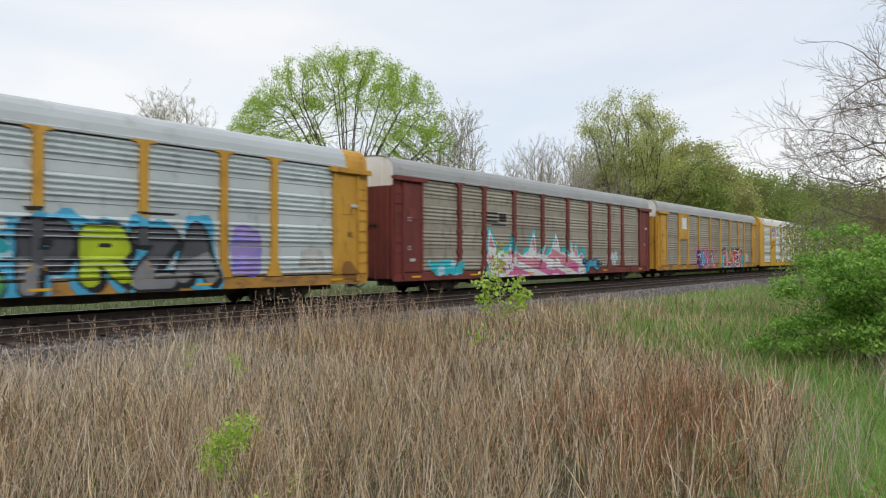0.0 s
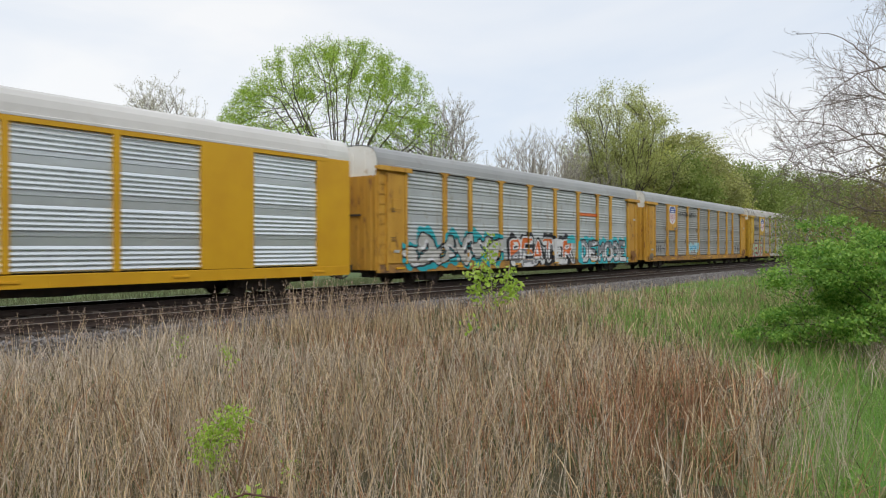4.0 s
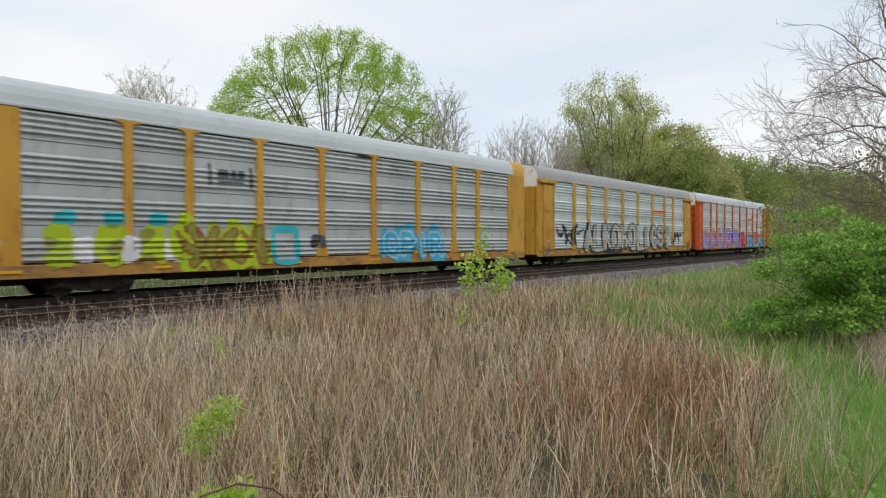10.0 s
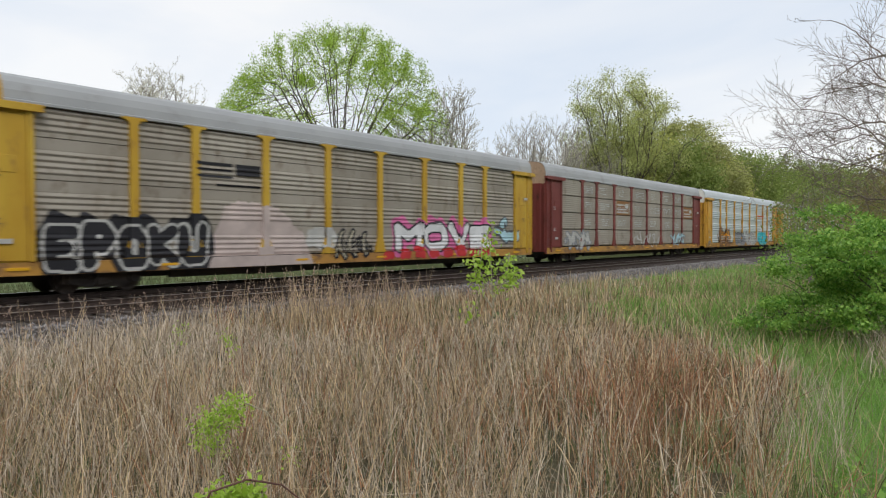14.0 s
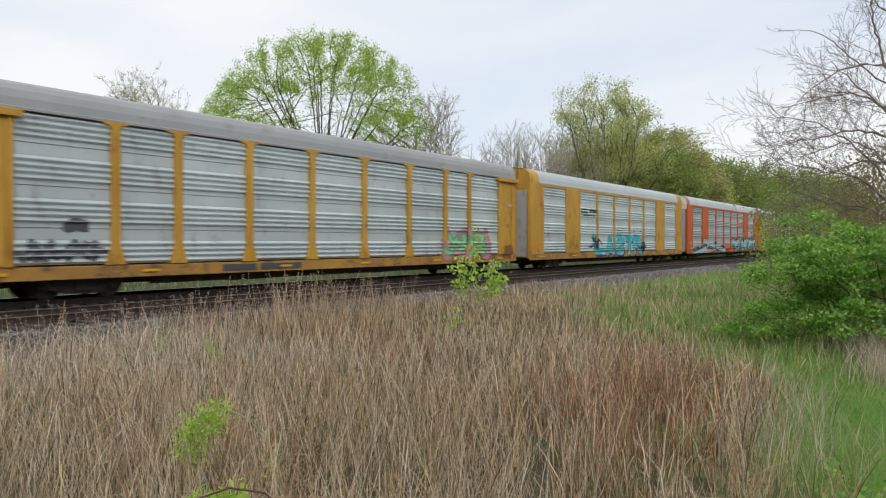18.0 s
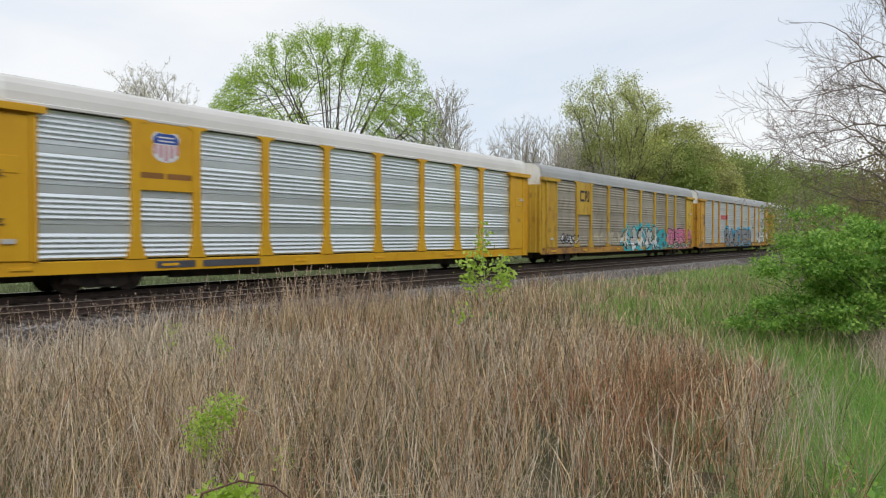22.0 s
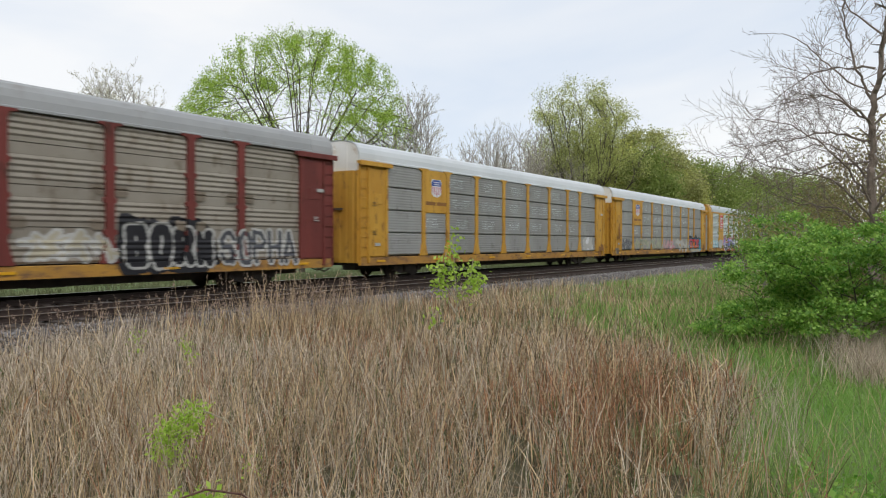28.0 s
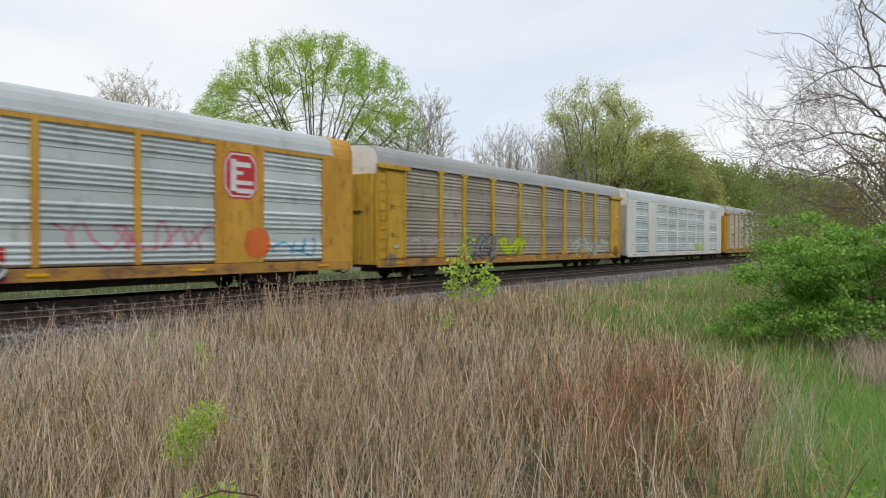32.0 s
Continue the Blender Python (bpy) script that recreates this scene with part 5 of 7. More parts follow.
    g(14, -11.7, -9.3, 1.1, 1.7, 4, "steel_grey", "charcoal", None, 0.12)
    patch(14, -10.4, -9.7, 1.9, 2.3, "charcoal", ragged=0.5)
    g(14, 7.0, 10.8, 1.0, 2.1, 4, "mint", "green", "rose", 0.16)
    bars(14, -5.4, -2.0, 0.68, 0.9, "charcoal", ((0, 0.4, 0, 1), (0.45, 1, 0, 1)), "dark number board", "number_board")
    bars(15, -6.7, -4.4, 3.4, 3.9, "black", ((0, 0.4, 0.75, 1), (0, 0.4, 0.35, 0.55), (0.5, 1, 0.5, 1), (0.1, 0.9, 0.0, 0.15)))
    g(15, -4.9, 4.0, 0.63, 2.25, 5, "turquoise", None, None, 0.25, 0.09, drop="navy", label="turquoise lettering with dark shadows", text="LASTR", shine="ice")
    g(15, -5.4, -3.6, 1.0, 2.1, 2, "black", None, None, 0.14, 0.2)
    g(15, 3.2, 4.6, 0.8, 1.9, 1, "black", None, None, 0.16, 0.2)
    g(15, -8.6, -7.4, 1.3, 1.95, 3, "rust", None, None, 0.07, 0.15)
    g(15, -13.2, -12.2, 1.2, 1.7, 2, "amber", None, None, 0.2)
    patch(16, -1.6, 2.4, 0.95, 1.5, "orange_red", "orange overspray", 0.75, 3)
    g(16, -12.4, -1.2, 0.63, 2.15, 9, "black", "sand", None, 0.15, 0.2, fill2="charcoal", shine="ice", label="black blades edged white and pale blue", shape="shards", seed=9)
    g(16, 2.0, 12.7, 0.66, 2.1, 6, "ice", "black", "rust", 0.2, 0.08, fill2="turquoise", label="pale blue graffiti")
    bars(16, 4.6, 7.0, 3.55, 3.95, "orange_red", ((0, 1, 0.5, 1), (0.02, 0.98, 0, 0.14)), "orange sign board", "sign_board")
    shield(17, -8.05, 3.92, 4.86)
    bars(17, -8.9, -7.2, 3.42, 3.6, "rust", ((0, 0.45, 0, 1), (0.52, 1, 0, 1)))
    bars(17, -8.4, -4.6, 0.68, 0.9, "charcoal", ((0, 0.35, 0, 1), (0.42, 1, 0, 1)), "dark number board", "number_board")
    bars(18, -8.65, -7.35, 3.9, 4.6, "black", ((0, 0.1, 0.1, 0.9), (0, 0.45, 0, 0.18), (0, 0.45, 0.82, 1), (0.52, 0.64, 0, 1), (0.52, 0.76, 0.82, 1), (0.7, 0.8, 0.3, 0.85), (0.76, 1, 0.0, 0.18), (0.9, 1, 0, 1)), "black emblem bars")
    g(18, -11.0, -8.9, 1.2, 1.8, 4, "white", "black", None, 0.14)
    g(18, -6.3, -2.2, 1.15, 2.05, 5, "sand", None, None, 0.2, 0.1)
    g(18, -1.9, 4.8, 0.63, 2.4, 5, "chalk", "black", "turquoise", 0.21, 0.1, fill2="white", shine="ice", label="white and turquoise graffiti")
    patch(18, 4.8, 7.0, 0.66, 2.2, "teal", "dark teal paint", 0.4, 2, "charcoal")
    patch(18, 6.9, 12.9, 0.64, 2.35, "rose", "pale rose paint ground", 0.25, 3)
    g(18, 7.1, 12.8, 1.2, 2.4, 4, "pink", "black", None, 0.144, 0.05, label="pink and black lettering", text="TKRA")
    g(18, 7.1, 12.6, 0.66, 1.2, 5, "mint", "black", None, 0.2, 0.2)
    bars(19, -6.2, -4.2, 3.3, 3.9, "red", ((0, 0.28, 0.1, 0.9), (0.36, 0.64, 0.1, 0.9), (0.72, 1, 0.1, 0.9)), "red stencilled emblem bars")
    g(19, -5.0, 5.4, 0.62, 2.5, 6, "steel_grey", "black", "sky", 0.173, 0.03, label="grey lettering edged black over blue", text="GASTER", drop="black")
    g(19, 8.0, 12.4, 0.95, 2.35, 2, "white", "steel_grey", None, 0.22, label="white paint scrawl")
    g(19, -12.35, -11.9, 2.7, 3.9, 1, "charcoal", None, None, 0.12)
    patch(20, -11.2, -6.5, 0.7, 2.0, "ice", "pale blue paint smear", 0.45, 3, "chalk")
    g(20, -2.0, 4.9, 0.95, 1.85, 6, "blush", None, "rose", 0.12)
    g(20, -5.6, -4.0, 1.0, 1.8, 2, "white", None, None, 0.1)
    g(21, -8.7, -6.1, 0.85, 2.3, 2, "white", "ice", None, 0.26, label="white bubble graffiti")
    patch(21, -5.9, -4.9, 1.7, 2.2, "white", ragged=0.3)
    g(21, -2.9, 1.0, 1.0, 1.8, 4, "sand", None, None, 0.05)
    g(21, 1.9, 4.5, 1.0, 1.95, 4, "sand", "chalk", None, 0.18)
    patch(21, 4.7, 8.0, 0.66, 2.15, "black", "black painted block", 0.12, 4)
    g(21, 4.8, 7.9, 0.68, 2.2, 4, "black", "chalk", "black", 0.25, 0.04, label="black lettering edged white", text="BORN")
    g(21, 8.1, 11.6, 0.72, 2.15, 5, "charcoal", "chalk", None, 0.158, 0.05, text="SOPHA")
    bars(21, -6.6, -4.4, 3.3, 4.05, "charcoal", ((0, 0.5, 0.85, 0.95), (0, 0.5, 0.65, 0.75), (0, 0.5, 0.45, 0.55), (0.55, 1, 0.4, 0.9), (0.4, 1, 0.0, 0.1)))
    shield(22, -8.0, 3.82, 4.72)
    bars(22, -8.85, -7.15, 3.42, 3.58, "rust", ((0, 0.45, 0, 1), (0.52, 1, 0, 1)))
    patch(22, 9.6, 11.3, 1.0, 2.0, "chalk", "white paint smear", 0.35, 2, "white")
    shield(23, -8.0, 3.85, 4.8)
    bars(23, -8.85, -7.15, 3.42, 3.58, "rust", ((0, 0.45, 0, 1), (0.52, 1, 0, 1)))
    g(23, -11.4, -9.4, 1.0, 1.9, 3, "steel_grey", "charcoal", None, 0.12)
    g(23, -8.5, -5.1, 1.0, 1.95, 4, "sage", "sand", None, 0.16)
    g(23, -4.6, -1.3, 0.95, 2.0, 4, "sage", "sand", None, 0.16)
    g(23, -0.8, 2.2, 1.0, 1.85, 4, "blush", "rose", None, 0.16)
    g(23, 3.0, 6.8, 0.7, 2.0, 3, "chalk", "sand", None, 0.18)
    patch(23, 7.0, 11.8, 0.63, 2.1, "sky", "bright blue paint ground", 0.12, 4)
    g(23, 7.4, 11.0, 0.95, 2.1, 3, "red", "black", "black", 0.173, 0.03, fill2="orange_red", text="EEE", label="red block graffiti on blue")
    patch(23, 7.5, 11.0, 0.63, 0.96, "sand", ragged=0.1)
    g(23, -12.5, -11.9, 1.6, 3.2, 1, "rust", None, None, 0.14)
    octagon(24, -8.0, 3.2, 4.88)
    octagon(24, 8.0, 3.2, 4.82)
    g(24, -11.7, -9.2, 1.0, 1.95, 4, "turquoise", "ice", None, 0.1, 0.15)
    patch(24, -9.2, -7.3, 0.95, 1.95, "chalk", "white paint patch", 0.3, 6)
    g(24, -6.8, 0.4, 0.63, 2.2, 5, "violet", "white", "red", 0.2, 0.14, fill2="navy", drop="black", label="violet and black graffiti edged white")
    g(24, 1.8, 7.1, 1.5, 2.2, 5, "rose", None, None, 0.06, 0.15)
    g(24, -6.4, -2.0, 2.05, 2.4, 4, "rose", None, None, 0.05, 0.2)
    patch(24, 8.2, 9.3, 1.2, 2.15, "orange_red", "red paint blot", 0.4, 2)
    g(24, 9.6, 11.6, 1.1, 1.8, 3, "sky", None, None, 0.05)
    g(25, -11.4, -9.0, 1.7, 1.95, 5, "chalk", None, None, 0.12)
    g(25, -6.6, -4.0, 0.8, 2.1, 3, "steel_grey", "charcoal", None, 0.15)
    g(25, -3.3, -0.9, 1.0, 2.1, 2, "lime", "olive", None, 0.2)
    g(25, 5.7, 11.0, 0.9, 2.0, 4, "sage", "chalk", None, 0.17)
    g(26, 4.0, 7.0, 0.9, 1.8, 3, "lime", None, None, 0.12)
    # rust that has run out beside the posts
    for car in (5, 6, 21):
        for k, x in enumerate(POSTS):
            for side in (-1, 1):
                for z in (2.15, 3.15):
                    if (k * 5 + side + int(z)) % 4:
                        patch(car, x + side * 0.36 - 0.2, x + side * 0.36 + 0.2, z - 0.16, z + 0.16, "stain", "rust stain", 0.75, k + side + z, name="rust_stain")
    # scuffed, rusty feet of the corner panels
    for car in (0, 4, 5, 6, 9, 13, 14, 18, 19, 22, 23, 25):
        patch(car, 12.15, 13.05, 0.75, 1.45, "rust", "rusty scuffs", 0.95, car, name="rust_stain")
        if car % 2:
            patch(car, -13.1, -12.3, 0.7, 1.2, "stain", "grimy scuffs", 0.95, car + 3, name="rust_stain")
    # small stencils and white data plates on the corner panels
    plate = Shape().slab(0, 0.34, FLANK - 0.113, FLANK - 0.098, 0, 0.13, 0.003).mesh("data_plate", INK["chalk"])
    for i, (spec, car) in enumerate(zip(SPECS, CARS)):
        if not (spec.get("wide") or spec.get("plain")):
            part("data_plate", plate, car, at=(12.55, 0, 3.6))
            part("data_plate", plate, car, at=(-12.6, 0, 1.45))
        else:
            part("data_plate", plate, car, at=(-12.7, 0.085, 1.5))


paint_train()

# ---- trees ----


def grow(rng, base, crown_fn, n_attr, step, reach, kill, trunk_h, limit=260, lines=(), most=4500, keep=0.3, jit=0.12, heads=None):
    """Branch skeleton that grows towards points of a crown; returns points, parents."""
    att = np.array([crown_fn(rng) for _ in range(n_attr)])
    pts, par = [np.array(base, float)], [-1]
    k = max(1, int(trunk_h / step))
    for i in range(k):
        pts.append(pts[-1] + np.array([rng.uniform(-0.06, 0.06) * step, rng.uniform(-0.06, 0.06) * step, step]))
        par.append(len(pts) - 2)
    for line in lines:
        first = np.array(line[0], float)
        at = int(np.argmin([np.linalg.norm(p - first) for p in pts]))
        if heads is not None:
            heads.append(len(pts))
        for a, b in zip(line[:-1], line[1:]):
            a, b = np.array(a, float), np.array(b, float)
            m = max(1, int(round(np.linalg.norm(b - a) / step)))
            for q in range(1, m + 1):
                pts.append(a + (b - a) * q / m + np.array([rng.uniform(-0.1, 0.1) * step for _ in range(3)]))
                par.append(at)
                at = len(pts) - 1
    alive = np.ones(len(att), bool)
    near = np.full(len(att), 1e9)
    who = np.zeros(len(att), int)
    done = 0
    for it in range(limit):
        for i in range(done, len(pts)):
            d = np.linalg.norm(att - pts[i], axis=1)
            better = d < near
            near[better], who[better] = d[better], i
        done = len(pts)
        alive &= near > kill
        use = alive & (near < reach)
        if not use.any():
            if not alive.any():
                break
            use = alive & (near <= near[alive].min() + 0.01)
        for node in np.unique(who[use]):
            v = att[use & (who == node)] - pts[node]
            v = (v / np.linalg.norm(v, axis=1)[:, None]).mean(0)
            v += np.array([rng.uniform(-jit, jit) for _ in range(3)])
            if par[node] >= 0:
                back = pts[node] - pts[par[node]]
                v += keep * back / (np.linalg.norm(back) + 1e-9)
            ln = np.linalg.norm(v)
            if ln < 1e-6:
                continue
            pts.append(pts[node] + v / ln * step)
            par.append(node)
        if len(pts) > most:
            break
    return np.array(pts), par


def branch_mesh(name, pts, par, tip, power, base_r, mat, k=5, holder=None, heads=()):
    """Tapered limbs; returns the mesh and the thin tips' places. heads: nodes at which limbs of their own begin, hung under holder."""
    n = len(pts)
    kids = [[] for _ in range(n)]
    for i, p in enumerate(par):
        if p >= 0:
            kids[p].append(i)
    r = np.zeros(n)
    for i in range(n - 1, -1, -1):
        r[i] = tip if not kids[i] else sum(r[c] ** power for c in kids[i]) ** (1 / power)
    if r[0] > 0:
        r = np.where(r > tip * 1.5, tip * 1.5 + (r - tip * 1.5) * max(0.05, (base_r - tip * 1.5) / max(1e-6, r[0] - tip * 1.5)), r)
    s = Shape()
    own, shapes = [-1] * n, {-1: s}
    for i in range(n):
        own[i] = i if i in heads else (own[par[i]] if par[i] >= 0 else -1)
        shapes.setdefault(own[i], Shape())
    started = set()
    for i in range(n):
        ps = [c for c in kids[i]]
        main = max(ps, key=lambda c: r[c]) if ps else None
        starts = [0] if i == 0 else []
        for c in ps:
            if c != main or i == 0 or c in heads:
                starts.append(c)
        for c in starts:
            if c in started:
                continue
            started.add(c)
            chain = [c] if c == 0 else [par[c], c]
            while kids[chain[-1]]:
                nxt = max(kids[chain[-1]], key=lambda q: r[q])
                if nxt in heads and len(chain) > 1:
                    break
                chain.append(nxt)
            if len(chain) < 2:
                continue
            rad = [r[q] for q in chain]
            if c != 0:
                rad[0] = rad[1]
            shapes[own[chain[1]]].tube([pts[q] for q in chain], rad, k if rad[0] > tip * 3 else 3)
            started.update(chain[1:])
    tips = [i for i in range(n) if r[i] < tip * 2.2]
    for head, piece in shapes.items():
        if head >= 0 and piece.f:
            part("limb", piece.mesh("limb", mat), holder)
    return s.mesh(name, mat), pts[tips] if tips else pts[-1:]


def leaf_cloud(r, centres, per, spread, size, aspect=1.7):
    """Small folded leaves scattered round the given points."""
    c = np.repeat(centres, per, axis=0)
    n = len(c)
    c = c + r.normal(0, spread, (n, 3))
    d = r.normal(0, 1, (n, 3))
    d /= np.linalg.norm(d, axis=1)[:, None]
    u = np.cross(d, r.normal(0, 1, (n, 3)))
    u /= np.linalg.norm(u, axis=1)[:, None] + 1e-9
    s = size * (0.6 + 0.8 * r.rand(n))[:, None]
    a, b = d * s * aspect / 2, u * s / 2
    return np.stack([c - a, c + b, c + a, c - b], 1)


def dome(cx, cy, cz, rx, ry, rz, low=-0.35, shell=0.5, taper=0.0):
    def fn(rng):
        while True:
            x, y, z = rng.uniform(-1, 1), rng.uniform(-1, 1), rng.uniform(low, 1)
            q = x * x + y * y + z * z
            if q <= 1 and rng.random() < shell + (1 - shell) * q ** 1.5:
                f = 1 - taper * max(0.0, z)
                return (cx + x * rx * f, cy + y * ry * f, cz + z * rz)
    return fn


def at_angle(az, dist):
    """Ground place in the compass direction az (degrees from +y towards +x)."""
    return dist * math.sin(radians(az)), dist * math.cos(radians(az))


def tree(seed, az, dist, h, rx, crown_z, rz, n_attr, leaf_mat, leaves, size, spread, bark, label, base_r=0.3, trunk_h=2.0, step=0.55, low=-0.35, shell=0.5, tip=0.018, top_heavy=0.0, clumps=0, taper=0.0, ry=None, group="trees behind the railway", fan=0, most=4500, bare=-0.25, hang=0.0):
    rng, r = random.Random(seed), np.random.RandomState(seed)
    x, y = at_angle(az, dist)
    z0 = float(ground_z(x, y)) - 0.1
    limbs, heads = [], []
    for k in range(fan):
        a, lift = 2 * math.pi * (k + rng.uniform(-0.3, 0.3)) / fan, rng.uniform(0.25, 1.0)
        out = rx * math.cos(lift * 1.35) * 0.72
        top = crown_z + rz * math.sin(lift * 1.35) * 0.7
        foot = trunk_h * rng.uniform(0.75, 1.0)
        limbs.append([(0, 0, foot), (out * 0.22 * math.cos(a), out * 0.22 * math.sin(a), foot + (top - foot) * 0.38), (out * 0.6 * math.cos(a), out * 0.6 * math.sin(a), foot + (top - foot) * 0.75), (out * math.cos(a), out * math.sin(a), top)])
    pts, par = grow(rng, (0, 0, 0), dome(0, 0, crown_z, rx, ry or rx, rz, low, shell, taper), n_attr, step, 6.0, step * 1.9, trunk_h, lines=limbs, most=most, heads=heads)
    t = thing("tree", None, label, "tree", group, at=(x, y, z0))
    wood, tips = branch_mesh("trunk", pts, par, tip, 2.1, base_r, bark, holder=t, heads=set(heads))
    part("trunk", wood, t)
    if leaves:
        # leaves gather in clumps: some parts of the crown carry many, some hardly any
        rel = (tips - np.array([0, 0, crown_z])) / np.array([rx, ry or rx, rz])
        shell_at = np.clip(np.linalg.norm(rel, axis=1), 0, 1)
        w = 0.5 + 0.5 * np.sin(tips[:, 0] * 1.1 + seed) * np.sin(tips[:, 1] * 1.2 + 2 * seed)
        w = w * (1 - top_heavy + top_heavy * 1.6 * shell_at ** 3 * np.clip((rel[:, 2] - bare + hang * np.clip(rel[:, 0] * math.cos(radians(az)) - rel[:, 1] * math.sin(radians(az)), 0, 1)) * 1.3, 0, 1))
        if clumps:
            outer = np.flatnonzero((shell_at > 0.78) & (rel[:, 2] > max(-0.05, bare)))
            heart = tips[r.choice(outer, clumps)]
            for c, q in zip(heart, 0.7 + 0.9 * r.rand(clumps)):
                w += 3.6 * np.exp(-(np.linalg.norm((tips - c) / np.array([1.5, 1.5, 0.8]), axis=1) / q) ** 2)
        pick = tips[r.choice(len(tips), leaves, p=w / w.sum())]
        part("crown", quads_mesh("crown", leaf_cloud(r, pick, 1, spread, size), leaf_mat), t, "young leaves")
    return t


def smooth_line(rng, line, step, wob):
    out = [line[0].copy()]
    for k in range(len(line) - 1):
        a, b = line[k], line[k + 1]
        before, after = line[max(0, k - 1)], line[min(len(line) - 1, k + 2)]
        n = max(2, int((b - a).length / step))
        for q in range(1, n + 1):
            u = q / n
            m0, m1 = (b - before) * 0.5, (after - a) * 0.5
            p = a * (2 * u ** 3 - 3 * u * u + 1) + m0 * (u ** 3 - 2 * u * u + u) + b * (3 * u * u - 2 * u ** 3) + m1 * (u ** 3 - u * u)
            out.append(p + Vector([rng.uniform(-wob, wob) for _ in range(3)]))
    return out


def sideways(rng, d, least, most):
    """A direction that leaves d by an angle between least and most."""
    a, w = rng.uniform(least, most), rng.uniform(0, 2 * math.pi)
    u = d.orthogonal().normalized()
    v = d.cross(u)
    return (d * math.cos(a) + (u * math.cos(w) + v * math.sin(w)) * math.sin(a)).normalized()


def spray(s, rng, p, d, length, rad, depth, lift, tips, gap=0.2, fine=0.0034, spread=(0.45, 0.95)):
    """An arching branch with finer ones along it."""
    n = max(3, int(length / gap))
    line, d = [p.copy()], d.copy()
    for k in range(n):
        d = (d + Vector((rng.gauss(0, 0.09), rng.gauss(0, 0.09), rng.gauss(0, 0.09) + lift))).normalized()
        line.append(line[-1] + d * (length / n))
        if depth and k and rng.random() < 0.8:
            spray(s, rng, line[-1], sideways(rng, d, *spread), length * rng.uniform(0.25, 0.55), rad * 0.55, depth - 1, lift, tips, gap, fine, spread)
    s.tube(line, [max(fine, rad * (1 - 0.75 * i / n)) for i in range(n + 1)], 3)
    if tips is not None and depth < 2:
        tips.extend(tuple(q) for q in line[1:])


def spray_tree(seed, az, dist, rx, crown_z, rz, leaf_mat, leaves, size, spread, bark, label, base_r=0.2, trunk_h=2.0, limbs=11, gap=0.6, fine=0.013, twigs=(0.35, 0.8), depth=2, lean=0.75):
    rng, r = random.Random(seed), np.random.RandomState(seed)
    x, y = at_angle(az, dist)
    t = thing("tree", None, label, "tree", "trees behind the railway", at=(x, y, float(ground_z(x, y)) - 0.1))
    tips = []
    top = crown_z + rz
    foot = Vector((0, 0, trunk_h))
    part("trunk", Shape().tube(smooth_line(rng, [Vector((0, 0, 0)), foot, Vector((rng.uniform(-0.4, 0.4), 0.2, trunk_h + 0.3 * (top - trunk_h))), Vector((0, 0, top * 0.9))], 0.7, 0.04),
                               [max(fine, base_r * (1 - 0.9 * k / 40)) for k in range(60)][:len(smooth_line(random.Random(1), [Vector((0, 0, 0)), foot, Vector((0, 0.2, trunk_h + 0.3 * (top - trunk_h))), Vector((0, 0, top * 0.9))], 0.7, 0.0))], 6).mesh("trunk", bark), t)
    for k in range(limbs):
        a = 2 * math.pi * (k + rng.uniform(-0.3, 0.3)) / limbs
        w = rng.uniform(0.1, 1.0) * lean
        start = Vector((0, 0, trunk_h * rng.uniform(0.6, 1.6)))
        reach = rng.uniform(0.85, 1.0)
        end = Vector((rx * math.sin(w * 1.5) * math.cos(a) * reach, rx * math.sin(w * 1.5) * math.sin(a) * reach, crown_z + rz * math.cos(w * 1.5) * reach))
        knee = start.lerp(end, 0.5) + Vector((0.18 * end.x, 0.18 * end.y, -0.05 * rz))
        line = smooth_line(rng, [start, start.lerp(knee, 0.5), knee, end], gap, 0.05)
        s = Shape()
        s.tube(line, [max(fine, base_r * 0.42 * (1 - 0.85 * q / len(line))) for q in range(len(line))], 5)
        for i in range(len(line) // 4, len(line) - 1):
            if rng.random() < 0.9:
                d = (line[i + 1] - line[i]).normalized()
                spray(s, rng, line[i], sideways(rng, d, *twigs), rx * rng.uniform(0.25, 0.5), base_r * 0.16, depth, 0.05, tips, gap, fine, twigs)
        part("limb", s.mesh("limb", bark), t)
    tips = np.array(tips)
    if leaves:
        part("crown", quads_mesh("crown", leaf_cloud(r, tips[r.choice(len(tips), leaves)], 1, spread, size), leaf_mat), t, "young leaves")


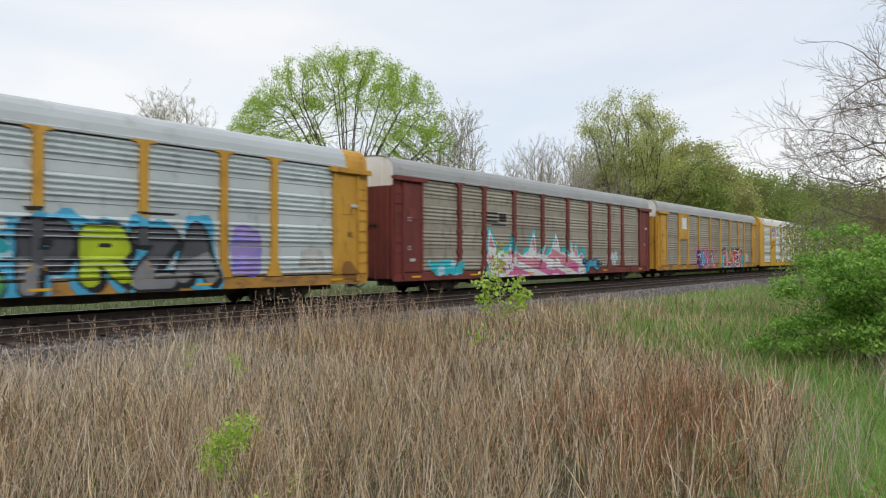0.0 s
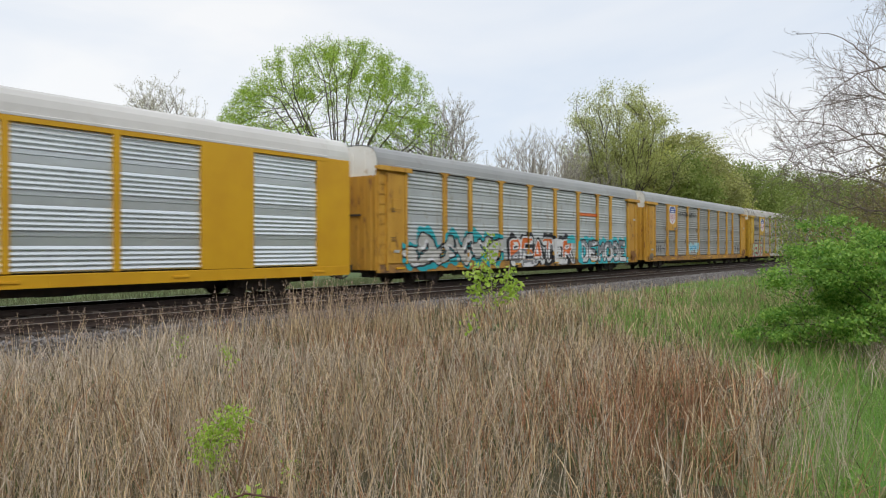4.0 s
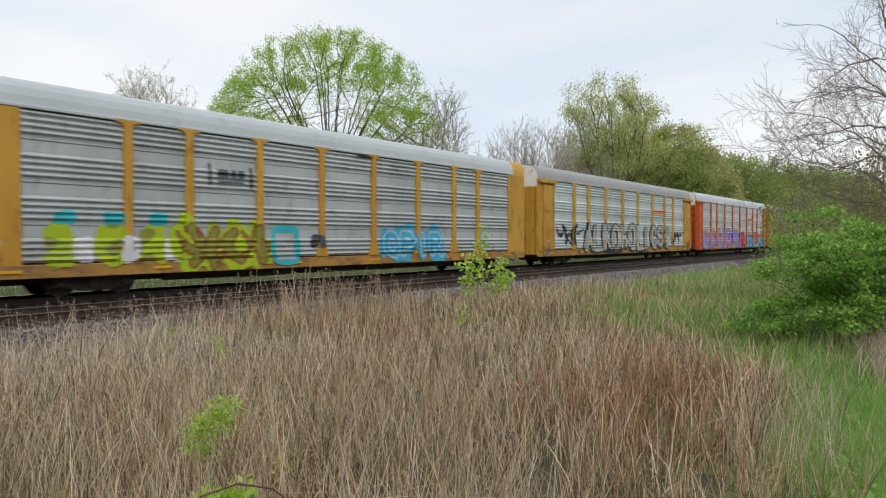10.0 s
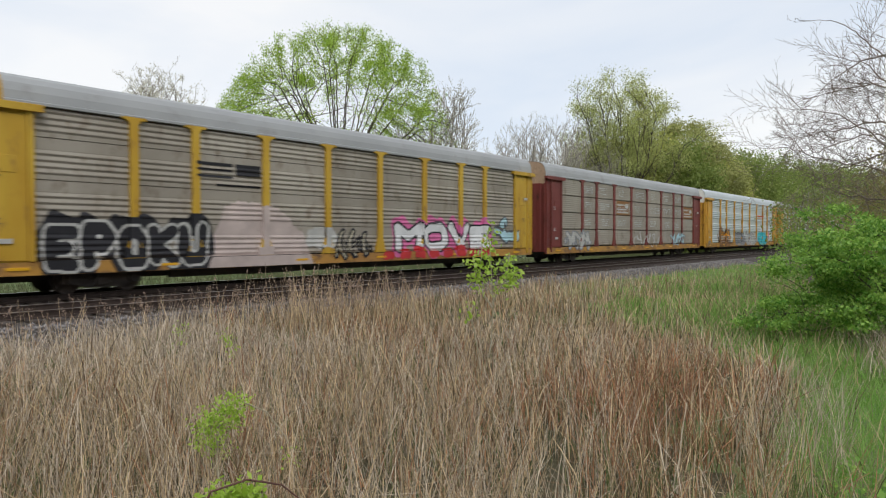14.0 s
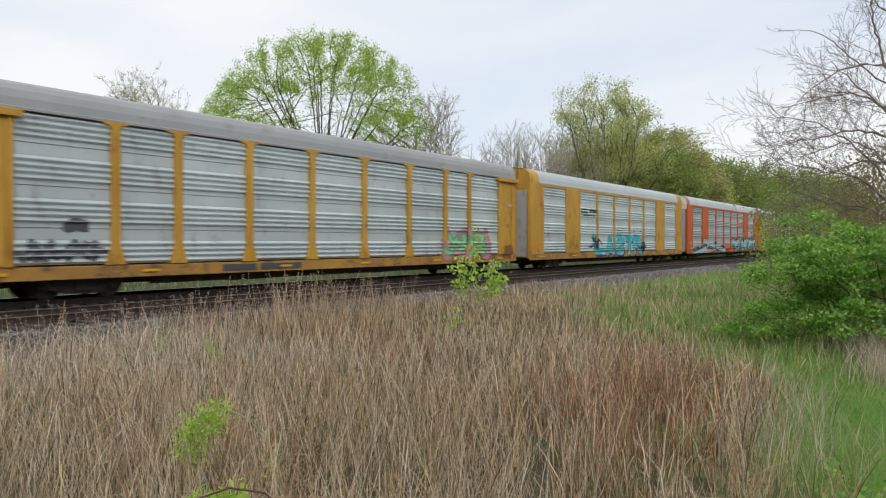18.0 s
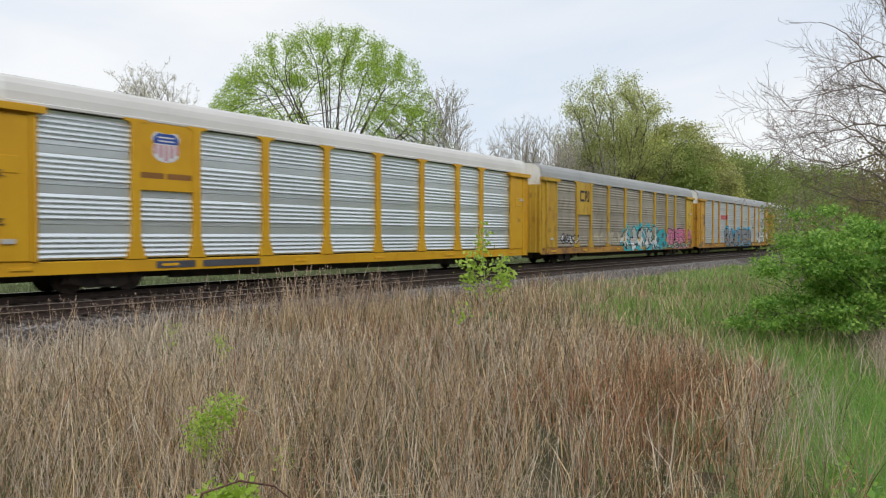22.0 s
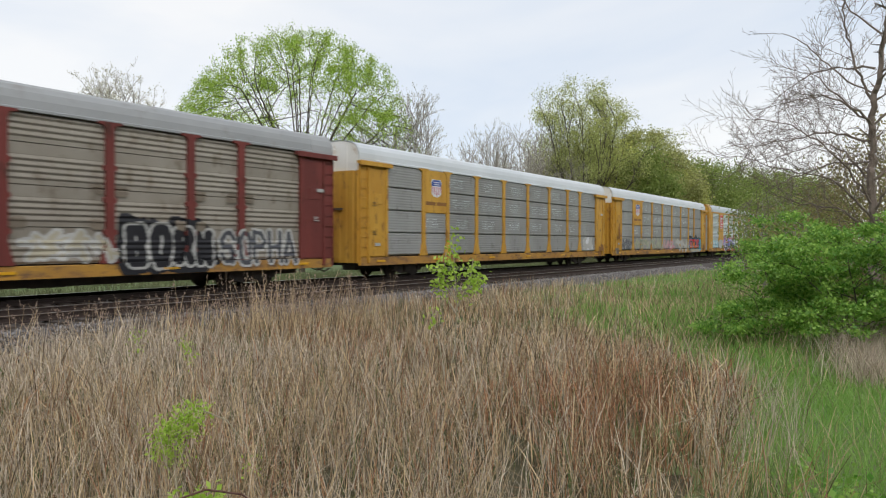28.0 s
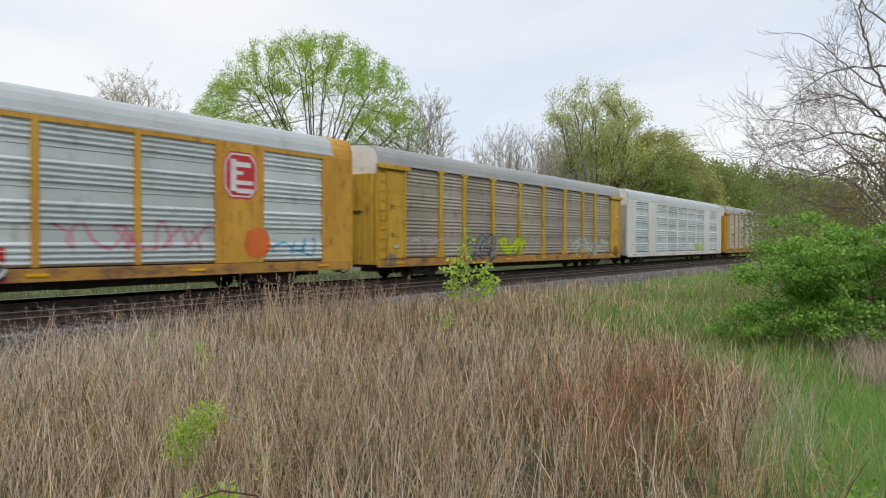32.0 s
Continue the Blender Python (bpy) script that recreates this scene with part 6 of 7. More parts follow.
def build_trees():
    tree(11, 42.35, 52, 17, 9.6, 8.0, 10.5, 6500, LEAF_SPRING, 64000, 0.068, 0.2, BARK, "broad tree with fresh spring-green leaves and dark limbs", base_r=0.26, trunk_h=2.0, step=0.34, low=-0.05, shell=0.05, tip=0.0125, fan=24, most=11000, top_heavy=0.96, clumps=34, bare=0.13, taper=0.07, hang=0.3)
    bare = dict(leaf_mat=LEAF_PALE, size=0.065, spread=0.12, bark=PALE_BARK, label="bare pale tree just coming into bud", gap=0.42, fine=0.0105, limbs=24)
    spray_tree(12, 28.6, 62, 4.4, 10.6, 4.8, lean=1.0, leaves=15000, base_r=0.2, trunk_h=5, **bare)
    spray_tree(13, 50.3, 60, 5.7, 9.0, 5.2, lean=1.0, leaves=13000, base_r=0.2, trunk_h=3, **bare)
    spray_tree(14, 58.9, 78, 5.8, 8.2, 6.2, lean=1.0, leaves=12000, base_r=0.24, **bare)
    spray_tree(18, 61.6, 84, 6.2, 8.8, 6.6, lean=1.0, leaves=16000, base_r=0.24, **bare)
    spray_tree(15, 66.6, 92, 8.6, 12.0, 8.6, LEAF_BUD, 60000, 0.11, 0.42, BARK, "tall tree with olive buds on feathery branches", base_r=0.34, trunk_h=4, limbs=20, gap=0.7, fine=0.016, lean=0.95)
    tree(16, 71.0, 112, 22, 9.6, 10.6, 10.2, 2800, LEAF_MIXED, 40000, 0.19, 0.6, BARK, "tall tree thick with olive-green young leaves", base_r=0.3, trunk_h=4, step=0.6, low=-0.9, tip=0.018, fan=8, clumps=16, taper=0.3)
    far = dict(n_attr=1000, size=0.26, spread=0.8, bark=BARK, label="tree with fresh green leaves at the wood's edge", step=0.8, low=-0.8, base_r=0.35, trunk_h=2, tip=0.025, fan=6)
    for k, (az, dist, top, r) in enumerate(((63.4, 96, 14, 5), (65.8, 98, 16, 6), (68.3, 104, 17, 6), (70.6, 100, 15, 6), (72.8, 125, 16, 7), (75.0, 140, 18, 8), (76.9, 165, 20, 9), (78.6, 190, 21, 9), (80.0, 215, 23, 10), (81.3, 240, 24, 11), (82.4, 270, 26, 12), (83.4, 300, 28, 13))):
        far["leaf_mat"] = LEAF_OLIVE if k in (0, 1, 2, 4) else LEAF_FAR
        tree(40 + k, az, dist, top, r, top * 0.45, top * 0.6, leaves=27000, **far)


def build_dead_tree():
    rng = random.Random(52)
    x, y = at_angle(87.3, 20)
    z0 = float(ground_z(x, y)) - 0.1
    t = thing("dead_tree", None, "leafless dead tree with tangled grey-brown branches", "tree", at=(x, y, z0))
    limbs = [[(0, 0, 0), (0, 0.1, 2.6), (0.1, 0.15, 4.5), (0.1, 0.1, 5.6), (0, -0.1, 7.2), (-0.1, -0.3, 10)],
             [(0.1, 0.1, 5.8), (0.2, 0.7, 6.2), (0, 1.7, 7.3), (0, 2.3, 7.65), (0.1, 2.95, 7.8)], [(0.1, 0.15, 4.5), (0.3, 1.1, 4.9), (0.1, 2.2, 4.75), (0, 3.1, 4.6)],
             [(0, -0.1, 7.2), (0, 0.6, 7.9), (0.1, 1.1, 8.9), (0, 1.5, 9.8)], [(0, 0.1, 2.6), (-0.4, 1.0, 3.6), (-0.2, 2.0, 3.9), (-0.3, 3.2, 4.4)], [(0, 0.1, 3.6), (0.6, -1.0, 4.6), (0.9, -2.4, 6.0)],
             [(0, 0.1, 3.0), (-0.8, 0.9, 4.2), (-1.2, 1.9, 5.0), (-1.3, 2.7, 5.2)], [(0.05, 0.1, 3.4), (0.8, 0.8, 4.4), (1.2, 1.6, 4.7), (1.3, 2.9, 4.3)], [(0, 0.1, 2.2), (0.3, 0.9, 2.9), (0.5, 1.9, 3.1), (0.4, 2.8, 3.5)],
             [(0.1, 0.12, 5.0), (-0.5, 0.8, 5.6), (-0.8, 1.5, 5.7), (-0.9, 2.4, 5.5)], [(0, 0.1, 2.8), (-0.6, -0.5, 3.8), (-0.9, -1.4, 4.5), (-1.0, -2.4, 4.7)], [(0.1, 0.1, 4.0), (0.5, 1.0, 4.1), (0.7, 2.0, 3.8), (0.6, 2.9, 3.3)],
             [(0.1, 0.15, 5.6), (0.2, 0.6, 6.8), (0.1, 0.8, 8.2), (0, 0.7, 9.8)], [(0, -0.1, 7.2), (-0.2, -0.6, 8.2), (0, -0.9, 9.8)], [(0.1, 0.1, 5.0), (0.3, -0.7, 6.0), (0.2, -1.2, 7.4), (0.3, -1.3, 9.0)],
             [(0.1, 0.1, 6.4), (0.4, 0.9, 6.6), (0.5, 1.7, 6.5), (0.4, 2.4, 6.0)], [(0.1, 0.1, 4.9), (-0.4, 1.0, 5.9), (-0.5, 1.6, 6.6)]]
    for k, line in enumerate(limbs):
        s = Shape()
        r0 = 0.13 if k == 0 else 0.024 if k in (1, 3) else 0.034
        p = smooth_line(rng, [Vector(q) for q in line], 0.16, 0.045)
        s.tube(p, [max(0.006, r0 * (1 - 0.85 * i / len(p))) for i in range(len(p))], 6)
        dense = 1.0 if k not in (0, 1, 3) else 0.4
        for i in range(3 if k else 14, len(p) - 1):
            if rng.random() < 0.95 * dense:
                d = (p[i + 1] - p[i]).normalized()
                spray(s, rng, p[i], sideways(rng, d, 0.7, 1.2), rng.uniform(0.6, 1.5) * (0.6 if k in (0, 1, 3) else 1.0), r0 * 0.3, 2, 0.03, None, gap=0.09)
        part("limb" if k else "trunk", s.mesh("limb" if k else "trunk", DEAD_BARK), t, "" if k else "bare trunk")


def thicket(seed, az, dist, rx, rz, n_attr, mat, per, size, spread, label, tip=0.007, bark=BARK):
    rng, r = random.Random(seed), np.random.RandomState(seed)
    x, y = at_angle(az, dist)
    t = thing("shrub", None, label, "shrub", "shrubs beside the railway", at=(x, y, float(ground_z(x, y)) - 0.05))
    pts, par = grow(rng, (0, 0, 0), dome(0, 0, rz * 0.5, rx, rx, rz * 0.55, -0.9, 0.5), n_attr * 2, 0.22, 2.5, 0.36, 0.2, limit=120)
    wood, tips = branch_mesh("stem_tangle", pts, par, tip, 2.3, 0.05, bark)
    part("stem_tangle", wood, t, "thin twiggy stems")
    part("leaves", quads_mesh("leaves", leaf_cloud(r, tips, per, spread, size), mat), t, "sparse small leaves")


build_trees()
build_dead_tree()
thicket(61, 80.0, 30, 1.6, 3.8, 400, LEAF_FAR, 4, 0.06, 0.3, "thin shrub with sparse green leaves", bark=PALE_BARK)
thicket(62, 82.4, 28, 2.0, 4.2, 450, LEAF_TAN, 3, 0.06, 0.3, "tan twiggy shrub with few leaves", bark=PALE_BARK)
thicket(63, 86.6, 25, 2.2, 4.4, 1100, LEAF_TAN, 9, 0.055, 0.25, "tangled brown shrub under the dead tree", bark=DEAD_BARK)
thicket(64, 89.4, 23, 2.8, 5.2, 1500, LEAF_TAN, 12, 0.055, 0.25, "tangled brown shrub under the dead tree", bark=DEAD_BARK)
thicket(65, 82.0, 42, 3.2, 5.6, 900, LEAF_FAR, 10, 0.09, 0.4, "shrub with young green leaves", bark=PALE_BARK)


def blades(r, x, y, h, width, lean, rows=4, droop=0.25, kink=0.0):
    """Grass blades as bent ribbons; arrays of places and heights."""
    n = len(x)
    z = ground_z(x, y) - 0.03
    a = r.rand(n) * 2 * np.pi
    ln = lean * (0.3 + r.rand(n))
    dx, dy = np.cos(a) * ln * h, np.sin(a) * ln * h
    b = r.rand(n) * np.pi
    wx, wy = np.cos(b) * width / 2, np.sin(b) * width / 2
    out = np.empty((n, rows, 2, 3), np.float32)
    for k in range(rows):
        t = k / (rows - 1)
        px, py = x + dx * t ** 1.6, y + dy * t ** 1.6
        pz = z + h * (t - droop * ln * t * t)
        if kink and k == rows - 1:
            snap = (r.rand(n) < kink) * h
            px, py, pz = px + snap * 0.28 * r.randn(n), py + snap * 0.28 * r.randn(n), pz - snap * (0.1 + 0.35 * r.rand(n))
        s = 1.0 - 0.75 * t
        out[:, k, 0] = np.stack([px - wx * s, py - wy * s, pz], -1)
        out[:, k, 1] = np.stack([px + wx * s, py + wy * s, pz], -1)
    return out


def wedge(r, n, near, far, power, az0=2, az1=100):
    az = np.radians(az0 + (az1 - az0) * r.rand(n))
    d = near + (far - near) * r.rand(n) ** power
    return d * np.sin(az), d * np.cos(az)


def green_side(x, y):
    """True where the mown and fresh grass grows."""
    edge = np.interp(x, [0, 4.7, 10.3, 12.5, 15, 19, 40], [0.0, 0.6, 2.15, 4.5, 6.8, 9.2, 13.5])
    broad = np.clip((x - 9) / 6, 0.25, 2.2)
    patchy = 0.9 * np.sin(x * 0.9 + 2 * np.sin(y * 0.8)) + 0.7 * np.sin(y * 2.1 + 1.7 * np.sin(x * 0.6)) + 0.5 * np.sin(x * 2.6 - y * 1.9)
    scatter = np.modf(np.sin(x * 127.1 + y * 311.7) * 43758.5)[0]
    return y < edge - 0.4 * np.clip((x - 12) / 4, 0, 1.5) + broad * (0.75 * patchy + 0.8 * scatter)


def build_grass():
    r = np.random.RandomState(21)
    x, y = wedge(r, 250000, 1.6, 27, 1.25)
    keep = (~green_side(x, y)) & (y < NEAR_Y - 2.9) & (x > -3)
    x, y = x[keep], y[keep]
    tuft = np.sin(x * 8.3 + 2 * np.sin(y * 3.1)) * np.sin(y * 7.1 + 2.2 * np.sin(x * 2.7))
    clump = np.sin(x * 1.9 + 2 * np.sin(y * 1.3)) * np.sin(y * 2.3 + 1.5 * np.sin(x * 0.9))
    low_spot = np.exp(-((np.hypot(x, y) - 3.4) / 1.3) ** 2) * (np.arctan2(x, y) > radians(60))
    keep = r.rand(len(x)) < (0.42 + 0.26 * clump + 0.54 * tuft) * (1 - 0.75 * low_spot)
    x, y, clump, tuft, low_spot = x[keep], y[keep], clump[keep], tuft[keep], low_spot[keep]
    red = np.clip(1.0 * np.exp(-((x - 7.2) / 2.4) ** 2 - ((y - 2.8) / 1.3) ** 2) + 0.5 * np.exp(-((x - 9.0) / 1.9) ** 2 - ((y - 9.5) / 2.2) ** 2) + 0.14 * np.sin(x * 1.7 - y) + 0.12 * np.sin(x * 3.1 + y * 2.3), 0, 1)
    far = np.clip((np.hypot(x, y) - 9) / 4, 0, 1) * (x < 8)
    u = r.rand(len(x))
    a, b, c = 0.58 - 0.34 * red - 0.46 * far - 0.3 * low_spot, 0.77 - 0.5 * red + 0.22 * far - 0.42 * low_spot, 0.835 + 0.06 * far + 0.06 * clump - 0.25 * low_spot
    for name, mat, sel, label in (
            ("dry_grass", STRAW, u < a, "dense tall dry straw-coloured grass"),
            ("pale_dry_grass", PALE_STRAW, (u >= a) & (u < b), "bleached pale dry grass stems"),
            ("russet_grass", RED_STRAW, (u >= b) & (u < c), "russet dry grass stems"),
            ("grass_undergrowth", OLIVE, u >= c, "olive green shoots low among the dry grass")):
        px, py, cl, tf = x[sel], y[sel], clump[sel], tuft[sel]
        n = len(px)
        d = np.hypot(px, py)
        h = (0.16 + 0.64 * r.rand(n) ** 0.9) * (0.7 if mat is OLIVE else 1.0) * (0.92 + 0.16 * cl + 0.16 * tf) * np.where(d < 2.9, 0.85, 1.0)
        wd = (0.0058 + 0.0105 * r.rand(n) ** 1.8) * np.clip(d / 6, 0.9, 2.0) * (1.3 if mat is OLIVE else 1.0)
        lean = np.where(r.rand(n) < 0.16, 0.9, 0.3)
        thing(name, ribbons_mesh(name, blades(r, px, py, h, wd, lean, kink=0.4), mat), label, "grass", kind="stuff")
    # loose stems that stand out of the mass
    n = 3000
    px, py = wedge(r, n, 1.9, 13, 1.1, 5, 66)
    ok = (~green_side(px, py)) & (py < NEAR_Y - 3.2)
    px, py = px[ok], py[ok]
    h = 0.45 + 0.5 * r.rand(len(px))
    thing("grass_stems", ribbons_mesh("grass_stems", blades(r, px, py, h, 0.0075 * np.clip(np.hypot(px, py) / 6, 0.75, 2), 0.45, rows=5, kink=0.25), PALE_STRAW), "single long pale stems above the dry grass", "grass", kind="stuff")

    def stalks(name, px, py, h, width, mat, label):
        """Upright stalks with feathery heads."""
        b = blades(r, px, py, h, width, 0.25, rows=5)
        thing(name, ribbons_mesh(name, b, mat), label, "grass", kind="stuff")
        tip, neck = b[:, 4].mean(1), b[:, 3].mean(1)
        f = r.rand(len(px), 7, 1)
        c = (neck[:, None] * f + tip[:, None] * (1 - f)).reshape(-1, 3)
        thing("seed_heads", quads_mesh("seed_heads", leaf_cloud(r, c, 1, 0.016, 0.02, 2.4), PLUME), "feathery seed heads of the stalks", "grass", kind="stuff")
    n = 420
    stalks("tall_stalks", 9.8 + 1.2 * r.randn(n), 10.9 + 0.8 * r.randn(n), 0.9 + 0.8 * r.rand(n) ** 1.5, 0.011 + 0.008 * r.rand(n), STRAW, "taller brown stalks near the track")
    n = 420
    stalks("shoulder_stalks", 2 + 14 * r.rand(n), NEAR_Y - 3.1 + 0.7 * r.rand(n), 0.5 + 0.6 * r.rand(n), 0.010 + 0.008 * r.rand(n), STRAW, "brown stalks at the edge of the ballast")
    # the same growth goes on around and behind the place where the camera stands
    q = 26000
    px, py = -24 + 26 * r.rand(q), 0.5 + 13.5 * r.rand(q) ** 0.9
    ok = (np.hypot(px, py) > 1.3) & (py > 0.3 + 0.25 * np.abs(px)) & (np.arctan2(px, py) < radians(4))
    px, py = px[ok], py[ok]
    thing("side_grass", ribbons_mesh("side_grass", blades(r, px, py, 0.2 + 0.6 * r.rand(len(px)), 0.012 + 0.012 * r.rand(len(px)), 0.45, kink=0.4), STRAW), "dry grass farther along the track", "grass", kind="stuff")
    q = 42000
    px, py = -16 + 34 * r.rand(q), -14 + 17 * r.rand(q)
    ok = (np.hypot(px, py) > 0.9) & (py < 0.3 + 0.25 * np.abs(px)) & ((np.arctan2(px, py) > radians(101)) | (px < 0.6))
    px, py = px[ok], py[ok]
    thing("trodden_grass", ribbons_mesh("trodden_grass", blades(r, px, py, 0.06 + 0.16 * r.rand(len(px)), 0.010 + 0.010 * r.rand(len(px)), 0.7, rows=3), GRASS), "short green grass where the ground is trodden", "grass", kind="stuff")
    # pale dry grass at the edge of the mown strip
    n = 4600
    az, d = np.radians(87.0 + 1.6 * r.randn(n)), 12.0 + 7.0 * r.rand(n)
    px, py = d * np.sin(az), d * np.cos(az)
    thing("bleached_grass", ribbons_mesh("bleached_grass", blades(r, px, py, 0.25 + 0.55 * r.rand(n), 0.007 + 0.006 * r.rand(n), 0.5), PALE_STRAW), "bleached leaning grass in front of the bush", "grass", kind="stuff")
    # pale tips that thin out from the dry field into the green
    n = 1700
    az, d = np.radians(66 + 17 * r.rand(n)), 6.0 + 6.6 * r.rand(n) ** 1.2
    px, py = d * np.sin(az), d * np.cos(az)
    edge = np.interp(px, [0, 4.7, 10.3, 12.5], [0.0, 0.6, 2.15, 4.2])
    ok = (py > edge - 0.75 * r.rand(n) ** 0.7) & (py < edge + 0.6)
    px, py = px[ok], py[ok]
    thing("edge_stems", ribbons_mesh("edge_stems", blades(r, px, py, 0.3 + 0.42 * r.rand(len(px)), 0.005 + 0.004 * r.rand(len(px)), 0.35), PALE_STRAW), "thin pale stems between the dry and the green grass", "grass", kind="stuff")
    # fresh green grass
    x, y = wedge(r, 120000, 2.0, 30, 1.2, 50, 103)
    x2, y2 = wedge(r, 60000, 12, 50, 1.0, 55, 95)
    x, y = np.concatenate([x, x2]), np.concatenate([y, y2])
    keep = green_side(x, y) & (y > -6) & (y < NEAR_Y - 3.0)
    x, y = x[keep], y[keep]
    n = len(x)
    d = np.hypot(x, y)
    thing("green_grass", ribbons_mesh("green_grass", blades(r, x, y, 0.08 + 0.25 * r.rand(n) ** 1.5, (0.005 + 0.006 * r.rand(n)) * np.clip(d / 6, 1, 3.5), 0.6, rows=3), GRASS), "short fresh green grass", "grass", kind="stuff")
    # dry stems scattered in the green, and the far verge behind the track
    k = r.rand(n) < np.where(d > 13, 0.14, 0.03)
    px, py = x[k], y[k]
    m = len(px)
    thing("mixed_dry_stems", ribbons_mesh("mixed_dry_stems", blades(r, px, py, 0.22 + 0.35 * r.rand(m), 0.007 * np.clip(np.hypot(px, py) / 6, 1, 3), 0.5), STRAW), "dry stems scattered in the green grass", "grass", kind="stuff")
    n = 45000
    px, py = -5 + 130 * r.rand(n) ** 1.3, TRACK_Y + 3.6 + 12 * r.rand(n)
    thing("verge_grass", ribbons_mesh("verge_grass", blades(r, px, py, 0.2 + 0.35 * r.rand(n), 0.014 + 0.014 * r.rand(n), 0.5, rows=3), VERGE), "green grass behind the railway", "grass", kind="stuff")


build_grass()


def build_bush():
    r, rng = np.random.RandomState(31), random.Random(31)
    x, y = at_angle(86.2, 15.6)
    z = float(ground_z(x, y))
    b = thing("bush", None, "dense bright green leafy bush beside the grass", "bush", at=(x, y, z))
    lumps = [(rng.uniform(-1.8, 1.8), rng.uniform(-2.9, 2.2), rng.uniform(0.15, 2.2), rng.uniform(0.45, 0.8)) for _ in range(40)]
    fns = [dome(cx, cy, cz * (1 - 0.02 * max(0, cy)), q, q, q * 0.7, -0.8, 0.3) for cx, cy, cz, q in lumps]
    pts, par = grow(rng, (0, 0, 0), lambda q: q.choice(fns)(q), 1700, 0.18, 2.0, 0.3, 0.2, limit=140)
    wood, tips = branch_mesh("stem_tangle", pts, par, 0.006, 2.3, 0.03, BARK)
    part("stem_tangle", wood, b, "woody stems")
    # layered sprays of leaves on the outside, darker hollows between them
    hearts = []
    for cx, cy, cz, q in lumps:
        for k in range(9):
            a, lift = rng.uniform(0, 2 * math.pi), rng.uniform(-0.5, 1.0)
            flat = math.sqrt(max(0.0, 1 - lift * lift))
            hearts.append((cx + q * flat * math.cos(a), cy + q * flat * math.sin(a), max(0.12, cz * (1 - 0.02 * max(0, cy)) + 0.7 * q * lift)))
    hearts = np.array(hearts)
    c = np.repeat(hearts, 160, axis=0) + r.normal(0, 1, (len(hearts) * 160, 3)) * np.array([0.13, 0.13, 0.055])
    part("leaves", quads_mesh("leaves", leaf_cloud(r, c, 1, 0.01, 0.042, 1.8), LEAF_BUSH), b, "bright green leaves")
    part("inner_leaves", quads_mesh("inner_leaves", leaf_cloud(r, tips, 10, 0.09, 0.04, 2.0), LEAF_BUSH), b, "sparser leaves inside the bush")


def sapling(seed, az, dist, lines, mat, per, spread, size, label, name="sapling", stem_mat=STEM, r0=0.012):
    """A young plant: stems through given points (sideways, up) from its foot, leaves round their upper ends."""
    r = np.random.RandomState(seed)
    x, y = at_angle(az, dist)
    z = float(ground_z(x, y))
    side = Vector((math.cos(radians(az)), -math.sin(radians(az)), 0))
    t = thing(name, None, label, "plant", at=(x, y, z))
    places = []
    for line, leafy in lines:
        p = [side * a + Vector((0.05 * math.sin(3 * b), 0.04 * math.cos(5 * a), b)) for a, b in line]
        part("stem", Shape().tube(p, [r0 * (1 - 0.7 * i / len(p)) for i in range(len(p))], 5).mesh("stem", stem_mat), t)
        for q in range(len(p) - 1):
            for k in range(7):
                w = (q + k / 7) / (len(p) - 1)
                if w >= leafy:
                    places.append(p[q].lerp(p[q + 1], k / 7))
    part("leaves", quads_mesh("leaves", leaf_cloud(r, np.array(places), per, spread, size, 1.6), mat), t, "fresh leaves")


build_bush()
sapling(71, 54.7, 9.2, [([(0, 0), (0.1, 0.6), (0.16, 1.2), (0.14, 1.75), (0.08, 2.2)], 0.58), ([(0.14, 1.15), (0.32, 1.5), (0.36, 1.85)], 0.25), ([(0.14, 1.1), (-0.05, 1.45), (-0.1, 1.8)], 0.35), ([(0.15, 1.4), (0.38, 1.45), (0.44, 1.6)], 0.4),
                        ([(0, 0.1), (-0.12, 0.7), (-0.2, 1.15)], 0.72), ([(0.16, 1.25), (0.0, 1.6), (0.02, 1.95)], 0.3)], LEAF_LIME, 11, 0.065, 0.04, "slender sapling with fresh lime-green leaves")
sapling(72, 33.4, 4.3, [([(0, 0), (-0.1, 0.4), (-0.08, 0.66), (-0.02, 0.78), (0.06, 0.8)], 0.5), ([(0.06, 0.8), (0.2, 0.72), (0.3, 0.55), (0.34, 0.42)], 0.92), ([(-0.05, 0.3), (-0.16, 0.5), (-0.18, 0.62), (-0.12, 0.72)], 0.4), ([(-0.08, 0.35), (-0.1, 0.52), (-0.08, 0.76)], 0.4), ([(-0.06, 0.5), (0.0, 0.68), (0.06, 0.78)], 0.4)],
        LEAF_LIME, 30, 0.042, 0.0135, "lime-green climbing weed over the dry grass", "weed", r0=0.005)
sapling(73, 33.3, 7.2, [([(0, 0), (0.05, 0.6), (0.0, 0.98)], 0.75)], LEAF_LIME, 40, 0.05, 0.016, "small lime-green shoot in the dry grass", "weed", r0=0.005)
sapling(74, 29.5, 9.5, [([(0, 0), (0.03, 0.5), (0.0, 0.95)], 0.7)], LEAF_LIME, 14, 0.07, 0.02, "small lime-green shoot in the dry grass", "weed", r0=0.005)
sapling(75, 32.6, 3.0, [([(-0.2, 0.2), (-0.1, 0.62), (0.02, 0.70), (0.16, 0.67)], 0.35), ([(-0.05, 0.2), (0.05, 0.55), (0.12, 0.69)], 0.6)], LEAF_LIME, 26, 0.03, 0.02, "lime-green bramble leaves over the dry grass", "bramble", r0=0.004)
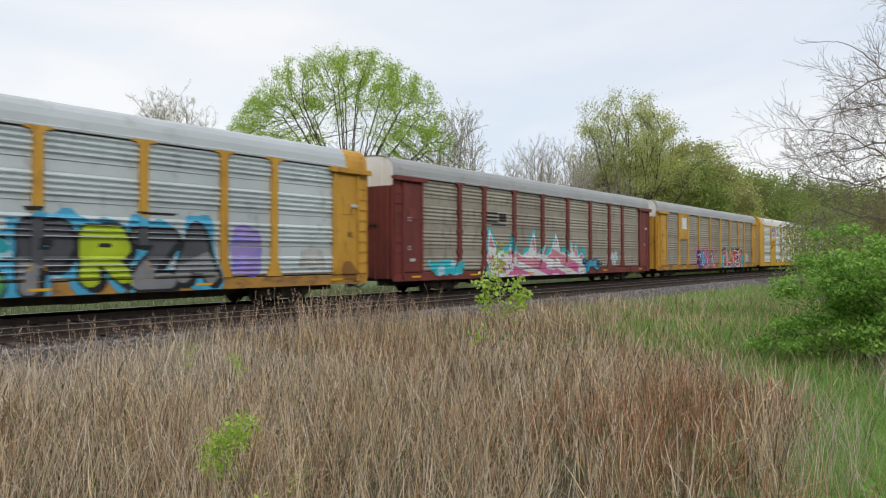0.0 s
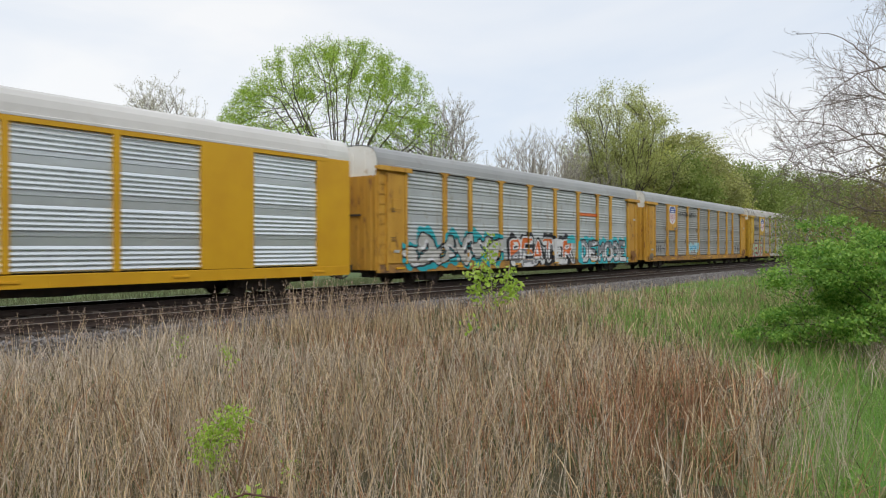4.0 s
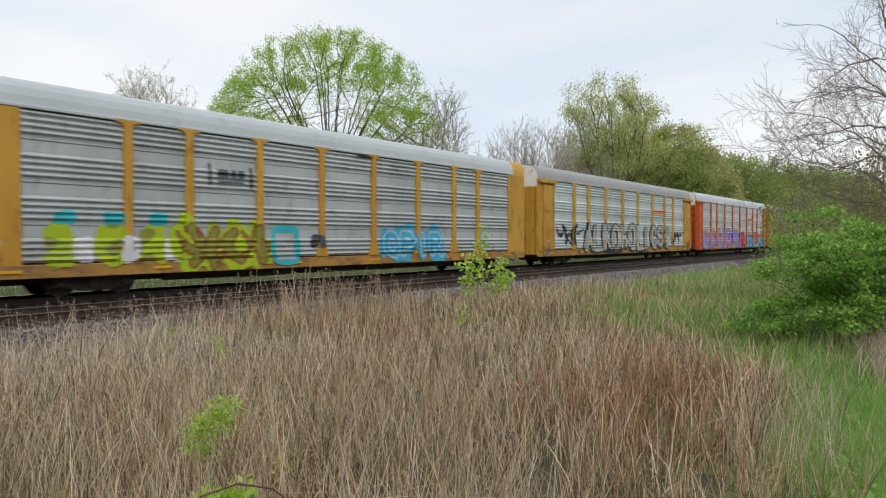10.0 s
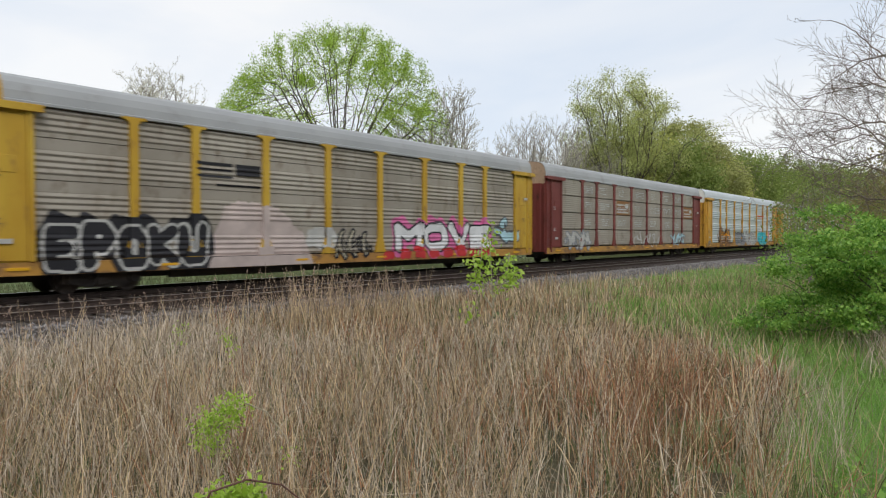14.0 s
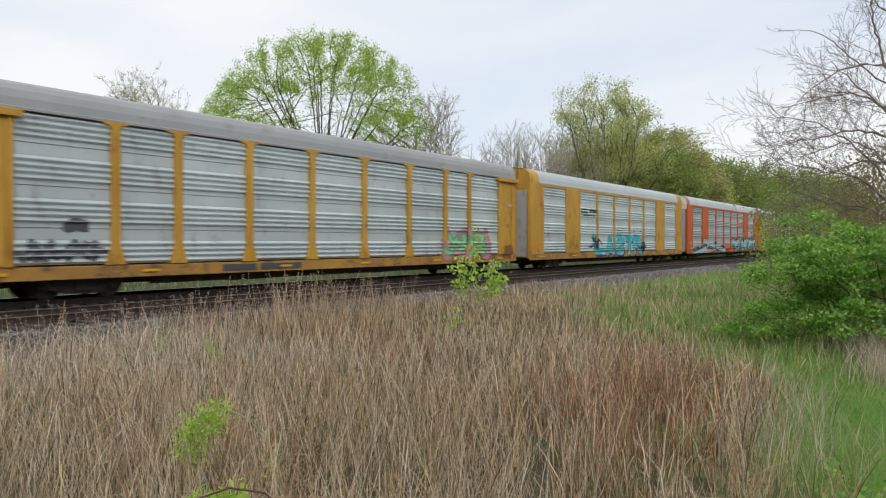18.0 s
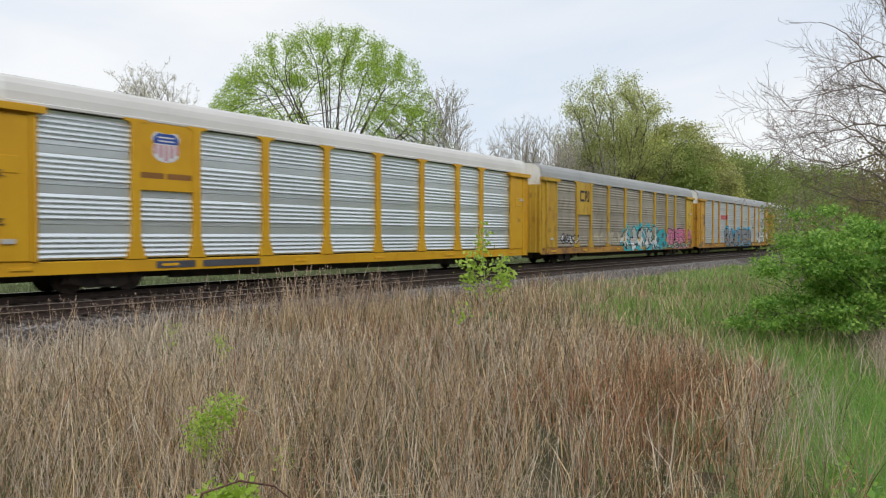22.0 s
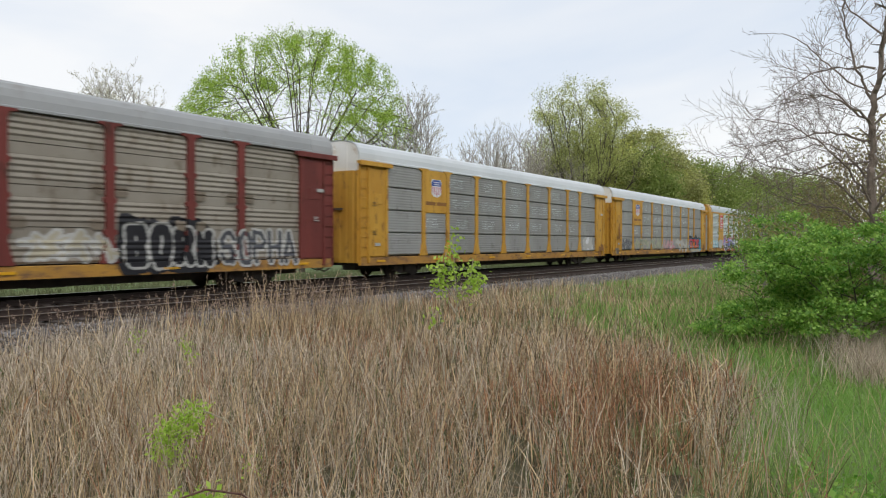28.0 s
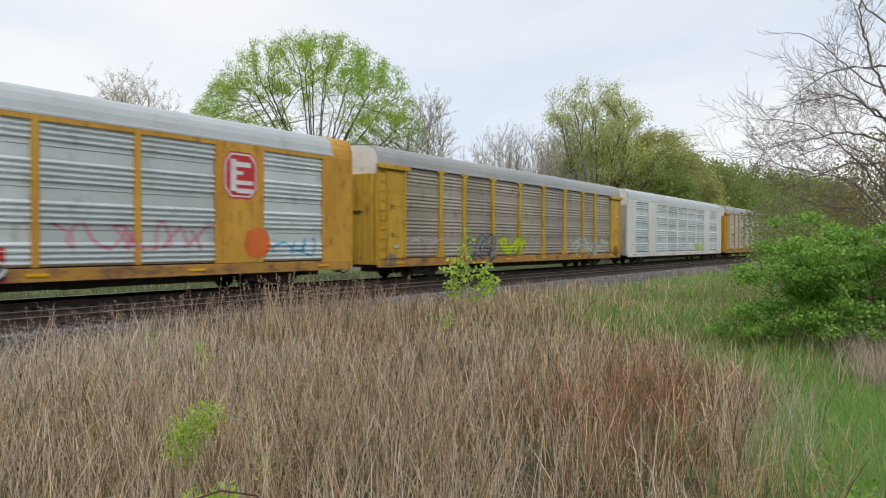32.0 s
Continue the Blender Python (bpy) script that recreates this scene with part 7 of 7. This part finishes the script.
sapling(76, 33.6, 2.85, [([(-0.22, 0.50), (-0.1, 0.755), (0.05, 0.79), (0.18, 0.755), (0.28, 0.65), (0.34, 0.45)], 0.93)], LEAF_LIME, 1, 0.02, 0.03, "arching red-brown bramble cane", "bramble_cane", VINE, r0=0.006)


def build_ground_weeds():
    r = np.random.RandomState(81)
    n = 110
    az, d = np.radians(81 + 12 * r.rand(n)), 3.9 + 2.0 * r.rand(n)
    x, y = d * np.sin(az), d * np.cos(az)
    c = np.stack([x, y, ground_z(x, y) + 0.06 + 0.14 * r.rand(n)], -1)
    thing("ground_weeds", quads_mesh("ground_weeds", leaf_cloud(r, c, 12, 0.06, 0.035, 1.5), LEAF_BUSH), "leafy green weeds low in the grass", "weeds", kind="stuff")


build_ground_weeds()

# ---- what moves ----


# the slack runs in and out: how far the train is ahead of or behind its even pace
SURGE_T = [0, 1, 2, 5, 6, 8, 9, 10, 11, 12, 13, 14, 17, 18, 19, 20, 21, 22, 23, 24, 25, 28, 29, 30, 31, 32]
SURGE_X = [-0.38, -0.24, -0.17, 0.04, 0.13, 0.15, 0.21, 0.24, 0.28, 0.25, 0.23, 0.20, 0.03, 0.02, -0.02, -0.12, -0.1, -0.07, 0.53, 0.5, 0.39, 0.30, 0.23, 0.2, 0.07, -0.12]


def train_x(t):
    """Where the coupling in front of the first car stands at t seconds."""
    return -8.5 - 21.70 * t + 0.01116 * t * t - 0.0000816 * t ** 3 + float(np.interp(t, SURGE_T, SURGE_X))


def motions():
    for i, car in enumerate(CARS):
        walk(car, [(t, pose(train_x(t) + (i + 0.5) * PITCH, TRACK_Y, 0)) for t in range(33)])
    # the wheels roll while their car passes near the camera
    for k, (wheels, car) in enumerate(WHEELS):
        i = CARS.index(car)
        here = [f for f in range(0, 961) if -6 < train_x(f / 30) + (i + 0.5) * PITCH < 32]
        rows = [(0.0, wheels.matrix_basis.copy())] if not here or here[0] > 0 else []
        home = wheels.location.copy()
        rows += [(f / 30, pose(*home, 0, -84.0 * (f - here[0]), 0)) for f in here]
        last = rows[-1][1]
        rows += [(32.0, last)] if rows[-1][0] < 32 else []
        if here:
            walk(wheels, rows)


motions()
